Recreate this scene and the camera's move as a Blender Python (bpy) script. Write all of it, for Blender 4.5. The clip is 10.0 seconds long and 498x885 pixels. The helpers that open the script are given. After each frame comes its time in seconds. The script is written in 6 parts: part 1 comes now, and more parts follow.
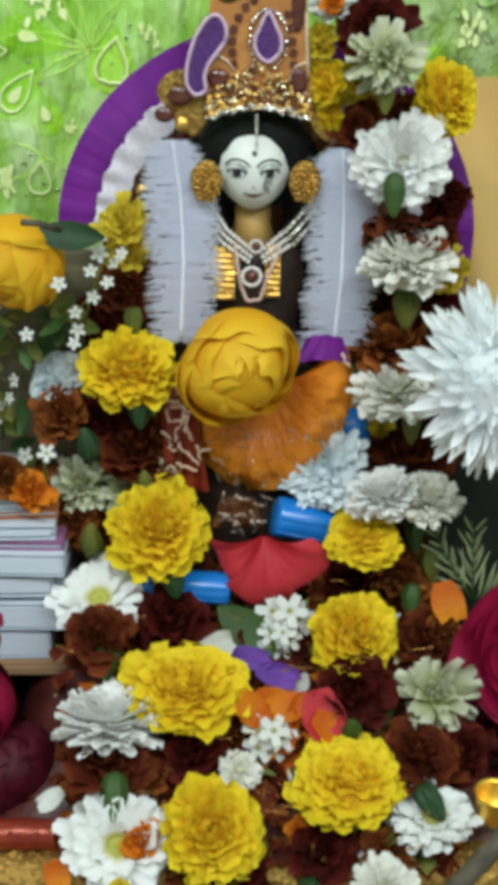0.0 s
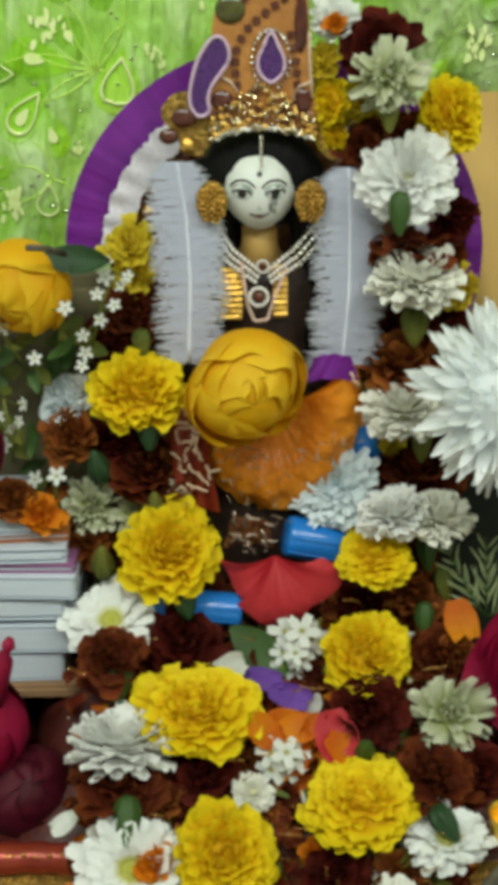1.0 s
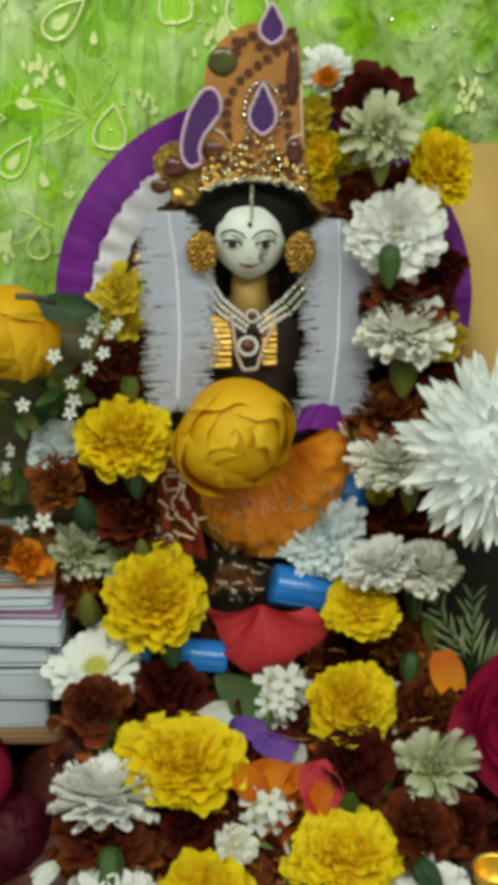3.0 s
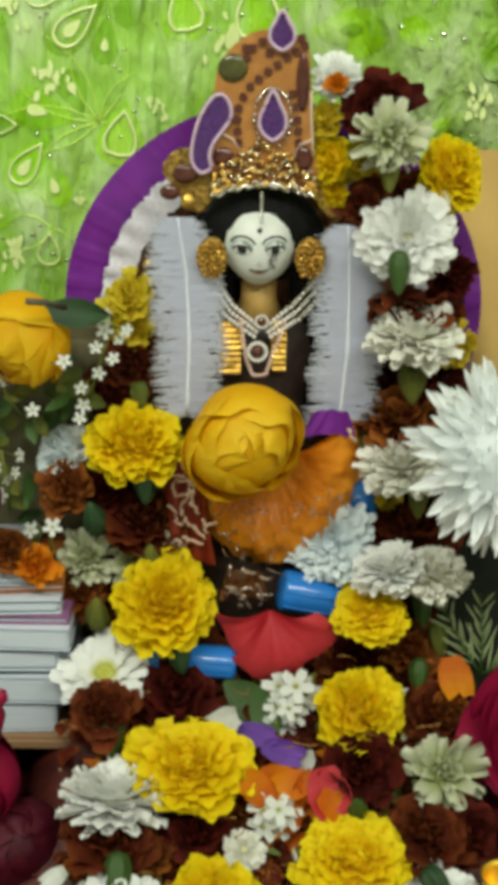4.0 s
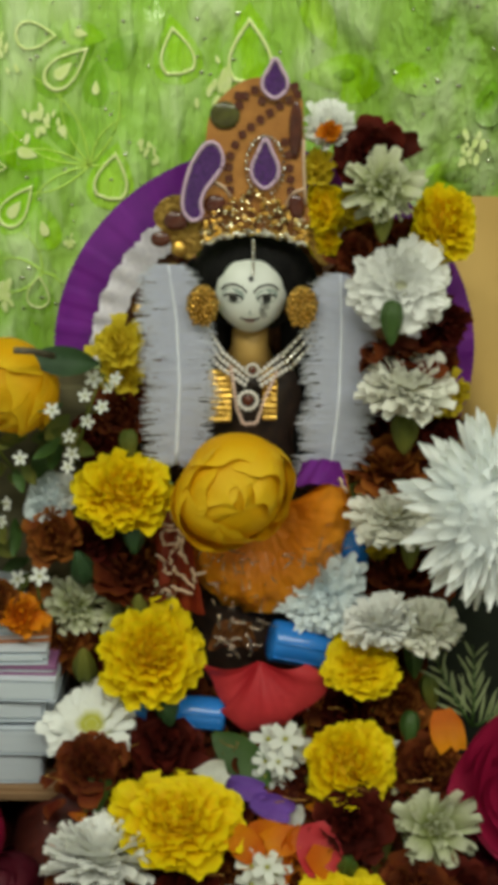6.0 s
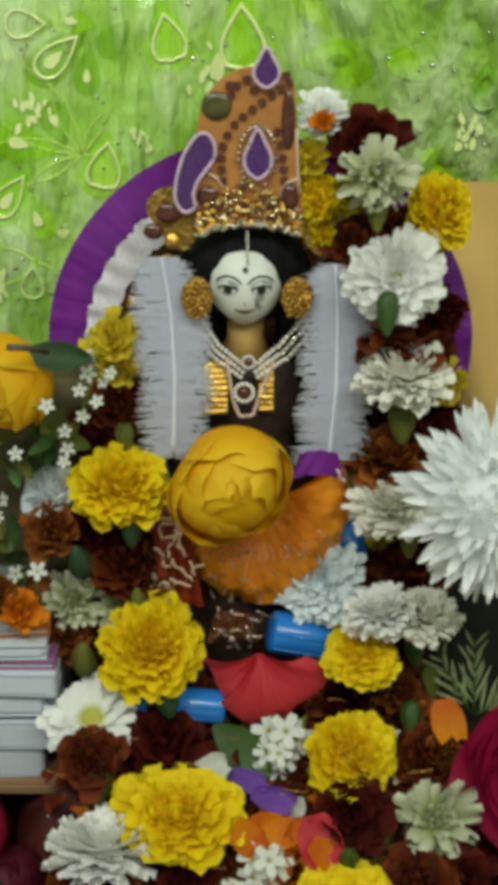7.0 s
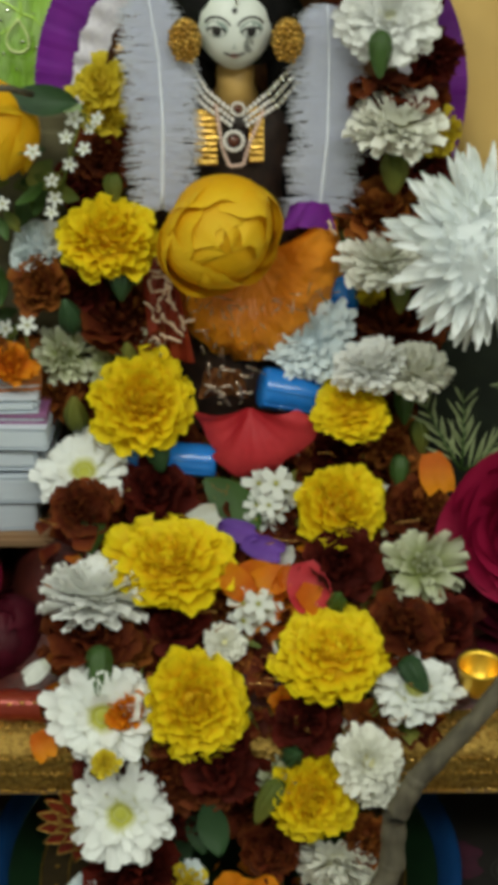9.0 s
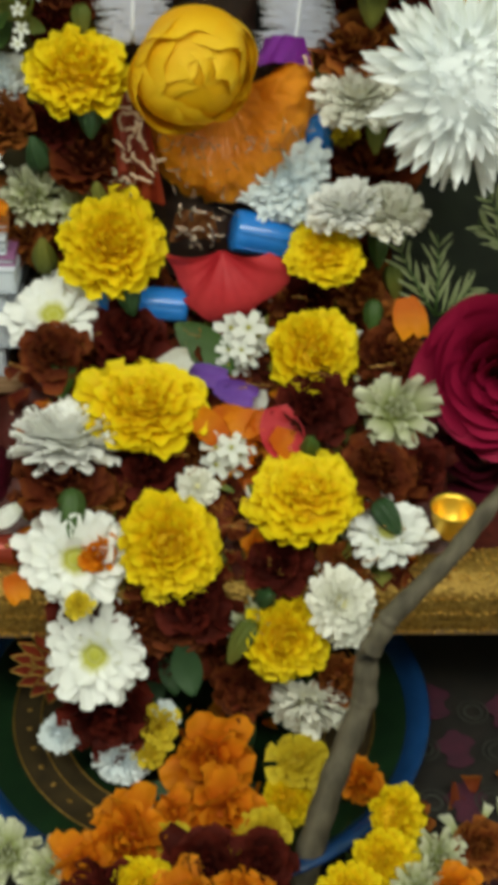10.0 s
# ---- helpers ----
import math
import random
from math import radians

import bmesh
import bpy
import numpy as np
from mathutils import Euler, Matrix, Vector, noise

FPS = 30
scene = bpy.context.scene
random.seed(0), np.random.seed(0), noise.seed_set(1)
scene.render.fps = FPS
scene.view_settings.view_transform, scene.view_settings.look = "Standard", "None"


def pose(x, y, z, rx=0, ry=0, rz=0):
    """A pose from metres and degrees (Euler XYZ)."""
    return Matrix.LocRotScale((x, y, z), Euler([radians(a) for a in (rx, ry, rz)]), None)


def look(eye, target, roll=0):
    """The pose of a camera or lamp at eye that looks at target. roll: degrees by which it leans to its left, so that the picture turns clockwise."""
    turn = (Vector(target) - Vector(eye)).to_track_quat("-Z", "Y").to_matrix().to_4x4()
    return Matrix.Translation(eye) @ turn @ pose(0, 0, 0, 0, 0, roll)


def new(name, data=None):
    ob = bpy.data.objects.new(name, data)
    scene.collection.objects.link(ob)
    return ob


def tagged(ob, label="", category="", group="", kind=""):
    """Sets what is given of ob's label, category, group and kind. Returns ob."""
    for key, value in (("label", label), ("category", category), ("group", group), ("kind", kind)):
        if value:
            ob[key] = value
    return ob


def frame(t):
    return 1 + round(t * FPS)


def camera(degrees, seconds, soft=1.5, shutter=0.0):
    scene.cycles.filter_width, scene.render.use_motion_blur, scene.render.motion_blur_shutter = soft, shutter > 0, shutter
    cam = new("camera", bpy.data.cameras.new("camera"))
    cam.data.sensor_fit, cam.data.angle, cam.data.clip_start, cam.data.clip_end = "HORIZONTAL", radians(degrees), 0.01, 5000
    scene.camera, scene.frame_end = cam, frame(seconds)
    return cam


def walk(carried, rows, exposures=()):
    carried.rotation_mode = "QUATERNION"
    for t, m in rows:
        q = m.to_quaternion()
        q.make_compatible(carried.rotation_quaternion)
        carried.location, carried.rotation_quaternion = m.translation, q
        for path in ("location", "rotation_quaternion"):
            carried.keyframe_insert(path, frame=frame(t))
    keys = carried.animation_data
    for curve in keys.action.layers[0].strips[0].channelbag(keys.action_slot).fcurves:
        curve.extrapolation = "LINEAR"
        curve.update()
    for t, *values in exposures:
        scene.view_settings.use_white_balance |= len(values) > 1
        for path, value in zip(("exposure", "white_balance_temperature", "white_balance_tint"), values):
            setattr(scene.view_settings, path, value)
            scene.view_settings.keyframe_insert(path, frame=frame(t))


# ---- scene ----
cam = camera(20.216, 10.0, soft=7.0, shutter=0.3)
PATH = [
    (0, pose(-0.0071, -0.6728, 0.3909, 66.108, -0.728, -0.977)),
    (0.3, pose(-0.0034, -0.6716, 0.3953, 65.444, 0.280, -1.364)),
    (0.5, pose(-0.0009, -0.6708, 0.3983, 65.347, 1.014, -0.546)),
    (0.6, pose(0.0011, -0.6703, 0.3974, 64.894, 1.779, 0.193)),
    (0.7, pose(0.0031, -0.6723, 0.3983, 66.468, 0.817, 1.783)),
    (1, pose(0.0021, -0.6680, 0.3982, 66.220, 0.434, -0.230)),
    (1.2, pose(0.0024, -0.6689, 0.3993, 67.219, 0.191, -0.510)),
    (1.5, pose(0.0029, -0.6703, 0.4010, 67.215, -0.185, -0.378)),
    (2, pose(0.0028, -0.6668, 0.4056, 67.675, -0.329, -0.350)),
    (3.5, pose(0.0023, -0.6622, 0.4105, 66.911, -0.362, -0.434)),
    (4, pose(0.0025, -0.6634, 0.4095, 67.426, -0.362, 0.007)),
    (4.5, pose(0.0001, -0.6600, 0.4168, 68.000, -0.456, 0.184)),
    (5, pose(0.0037, -0.6474, 0.4141, 67.935, -0.583, -0.006)),
    (5.5, pose(0.0043, -0.6513, 0.4136, 68.117, -0.519, -0.021)),
    (5.7, pose(0.0017, -0.6516, 0.4151, 68.605, -1.005, -0.254)),
    (6.8, pose(0.0066, -0.6429, 0.4289, 66.701, 0.188, -0.234)),
    (7, pose(0.0069, -0.6421, 0.4292, 66.890, -0.026, -0.289)),
    (7.5, pose(0.0067, -0.6467, 0.4219, 65.922, -0.351, 0.033)),
    (7.7, pose(0.0079, -0.6494, 0.4220, 65.796, -0.060, -0.344)),
    (8, pose(0.0098, -0.6534, 0.4222, 63.794, 0.499, 0.027)),
    (8.3, pose(0.0088, -0.6560, 0.4125, 62.384, -0.267, -0.039)),
    (8.5, pose(0.0082, -0.6577, 0.4061, 61.201, 0.308, 0.717)),
    (8.7, pose(0.0096, -0.6571, 0.4026, 60.473, -0.125, 0.885)),
    (9, pose(0.0118, -0.6563, 0.3974, 59.747, -0.022, -0.271)),
    (9.2, pose(0.0104, -0.6562, 0.3931, 59.043, -0.058, -0.813)),
    (9.5, pose(0.0082, -0.6560, 0.3867, 56.762, -0.294, -0.783)),
    (9.7, pose(0.0064, -0.6571, 0.3843, 56.281, -0.565, -0.727)),
    (10, pose(0.0036, -0.6587, 0.3806, 54.690, -1.079, -1.762)),
]
walk(cam, PATH, [
    (0.0, -0.48, 5750, 18), (0.5, -0.48, 5900, 15), (0.7, -0.67, 6100, 14), (1.0, -0.64, 6350, 12), (2.0, -0.62, 6500, 12), (3.5, -0.80, 6550, 12), (4.0, -0.60, 6650, 12), (4.5, -0.56, 6750, 12),
    (5.0, -0.48, 6900, 12), (5.5, -0.98, 6900, 12), (6.8, -0.86, 6500, 12), (7.0, -0.86, 6450, 12), (7.5, -0.99, 6400, 12), (8.0, -0.96, 6350, 14), (8.5, -0.80, 6350, 14), (9.0, -0.88, 6450, 14), (9.5, -0.66, 6600, 14), (10.0, -0.55, 6650, 14),
])

# ---- world and lights ----
world = bpy.data.worlds.new("room_air")
scene.world = world
world.use_nodes = True
world.node_tree.nodes["Background"].inputs[0].default_value = (0.55, 0.6, 0.65, 1)
world.node_tree.nodes["Background"].inputs[1].default_value = 0.64


def area_lamp(name, eye, target, sx, sy, watts, colour):
    data = bpy.data.lights.new(name, "AREA")
    data.shape, data.size, data.size_y, data.energy, data.color = "RECTANGLE", sx, sy, watts, colour
    ob = new(name, data)
    ob.matrix_world = look(eye, target)
    return ob


area_lamp("tube_light_glow", (-0.55, -1.15, 1.66), (0, 0, 0.1), 1.2, 0.16, 34.0, (0.93, 1.0, 0.85))
# fill lamp added opposite the main tube to lift the darks
area_lamp("fill_glow", (0.75, -1.25, 1.56), (0, 0, 0.1), 1.2, 0.16, 24.0, (0.93, 1.0, 0.85))

# ---- materials ----


def mat(name):
    m = bpy.data.materials.new(name)
    m.use_nodes = True
    nt = m.node_tree
    return m, nt, nt.nodes["Principled BSDF"]


def rgb(c):
    return (c[0], c[1], c[2], 1)


def ramp(nt, fac, stops):
    n = nt.nodes.new("ShaderNodeValToRGB")
    while len(n.color_ramp.elements) < len(stops):
        n.color_ramp.elements.new(0.5)
    for e, (p, c) in zip(n.color_ramp.elements, stops):
        e.position, e.color = p, rgb(c)
    nt.links.new(fac, n.inputs[0])
    return n.outputs[0]


def mixed(nt, fac, a, b, mode="MIX"):
    n = nt.nodes.new("ShaderNodeMix")
    n.data_type, n.blend_type = "RGBA", mode
    for sock, v in ((n.inputs[0], fac), (n.inputs[6], a), (n.inputs[7], b)):
        if isinstance(v, (int, float)):
            sock.default_value = v
        elif isinstance(v, tuple):
            sock.default_value = rgb(v)
        else:
            nt.links.new(v, sock)
    return n.outputs[2]


def noise_out(nt, scale, detail=3.0, stretch=None):
    tc = nt.nodes.new("ShaderNodeTexCoord")
    n = nt.nodes.new("ShaderNodeTexNoise")
    n.inputs["Scale"].default_value, n.inputs["Detail"].default_value = scale, detail
    src = tc.outputs["Object"]
    if stretch:
        mp = nt.nodes.new("ShaderNodeMapping")
        mp.inputs["Scale"].default_value = stretch
        nt.links.new(src, mp.inputs[0])
        src = mp.outputs[0]
    nt.links.new(src, n.inputs["Vector"])
    return n.outputs["Fac"]


def bump(nt, bsdf, height, strength, dist):
    b = nt.nodes.new("ShaderNodeBump")
    b.inputs["Strength"].default_value, b.inputs["Distance"].default_value = strength, dist
    nt.links.new(height, b.inputs["Height"])
    nt.links.new(b.outputs[0], bsdf.inputs["Normal"])


def petal_mat(name, base, tip, var=0.25, rough=0.6, trans=0.22, where=(0.25, 0.9), speck=None, gloss=0.25, grain=0.35, relief=0.25):
    """Petal: colour from the petal's foot to its tip, a different tone for each petal, fine veins, light shining through."""
    m, nt, b = mat(name)
    at = nt.nodes.new("ShaderNodeAttribute")
    at.attribute_name = "tip"
    col = ramp(nt, at.outputs["Fac"], [(where[0], base), (where[1], tip)])
    geo = nt.nodes.new("ShaderNodeNewGeometry")
    tone = ramp(nt, geo.outputs["Random Per Island"], [(0.0, (1 - var,) * 3), (1.0, (1.0, 1.0, 1.0))])
    col = mixed(nt, 1.0, col, tone, "MULTIPLY")
    n = noise_out(nt, 350.0, 4.0)
    col = mixed(nt, grain, col, ramp(nt, n, [(0.3, (0.72, 0.72, 0.72)), (0.7, (1.0, 1.0, 1.0))]), "MULTIPLY")
    if speck:
        s = ramp(nt, noise_out(nt, 110.0, 2.0), [(0.56, (0, 0, 0)), (0.66, (1, 1, 1))])
        col = mixed(nt, s, col, speck)
    nt.links.new(col, b.inputs["Base Color"])
    b.inputs["Roughness"].default_value = rough
    b.inputs["Specular IOR Level"].default_value = gloss
    bump(nt, b, n, relief, 0.001 if relief < 0.5 else 0.004)
    if trans > 0:
        tr = nt.nodes.new("ShaderNodeBsdfTranslucent")
        nt.links.new(col, tr.inputs[0])
        mx = nt.nodes.new("ShaderNodeMixShader")
        mx.inputs[0].default_value = trans
        nt.links.new(b.outputs[0], mx.inputs[1])
        nt.links.new(tr.outputs[0], mx.inputs[2])
        nt.links.new(mx.outputs[0], nt.nodes["Material Output"].inputs[0])
    return m


def plain_mat(name, c, c2=None, scale=120.0, rough=0.5, metal=0.0, gloss=0.5, relief=0.2, stretch=None, dist=0.001):
    m, nt, b = mat(name)
    n = noise_out(nt, scale, 4.0, stretch)
    nt.links.new(ramp(nt, n, [(0.3, c2 or tuple(v * 0.7 for v in c)), (0.7, c)]), b.inputs["Base Color"])
    b.inputs["Roughness"].default_value, b.inputs["Metallic"].default_value = rough, metal
    b.inputs["Specular IOR Level"].default_value = gloss
    if relief:
        bump(nt, b, n, relief, dist)
    return m


YELLOW = petal_mat("yellow_marigold_petal", (0.93, 0.6, 0.004), (0.97, 0.78, 0.01), 0.1, trans=0.34, grain=0.15, where=(0.45, 0.95))
YELLOW_PALE = petal_mat("pale_yellow_petal", (0.7, 0.5, 0.02), (0.86, 0.68, 0.04), 0.2, trans=0.35)
ORANGE = petal_mat("orange_marigold_petal", (0.75, 0.16, 0.004), (0.93, 0.32, 0.008), 0.25, trans=0.35)
MAROON = petal_mat("maroon_marigold_petal", (0.13, 0.016, 0.006), (0.26, 0.06, 0.014), 0.6, speck=(0.26, 0.075, 0.018), trans=0.3, rough=0.7, gloss=0.15, where=(0.7, 1.0))
MAROON_RED = petal_mat("dark_red_marigold_petal", (0.1, 0.009, 0.005), (0.15, 0.018, 0.009), 0.6, trans=0.25, rough=0.7, gloss=0.15, where=(0.6, 1.0))
RUST = petal_mat("rust_marigold_petal", (0.22, 0.04, 0.009), (0.46, 0.15, 0.025), 0.6, speck=(0.36, 0.13, 0.025), trans=0.22, rough=0.7, gloss=0.15, where=(0.6, 1.0))
WHITE = petal_mat("white_chrysanthemum_petal", (0.88, 0.88, 0.66), (0.96, 0.965, 0.95), 0.04, where=(0.05, 0.4), trans=0.25, grain=0.08)
WHITE_OPEN = petal_mat("white_petal_with_green_foot", (0.55, 0.55, 0.08), (0.95, 0.965, 0.95), 0.04, where=(0.12, 0.5), trans=0.25, grain=0.08)
CREAM = petal_mat("cream_chrysanthemum_petal", (0.84, 0.8, 0.46), (0.96, 0.955, 0.88), 0.04, where=(0.05, 0.5), trans=0.25, grain=0.08)
PALE_GREEN = petal_mat("green_white_petal", (0.36, 0.42, 0.1), (0.78, 0.8, 0.6), 0.2, where=(0.1, 0.9), trans=0.3)
BLUE_WHITE = petal_mat("bluish_white_petal", (0.84, 0.92, 0.97), (0.88, 0.95, 0.98), 0.04, trans=0.22, grain=0.1)
ROSE_YELLOW = petal_mat("yellow_rose_petal", (0.93, 0.5, 0.005), (0.97, 0.64, 0.02), 0.16, rough=0.5, where=(0.7, 1.0), trans=0.3, relief=0.25, grain=0.2)
ROSE_RED = petal_mat("crimson_rose_petal", (0.24, 0.004, 0.03), (0.34, 0.007, 0.05), 0.2, rough=0.5, trans=0.12)
ROSE_DARK = petal_mat("dark_rose_petal", (0.07, 0.004, 0.012), (0.09, 0.005, 0.016), 0.25, rough=0.5, trans=0.1)
RED = petal_mat("red_hibiscus_petal", (0.5, 0.02, 0.03), (0.6, 0.045, 0.055), 0.2, rough=0.5, trans=0.15)
PURPLE_PETAL = petal_mat("purple_petal", (0.14, 0.05, 0.35), (0.2, 0.08, 0.45), 0.2)
LEAF = petal_mat("leaf_green", (0.045, 0.1, 0.018), (0.07, 0.15, 0.03), 0.3, rough=0.45, trans=0.15, gloss=0.4)
LEAF_DARK = petal_mat("dark_leaf_green", (0.02, 0.06, 0.02), (0.03, 0.08, 0.025), 0.3, rough=0.45, trans=0.1, gloss=0.4)
OLIVE = petal_mat("olive_calyx", (0.1, 0.13, 0.02), (0.2, 0.2, 0.035), 0.3, trans=0.1)
DISC = plain_mat("flower_disc", (0.45, 0.4, 0.06), (0.2, 0.22, 0.03), 500.0, 0.8)
FEATHER = petal_mat("white_feather_down", (0.74, 0.76, 0.88), (0.82, 0.84, 0.95), 0.03, rough=0.85, trans=0.4, gloss=0.05, grain=0.1)
SHAFT = plain_mat("feather_shaft", (0.8, 0.83, 0.93), (0.72, 0.75, 0.86), 300.0, 0.5)
PURPLE_SATIN = plain_mat("purple_satin", (0.21, 0.02, 0.32), (0.13, 0.012, 0.22), 60.0, 0.38, gloss=0.5, relief=0.15)
LACE = plain_mat("white_lace", (0.82, 0.78, 0.86), (0.66, 0.62, 0.72), 400.0, 0.75, relief=0.4)
GOLD = plain_mat("gold_foil", (0.85, 0.55, 0.14), (0.55, 0.3, 0.05), 260.0, 0.28, 1.0, relief=0.9, dist=0.002)
GOLD_DULL = plain_mat("dull_gold", (0.5, 0.31, 0.07), (0.2, 0.11, 0.022), 420.0, 0.4, 0.8, relief=0.9, dist=0.002)
PALE_GOLD = plain_mat("pale_gold_stones", (0.82, 0.74, 0.5), (0.4, 0.32, 0.18), 500.0, 0.18, 1.0, relief=0.5)
SILVER = plain_mat("silver_stones", (0.85, 0.84, 0.78), (0.5, 0.48, 0.42), 350.0, 0.2, 1.0, relief=0.4)
PEARL = plain_mat("pearl", (0.78, 0.74, 0.7), (0.66, 0.6, 0.58), 200.0, 0.25, gloss=0.7, relief=0)
PINK_PEARL = plain_mat("pink_pearl", (0.7, 0.5, 0.42), (0.6, 0.4, 0.34), 200.0, 0.3, gloss=0.6, relief=0)
CROWN_ORANGE = plain_mat("orange_brown_crown_cloth", (0.5, 0.22, 0.05), (0.36, 0.14, 0.03), 180.0, 0.5, relief=0.3)
MAROON_GEM = plain_mat("maroon_gem", (0.11, 0.025, 0.012), (0.06, 0.012, 0.008), 250.0, 0.2, gloss=0.7)
PURPLE_GEM = plain_mat("purple_glitter", (0.1, 0.018, 0.2), (0.035, 0.006, 0.08), 700.0, 0.22, gloss=0.8, relief=0.5)
GREEN_GEM = plain_mat("olive_gem", (0.09, 0.09, 0.015), (0.05, 0.045, 0.01), 250.0, 0.25, gloss=0.7)
PINK_CORD = plain_mat("pale_lilac_cord", (0.66, 0.48, 0.62), (0.5, 0.34, 0.48), 500.0, 0.5)
FACE = plain_mat("painted_white_face", (0.74, 0.76, 0.72), (0.66, 0.69, 0.66), 40.0, 0.42, relief=0.05)
NECK = plain_mat("ochre_neck", (0.55, 0.34, 0.1), (0.42, 0.24, 0.06), 60.0, 0.5)
HAIR = plain_mat("black_hair", (0.008, 0.007, 0.007), (0.003, 0.003, 0.003), 300.0, 0.75, gloss=0.15, relief=0.6, stretch=(1, 1, 0.15))
INK = plain_mat("black_paint", (0.015, 0.013, 0.012), (0.008, 0.008, 0.008), 200.0, 0.4, relief=0)
EYE_WHITE = plain_mat("eye_paint", (0.75, 0.77, 0.75), (0.7, 0.72, 0.7), 80.0, 0.3, relief=0)
EYE_SHADE = plain_mat("grey_green_paint", (0.3, 0.36, 0.33), (0.24, 0.3, 0.28), 80.0, 0.4, relief=0)
LIP = plain_mat("rose_paint", (0.42, 0.2, 0.2), (0.3, 0.14, 0.14), 100.0, 0.4, relief=0)
ROBE = plain_mat("dark_robe", (0.04, 0.018, 0.011), (0.014, 0.007, 0.005), 200.0, 0.6)
BODICE = plain_mat("gold_brown_bodice", (0.3, 0.12, 0.03), (0.12, 0.035, 0.015), 300.0, 0.4, 0.3)
ORGANZA = petal_mat("orange_organza", (0.94, 0.29, 0.012), (0.97, 0.36, 0.02), 0.15, rough=0.32, trans=0.3, gloss=0.4, relief=0.45)
BLUE_PLASTIC = plain_mat("blue_plastic", (0.015, 0.2, 0.66), (0.012, 0.17, 0.58), 50.0, 0.22, gloss=0.6, relief=0.05)
RED_CLOTH = plain_mat("dark_red_brocade", (0.1, 0.016, 0.01), (0.05, 0.008, 0.006), 260.0, 0.45, relief=0.5)
RED_SATIN = plain_mat("red_satin", (0.3, 0.04, 0.016), (0.2, 0.02, 0.01), 90.0, 0.3, 0.35, relief=0.2)
CREAM_THREAD = plain_mat("cream_thread", (0.68, 0.5, 0.36), (0.55, 0.36, 0.24), 400.0, 0.6)
PAPER = plain_mat("page_edges", (0.6, 0.66, 0.74), (0.54, 0.6, 0.69), 700.0, 0.8, relief=0.15, stretch=(0.05, 0.05, 1))
COVER_ORANGE = plain_mat("orange_book_cover", (0.5, 0.17, 0.03), (0.38, 0.1, 0.02), 90.0, 0.4)
COVER_PURPLE = plain_mat("mauve_book_cover", (0.3, 0.12, 0.26), (0.22, 0.08, 0.2), 90.0, 0.4)
COVER_WHITE = plain_mat("white_book_cover", (0.6, 0.65, 0.73), (0.54, 0.6, 0.68), 90.0, 0.5, relief=0.05)
WOOD = plain_mat("pale_wood", (0.42, 0.27, 0.15), (0.32, 0.19, 0.1), 40.0, 0.5, stretch=(0.1, 1, 1))
BARK = plain_mat("grey_bark", (0.13, 0.11, 0.075), (0.04, 0.032, 0.02), 140.0, 0.75, relief=0.8, stretch=(1, 1, 0.4))
PLATE_BLUE = plain_mat("blue_enamel", (0.007, 0.045, 0.15), (0.005, 0.032, 0.11), 60.0, 0.25, relief=0.05)
PLATE_BROWN = plain_mat("brown_painted_steel", (0.055, 0.038, 0.016), (0.025, 0.018, 0.01), 90.0, 0.35)
PLATE_GREEN = plain_mat("dark_green_enamel", (0.008, 0.028, 0.01), (0.005, 0.016, 0.007), 60.0, 0.3)
# dark cloth, its colour lowered further to hold the shade under the table
FLOOR_CLOTH = plain_mat("dark_printed_floor_cloth", (0.012, 0.008, 0.005), (0.005, 0.004, 0.003), 70.0, 0.75)
MAGENTA = plain_mat("magenta_print", (0.06, 0.006, 0.022), (0.03, 0.005, 0.014), 90.0, 0.75)
GREY_PRINT = plain_mat("grey_green_print", (0.035, 0.036, 0.028), (0.018, 0.019, 0.015), 90.0, 0.75)
YELLOW_CLOTH = plain_mat("yellow_beige_satin", (0.72, 0.48, 0.16), (0.55, 0.34, 0.1), 9.0, 0.5, relief=0.1)
# near-black green whose colour stands for the shade in the gap
GAP_GREEN = plain_mat("dark_gap_green", (0.012, 0.02, 0.01), (0.006, 0.01, 0.006), 60.0, 0.8)
OLIVE_BACKING = plain_mat("brown_olive_backing", (0.14, 0.12, 0.06), (0.08, 0.07, 0.035), 60.0, 0.8)
PLASTER = plain_mat("painted_plaster", (0.84, 0.84, 0.8), (0.8, 0.8, 0.76), 3.0, 0.8, relief=0.05)
STONE_FLOOR = plain_mat("stone_floor", (0.6, 0.58, 0.54), (0.52, 0.5, 0.46), 8.0, 0.5)
PRINT_LIGHT = plain_mat("yellow_green_foil_print", (0.88, 0.97, 0.5), (0.75, 0.92, 0.32), 300.0, 0.16, 0.1, relief=0.3)
PRINT_STEM = plain_mat("light_green_print", (0.6, 0.86, 0.16), (0.5, 0.78, 0.1), 300.0, 0.25, 0.1, relief=0.2)
TINSEL_GOLD = plain_mat("gold_tinsel", (0.75, 0.42, 0.12), (0.5, 0.22, 0.05), 500.0, 0.25, 0.6)
TINSEL = plain_mat("tinsel", (0.6, 0.5, 0.42), (0.3, 0.2, 0.14), 500.0, 0.25, 0.7)


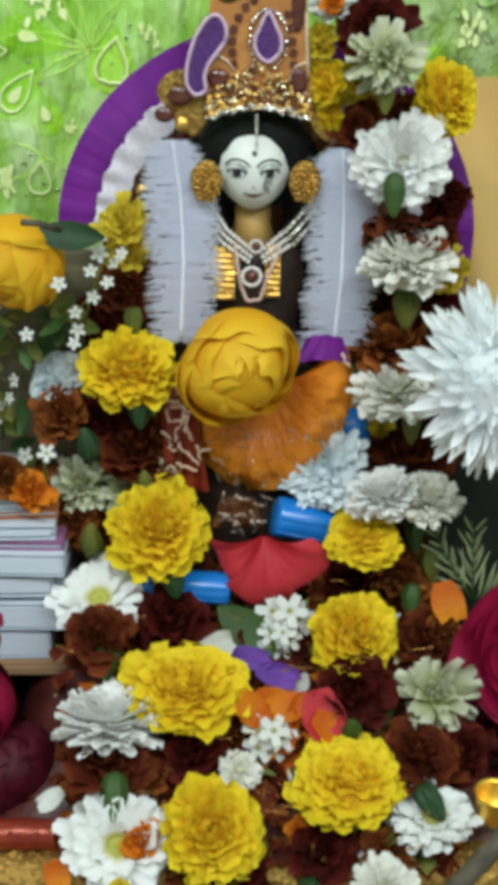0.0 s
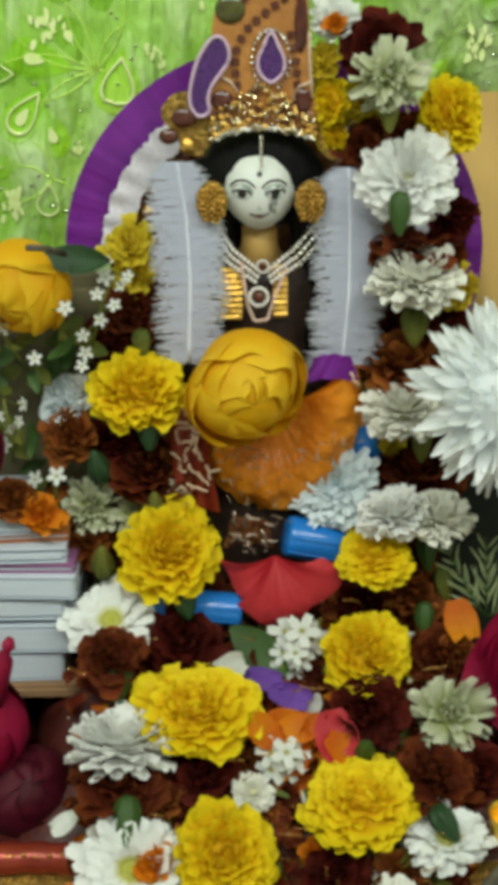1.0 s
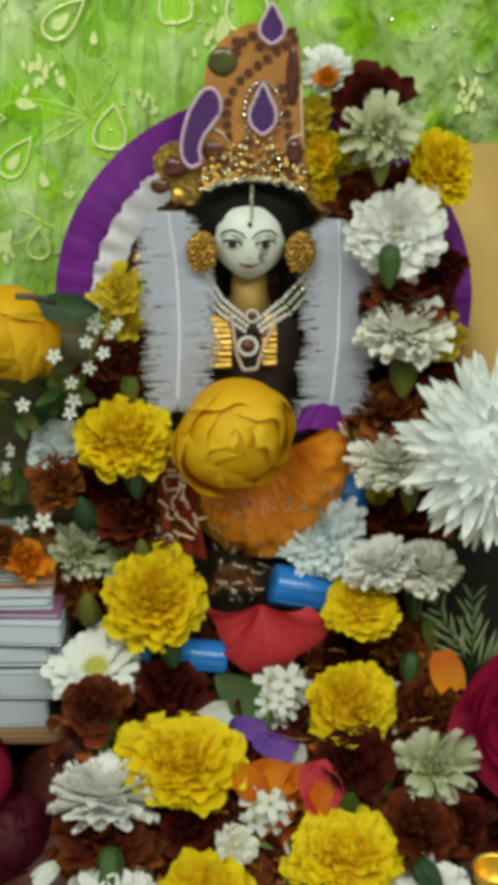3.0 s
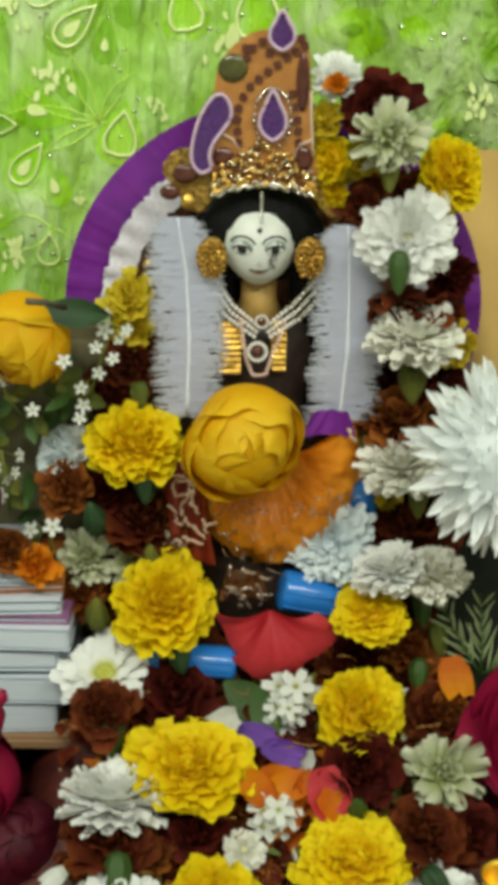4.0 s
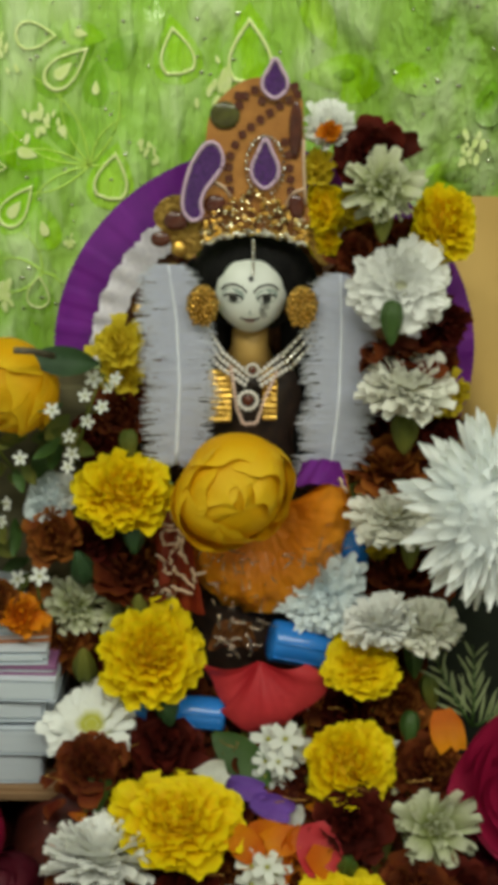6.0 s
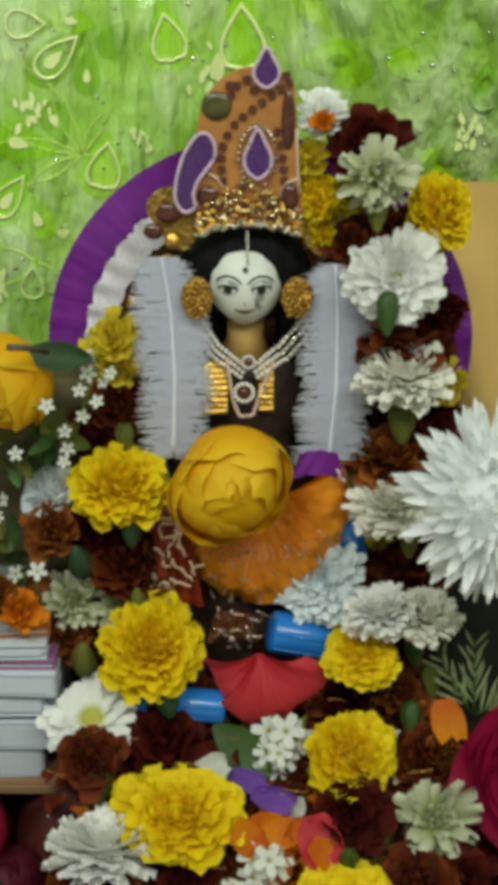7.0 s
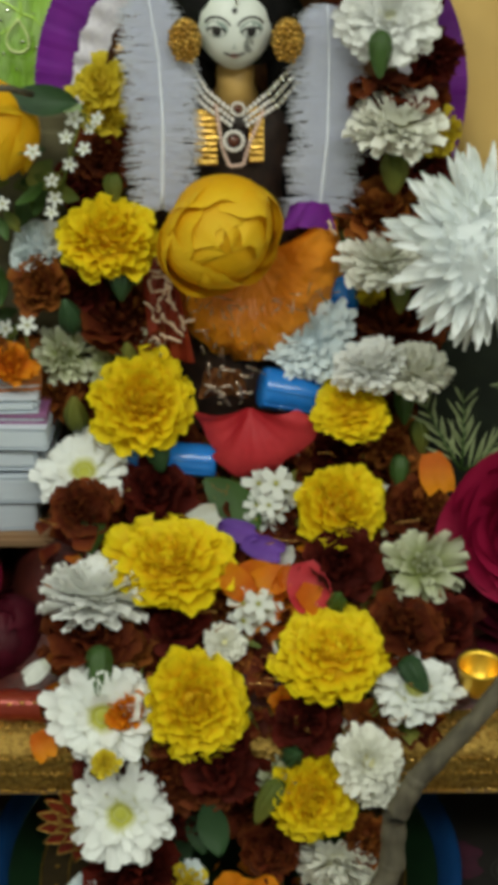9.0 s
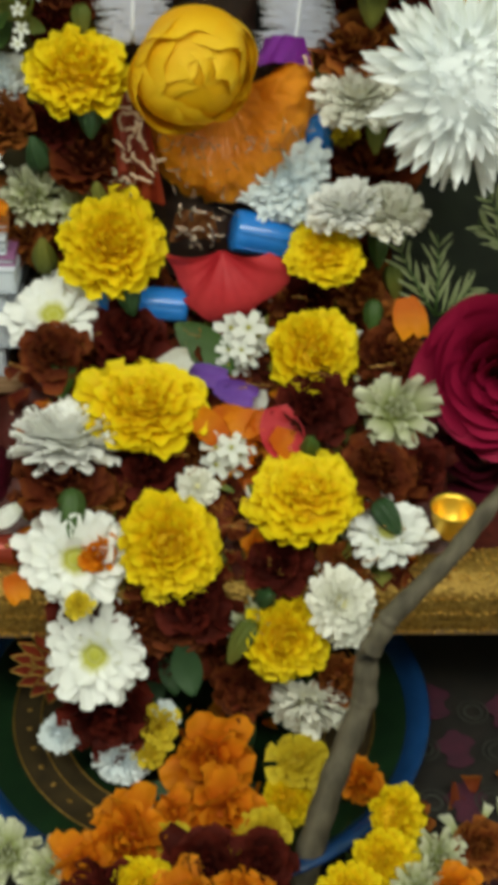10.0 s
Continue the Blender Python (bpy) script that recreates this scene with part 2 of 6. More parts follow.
def tissue_mat(name, lo, mid, hi, rough=0.3):
    m, nt, b = mat(name)
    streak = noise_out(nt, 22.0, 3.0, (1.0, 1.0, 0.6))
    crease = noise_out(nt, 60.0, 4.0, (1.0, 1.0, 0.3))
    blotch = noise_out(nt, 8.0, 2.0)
    # hi: silvery sheen painted as the palest streaks
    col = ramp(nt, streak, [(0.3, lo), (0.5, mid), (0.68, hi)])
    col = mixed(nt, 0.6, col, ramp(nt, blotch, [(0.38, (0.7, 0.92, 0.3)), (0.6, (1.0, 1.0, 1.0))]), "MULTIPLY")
    # pale highlights of the shiny cloth, painted into its base colour
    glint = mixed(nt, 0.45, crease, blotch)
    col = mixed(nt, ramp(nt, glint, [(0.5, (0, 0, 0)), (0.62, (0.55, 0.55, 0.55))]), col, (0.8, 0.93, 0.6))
    nt.links.new(col, b.inputs["Base Color"])
    b.inputs["Roughness"].default_value = rough
    b.inputs["Specular IOR Level"].default_value = 0.8
    bump(nt, b, mixed(nt, 0.5, streak, crease), 1.0, 0.03)
    return m


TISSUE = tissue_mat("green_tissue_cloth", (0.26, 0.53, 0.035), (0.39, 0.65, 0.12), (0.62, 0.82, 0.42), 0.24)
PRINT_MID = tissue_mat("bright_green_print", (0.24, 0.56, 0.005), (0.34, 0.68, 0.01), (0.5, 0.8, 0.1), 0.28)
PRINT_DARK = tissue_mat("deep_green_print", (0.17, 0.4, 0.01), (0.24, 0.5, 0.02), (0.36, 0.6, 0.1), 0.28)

# ---- mesh helpers ----


class Sheet:
    """Collects vertices, faces and the foot-to-tip value of each vertex."""

    def __init__(self):
        self.v, self.f, self.t, self.m = [], [], [], []

    def grid(self, pts, tips=None, slot=0, close=False):
        """pts: rows x columns x 3."""
        pts = np.asarray(pts, float)
        a, b = pts.shape[:2]
        o = len(self.v)
        self.v += [tuple(p) for p in pts.reshape(-1, 3)]
        self.t += list(np.repeat(tips if tips is not None else np.linspace(0, 1, a), b))
        for i in range(a - 1):
            for j in range(b if close else b - 1):
                k = (j + 1) % b
                self.f.append((o + i * b + j, o + (i + 1) * b + j, o + (i + 1) * b + k, o + i * b + k))
                self.m.append(slot)
        return self

    def tube(self, pts, radii, sides=6, slot=0):
        pts = np.asarray(pts, float)
        rows = []
        for i, p in enumerate(pts):
            d = pts[min(i + 1, len(pts) - 1)] - pts[max(i - 1, 0)]
            d = d / (np.linalg.norm(d) + 1e-9)
            s = np.cross(d, (0.31, 0.2, 0.93) if abs(d[2]) < 0.9 else (1, 0.1, 0))
            s = s / np.linalg.norm(s)
            u = np.cross(d, s)
            r = radii[i] if hasattr(radii, "__len__") else radii
            rows.append([p + r * (math.cos(a) * s + math.sin(a) * u) for a in np.linspace(0, 2 * math.pi, sides, endpoint=False)])
        o = len(self.v)
        self.grid(rows, slot=slot, close=True)
        n = len(pts)
        for k, order in ((0, 1), (n - 1, -1)):
            self.f.append(tuple(o + k * sides + j for j in range(sides))[::order])
            self.m.append(slot)
        return self

    def ball(self, c, rx, ry=None, rz=None, seg=8, rings=6, slot=0, warp=None):
        ry, rz = ry or rx, rz or rx
        rows = []
        for i in range(rings + 1):
            th = math.pi * i / rings
            rows.append([(c[0] + rx * math.sin(th) * math.cos(p), c[1] + ry * math.sin(th) * math.sin(p), c[2] + rz * math.cos(th)) for p in np.linspace(0, 2 * math.pi, seg, endpoint=False)])
        rows = np.array(rows)
        if warp is not None:
            rows = warp(rows)
        return self.grid(rows, slot=slot, close=True)

    def plate(self, outline, thick, slot=0):
        """A flat shape given by an outline in x and z, standing in the xz plane and thick along y, its front at -thick."""
        n = len(outline)
        o = len(self.v)
        self.v += [(x, -thick, z) for x, z in outline] + [(x, 0, z) for x, z in outline]
        self.t += [0.5] * (2 * n)
        self.f.append(tuple(range(o, o + n)))
        self.f.append(tuple(range(o + 2 * n - 1, o + n - 1, -1)))
        self.m += [slot] * 2
        for i in range(n):
            j = (i + 1) % n
            self.f.append((o + i, o + n + i, o + n + j, o + j))
            self.m.append(slot)
        return self

    def data(self, name, mats, smooth=True):
        me = bpy.data.meshes.new(name)
        me.from_pydata(self.v, [], self.f)
        at = me.attributes.new("tip", "FLOAT", "POINT")
        at.data.foreach_set("value", np.array(self.t, np.float32))
        for m in mats if isinstance(mats, (list, tuple)) else [mats]:
            me.materials.append(m)
        me.polygons.foreach_set("material_index", np.array(self.m, np.int32))
        me.polygons.foreach_set("use_smooth", [smooth] * len(self.f))
        me.update()
        return me


def part(name, me, parent, m=None, label=""):
    ob = new(name, me)
    ob.parent = parent
    if m is not None:
        ob.matrix_local = m
    return tagged(ob, label)


def thing(name, label, category, at=(0, 0, 0), group="", kind=""):
    ob = new(name)
    ob.empty_display_size = 0.01
    ob.location = at
    return tagged(ob, label, category, group, kind)


def facing(at, face=(0, -0.85, 0.5), size=1.0, spin=0.0, squash=1.0):
    """A pose with local z along face."""
    q = Vector(face).to_track_quat("Z", "Y").to_matrix().to_4x4()
    return Matrix.Translation(at) @ q @ Matrix.Rotation(spin, 4, "Z") @ Matrix.Diagonal((size, size * squash, size, 1))


def petal(L, W, curl=0.4, cup=0.2, nl=4, nw=2, shape="round", ruffle=0.0, rng=None):
    """A petal from the origin along +x, bent up by curl (radians), its middle hollow by cup."""
    u = np.linspace(0, 1, nl + 1)
    v = np.linspace(-1, 1, nw + 1)
    if shape == "round":
        w = 0.32 + 0.68 * np.sin(np.clip(u * 0.78 + 0.06, 0, 1) * math.pi) ** 0.7
    elif shape == "strap":
        w = 0.55 + 0.45 * np.sin(u * math.pi * 0.75)
        w[-1] *= 0.72
    elif shape == "lance":
        w = np.interp(u, (0, 0.3, 0.65, 0.85, 0.95, 1.0), (0.5, 0.85, 1.0, 0.8, 0.45, 0.08))
    elif shape == "fan":
        w = 0.25 + 0.75 * u ** 0.8
    else:
        w = np.sin(np.clip(u * 0.96 + 0.02, 0, 1) * math.pi) ** 0.8 + 0.02
    ang = curl * u ** 1.5
    dx = np.cumsum(np.r_[0, np.cos(ang[1:])]) / nl * L
    dz = np.cumsum(np.r_[0, np.sin(ang[1:])]) / nl * L
    pts = np.zeros((nl + 1, nw + 1, 3))
    for i in range(nl + 1):
        for j in range(nw + 1):
            pts[i, j] = (dx[i], v[j] * w[i] * W / 2, dz[i] + cup * W * v[j] ** 2 * u[i])
    if ruffle and rng is not None:
        pts[-1, :, 0] += rng.uniform(-ruffle, ruffle, nw + 1) * L
        pts[1:, :, 2] += rng.uniform(-ruffle, ruffle, (nl, nw + 1)) * L * 0.6
    return pts


def turned(pts, m):
    a = np.array(m)
    return pts @ a[:3, :3].T + a[:3, 3]


def calyx_mesh(name, m, length=0.9, r=0.3):
    s = Sheet()
    prof = [(0.0, r * 0.95), (0.25, r), (0.6, r * 0.72), (0.9, r * 0.4), (1.0, r * 0.25)]
    rows = [[(q * (1 + 0.08 * math.cos(5 * a)) * math.cos(a), q * (1 + 0.08 * math.cos(5 * a)) * math.sin(a), -z * length) for a in np.linspace(0, 2 * math.pi, 15, endpoint=False)] for z, q in prof]
    s.grid(rows, close=True)
    o = len(s.v)
    s.f.append(tuple(range(o - 15, o)))
    s.m.append(0)
    return s.data(name, m)


def ring_bloom(name, m, seed, rings, width=0.34, shape="round", height=0.65, foot=0.16, cup=0.15, wave=0.03, roll=0.15, uneven=0.08, curl=0.3, nl=5, nw=4, heart=0.45):
    """A flower head of radius 1 facing +z, its broad petals in rings: (count, angle from the axis, length)."""
    rng = np.random.default_rng(seed)
    s = Sheet()
    lob = rng.uniform(0, 6, 2)
    for k, (n, phi, reach) in enumerate(rings):
        start = rng.uniform(0, 6)
        for i in range(n):
            az = start + 2 * math.pi * (i + rng.normal(0, 0.16)) / n
            p0 = phi + rng.normal(0, 0.07)
            L = reach / math.sqrt(math.sin(p0) ** 2 + (math.cos(p0) / height) ** 2)
            L *= 1 + rng.normal(0, uneven) + 0.05 * math.sin(2 * az + lob[0]) + 0.04 * math.sin(3 * az + lob[1])
            p = petal(L - foot, width * rng.uniform(0.85, 1.2) * (0.6 + 0.4 * L), rng.uniform(0.1, 1.0) * curl, cup, nl, nw, shape, 0.02, rng)
            v = np.linspace(-1, 1, nw + 1)[None]
            u = np.linspace(0, 1, nl + 1)[:, None]
            p[..., 2] += wave * u ** 2 * np.sin(3.4 * v + rng.uniform(0, 6))
            p[..., 0] -= 0.05 * u ** 4 * (1 - np.cos(3.1 * v)) * (1 if shape == "fan" else 0.4)
            mm = Matrix.Rotation(az, 4, "Z") @ Matrix.Rotation(p0 - math.pi / 2, 4, "Y") @ Matrix.Translation((foot, 0, 0)) @ Matrix.Rotation(rng.normal(0, roll), 4, "X") @ Matrix.Rotation(rng.normal(0, 0.08), 4, "Z")
            s.grid(turned(p, mm))
    if heart:
        s.ball((0, 0, -0.05), heart, heart, heart * height, 16, 10)
    return s.data(name, m)


FULL = [(24, 1.85, 0.95), (28, 1.62, 1.0), (28, 1.42, 1.0), (28, 1.22, 1.0), (25, 1.02, 0.99), (21, 0.82, 0.98), (17, 0.62, 0.98), (12, 0.42, 0.98), (6, 0.18, 0.97)]
FLUFFY = [(22, 2.05, 0.9), (26, 1.8, 0.97), (26, 1.58, 1.0), (26, 1.36, 1.0), (24, 1.14, 0.98), (20, 0.92, 0.96), (14, 0.68, 0.94), (9, 0.42, 0.9)]
OPEN = [(20, 1.72, 0.98), (22, 1.52, 1.0), (20, 1.32, 0.95), (14, 1.1, 0.72)]
LOOSE = [(10, 1.8, 0.95), (12, 1.5, 1.0), (11, 1.2, 0.97), (9, 0.88, 0.95), (7, 0.55, 0.92), (4, 0.22, 0.9)]
BLOOMS = {}
for kind, m, kw in (
    ("marigold", YELLOW, dict(rings=FULL, width=0.36, shape="fan", nw=6, wave=0.05, roll=0.3, foot=0.34, height=0.68, heart=0.7, curl=0.35, uneven=0.07)),
    ("orange_marigold", ORANGE, dict(rings=LOOSE, width=0.62, wave=0.12, roll=0.45, uneven=0.16, foot=0.2, heart=0.5)),
    ("pale_marigold", YELLOW_PALE, dict(rings=LOOSE, width=0.52, shape="fan", wave=0.07, roll=0.3, uneven=0.14, foot=0.3, heart=0.55)),
    ("maroon_marigold", MAROON, dict(rings=LOOSE, width=0.66, wave=0.1, roll=0.32, uneven=0.14, height=0.62, foot=0.2, heart=0.5)),
    ("dark_marigold", MAROON_RED, dict(rings=LOOSE, width=0.66, wave=0.1, roll=0.32, uneven=0.12, height=0.66, foot=0.2, heart=0.5)),
    ("rust_marigold", RUST, dict(rings=LOOSE, width=0.62, wave=0.11, roll=0.36, uneven=0.15, height=0.66, foot=0.2, heart=0.5)),
    ("chrysanthemum", WHITE, dict(rings=FLUFFY, width=0.27, height=0.72, uneven=0.08, cup=0.2, heart=0.4)),
    ("open_chrysanthemum", WHITE_OPEN, dict(rings=OPEN, width=0.31, height=0.6, uneven=0.07, cup=0.18, heart=0.26)),
    ("cream_chrysanthemum", CREAM, dict(rings=FLUFFY, width=0.29, height=0.72, uneven=0.09, cup=0.2, wave=0.05, heart=0.4)),
    ("pale_green_flower", PALE_GREEN, dict(rings=LOOSE, width=0.34, wave=0.1, roll=0.5, uneven=0.2, heart=0.4)),
    ("blue_white_flower", BLUE_WHITE, dict(rings=FLUFFY, width=0.24, height=0.6, uneven=0.06, cup=0.2, heart=0.5)),
):
    BLOOMS[kind] = [ring_bloom(kind, m, 10 * len(BLOOMS) + k, **kw) for k in range(3)]
CALYX = calyx_mesh("calyx", OLIVE)
CALYX_GREEN = calyx_mesh("calyx", LEAF)
turn_count = [0]


def flower(owner, kind, at, r, face=(0, -0.85, 0.5), squash=1.0, calyx=None, label="", spin=None):
    """A flower head strung on or lying in its owner; calyx: the green foot, where it shows."""
    turn_count[0] += 1
    k = turn_count[0]
    flat = (0.62 if kind == "marigold" else 0.95) if "marigold" in kind and abs(face[2]) > 0.85 * Vector(face).length else 1.0
    m = facing(at, face, r, k * 1.3 if spin is None else spin, squash) @ Matrix.Diagonal((1, 1, flat, 1))
    ob = part(kind, BLOOMS[kind][k % 3], owner, m, label)
    if calyx:
        part("calyx", CALYX_GREEN if calyx == "green" else CALYX, ob)
    return ob


def leaf_mesh(name, m, width=0.45, fold=0.25, bend=0.5, seed=0):
    rng = np.random.default_rng(seed)
    p = petal(1.0, width, bend, fold, 8, 4, "leaf", 0.015, rng)
    s = Sheet().grid(p)
    q = p.copy()
    q[:, :, 2] -= 0.012
    s.grid(q[:, ::-1])
    return s.data(name, m)


LEAVES = {k: leaf_mesh("leaf", m, w, f, b, n) for n, (k, m, w, f, b) in enumerate((("leaf", LEAF, 0.5, 0.2, 0.5), ("dark", LEAF_DARK, 0.5, 0.2, 0.4), ("olive", OLIVE, 0.5, 0.25, 0.5)))}


def leaf(owner, at, r, way=(0, 0, -1), face=(0, -0.9, 0.4), kind="leaf", wide=1.0, label=""):
    """A leaf centred at a place, 2 r long, its tip along way and its upper side to face."""
    x = Vector(way).normalized()
    z = (Vector(face) - x * x.dot(Vector(face))).normalized()
    y = z.cross(x)
    m = Matrix((x, y, z)).transposed().to_4x4()
    m = Matrix.Translation(Vector(at) - x * r) @ m @ Matrix.Diagonal((2 * r, 2 * r * wide, 2 * r, 1))
    return part("leaf", LEAVES[kind], owner, m, label)


def bud_mesh(name, m):
    """A ribbed green calyx from z = -1 to 1, wide below its rim."""
    s = Sheet()
    prof = [(1.0, 0.02), (0.94, 0.2), (0.8, 0.34), (0.45, 0.43), (0.1, 0.42), (-0.3, 0.34), (-0.65, 0.22), (-0.9, 0.12), (-1.0, 0.03)]
    rows = [[(q * (1 + 0.14 * math.cos(6 * a)) * math.cos(a), q * (1 + 0.14 * math.cos(6 * a)) * math.sin(a), z) for a in np.linspace(0, 2 * math.pi, 24, endpoint=False)] for z, q in prof]
    s.grid(rows, close=True)
    return s.data(name, m)


BUDS = {"leaf": bud_mesh("calyx", LEAF), "dark": bud_mesh("calyx", LEAF_DARK), "olive": bud_mesh("calyx", OLIVE)}


def bud(owner, at, r, way=(0, 0, -1), kind="leaf", wide=1.0):
    """The green foot of a strung flower."""
    q = (-Vector(way)).to_track_quat("Z", "Y").to_matrix().to_4x4()
    return part("calyx", BUDS[kind], owner, Matrix.Translation(at) @ q @ Matrix.Diagonal((r * wide * 1.05, r * wide * 1.05, r, 1)))


def rose_petal(i, n, seed, frill=0.05, tall=0.75, open_=1.0):
    """One wrapped petal of a rose of radius 1 facing +z."""
    rng = np.random.default_rng(seed * 100 + i)
    fr = (i + 1) / n
    R = 0.1 + 0.9 * fr ** 1.1
    span = 3.4 - 1.5 * fr
    az0 = i * 2.39996
    top = tall * (0.95 - 0.8 * fr ** 1.3)
    s = Sheet()
    u, v = np.linspace(0, 1, 8), np.linspace(-1, 1, 13)
    ph = rng.uniform(0, 6, 3)
    pts = np.zeros((8, 13, 3))
    for a, uu in enumerate(u):
        for b, vv in enumerate(v):
            az = az0 + vv * span / 2 * (0.55 + 0.45 * math.sin(uu * 1.7))
            edge = 1 - 0.35 * abs(vv) ** 3
            z = -0.55 + (top + 0.55) * uu * edge
            flare = open_ * (0.1 + 0.2 * fr) * max(0, uu - 0.65) / 0.35 * (1 + 0.4 * math.sin(2.5 * vv + ph[0]))
            r = R * (0.25 + 0.65 * math.sin(min(1, uu * 0.95) * 1.57) ** 0.8) + flare * 0.5 + 0.03 * math.sin(5 * vv + ph[1]) * uu
            r += 0.05 * vv * (1 - fr * 0.5)
            z += frill * math.sin(6 * vv + ph[2]) * uu ** 2 - 0.25 * flare * fr
            pts[a, b] = (r * math.cos(az), r * math.sin(az), z)
    return s.grid(pts)


def rose(label, at, r, face, m, n=20, seed=0, tall=0.75, spin=0.0, squash=1.0, open_=1.0):
    ob = thing("rose", label, "rose", at)
    for i in range(n):
        part("petal", rose_petal(i, n, seed, 0.05 * open_, tall, open_).data("petal", m), ob, Matrix.Translation(-Vector(at)) @ facing(at, face, r, spin, squash))
    return ob


def bud_rose(label, at, r, face, m, seed=0, tall=1.0, rings=4, spin=0.0, stem=None):
    """A full rose whose broad petals wrap a ball, their rims standing off it in a loose spiral."""
    ob = thing("rose", label, "rose", at)
    rng = np.random.default_rng(seed)
    base = facing((0, 0, 0), face, r, spin) if tall == 1.0 else Matrix.Diagonal((1, 1, tall, 1)) @ facing((0, 0, 0), face, r, spin)
    s = Sheet()
    s.ball((0, 0, 0), 0.8, 0.8, 0.78, 24, 16)
    part("heart", s.data("heart", m), ob, base)
    for j in range(rings + 1):
        for k in range(3 if j else 2):
            t0 = 0.1 + 0.3 * j + rng.uniform(-0.1, 0.1)
            R = 0.81 + 0.03 * j + 0.012 * k
            az0 = k * 2.2 + j * 0.9 + rng.uniform(-0.5, 0.5)
            span = rng.uniform(2.2, 3.0) - 0.15 * j
            ph = rng.uniform(0, 6, 5)
            pts = np.zeros((14, 25, 3))
            for a, u in enumerate(np.linspace(0, 1, 14)):
                for b, v in enumerate(np.linspace(-1, 1, 25)):
                    rim = t0 + 0.26 * v * math.sin(ph[2]) + 0.5 * v ** 4 + 0.07 * math.sin(3.4 * v + ph[0]) + 0.04 * math.sin(9 * v + ph[1])
                    th = 2.4 + (rim - 2.4) * u
                    lift = (0.045 + 0.04 * math.sin(2.2 * v + ph[1])) * u ** 5 + 0.045 * math.sin(3 * v + ph[3] + 2.5 * u) * u + 0.018 * math.sin(8 * v + ph[4] + 3 * u) * u ** 2
                    rr = (R + lift) * (1 - 0.07 * abs(v) ** 4)
                    az = az0 + v * span / 2
                    x, y, z = rr * math.sin(th) * math.cos(az), rr * math.sin(th) * math.sin(az), rr * math.cos(th) * 0.96
                    w = 1 + 0.07 * math.sin(2.3 * x + ph[3]) + 0.06 * math.sin(2.9 * y + 1)
                    pts[a, b] = (x * w, y * w, z)
            part("petal", Sheet().grid(pts).data("petal", m), ob, base)
    if stem:
        o = Vector(at)
        part("stem", Sheet().tube([Vector(p) - o for p in stem], 0.0016, 7).data("stem", BARK), ob, label="brown stem")
    return ob


# ---- room ----


def box_mesh(name, lo, hi, m, bevel=0.0):
    bm = bmesh.new()
    bmesh.ops.create_cube(bm, size=1)
    for v in bm.verts:
        v.co = [lo[k] + (v.co[k] + 0.5) * (hi[k] - lo[k]) for k in range(3)]
    if bevel:
        bmesh.ops.bevel(bm, geom=bm.edges[:], offset=bevel, segments=2, affect="EDGES")
    me = bpy.data.meshes.new(name)
    bm.to_mesh(me)
    bm.free()
    me.materials.append(m)
    at = me.attributes.new("tip", "FLOAT", "POINT")
    return me


FLOOR_Z, TOP_Z, EDGE_Y = -0.17, -0.05, -0.165
tagged(new("floor", box_mesh("floor", (-1.8, -2.4, FLOOR_Z - 0.1), (1.8, 0.9, FLOOR_Z), STONE_FLOOR)), "pale stone floor of the room", "floor", kind="structure")
tagged(new("ceiling", box_mesh("ceiling", (-1.8, -2.4, 2.4), (1.8, 0.9, 2.5), PLASTER)), "pale painted ceiling", "ceiling", kind="structure")
for nm, lo, hi in (("wall_north", (-1.8, 0.9, FLOOR_Z - 0.1), (1.8, 1.0, 2.5)), ("wall_south", (-1.8, -2.5, FLOOR_Z - 0.1), (1.8, -2.4, 2.5)), ("wall_west", (-1.9, -2.5, FLOOR_Z - 0.1), (-1.8, 1.0, 2.5)), ("wall_east", (1.8, -2.5, FLOOR_Z - 0.1), (1.9, 1.0, 2.5))):
    tagged(new(nm, box_mesh(nm, lo, hi, PLASTER)), "pale painted plaster wall", "wall", kind="structure")


def cloth_y(x, z):
    sag = 0.3 * min(1.0, max(0.0, (x - 0.02) / 0.07)) * min(0.2, max(0.0, z - 0.2))
    return 0.098 - sag + 0.004 * math.sin(19 * x + 2.2 * z) + 0.003 * math.sin(43 * x + 5 * z + 1) + 0.0015 * math.sin(90 * x + 11 * z)


def back_cloth():
    ob = thing("back_cloth", "shiny green tissue cloth with printed drops behind the shrine", "cloth", (0, 0.098, TOP_Z))
    s = Sheet()
    xs, zs = np.linspace(-0.75, 0.75, 181), np.linspace(TOP_Z - 0.1, 0.75, 60)
    rows = [[(x, cloth_y(x, z) - 0.098, z - TOP_Z) for x in xs] for z in zs]
    s.grid(rows)
    back = [[(x, cloth_y(x, z) - 0.098 + 0.002, z - TOP_Z) for x in xs[::-1]] for z in zs]
    s.grid(back)
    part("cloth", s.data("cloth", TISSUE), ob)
    return ob


BACK = back_cloth()


def drop_outline(n, notch=0.0):
    """A drop from its point at (0, 0) to its round end at (1, 0), half width about 0.36."""
    out = []
    for i in range(n):
        a = 2 * math.pi * i / n
        x = 0.5 - 0.5 * math.cos(a)
        w = 0.42 * math.sin(a) * math.sin(a / 2 if a <= math.pi else math.pi - a / 2) ** 1.2
        x -= notch * math.exp(-(((a - math.pi) / 0.35) ** 2)) + notch * 0.4 * math.cos(a * 9) * (1 if abs(a - math.pi) < 0.9 else 0)
        out.append((x, w))
    return out


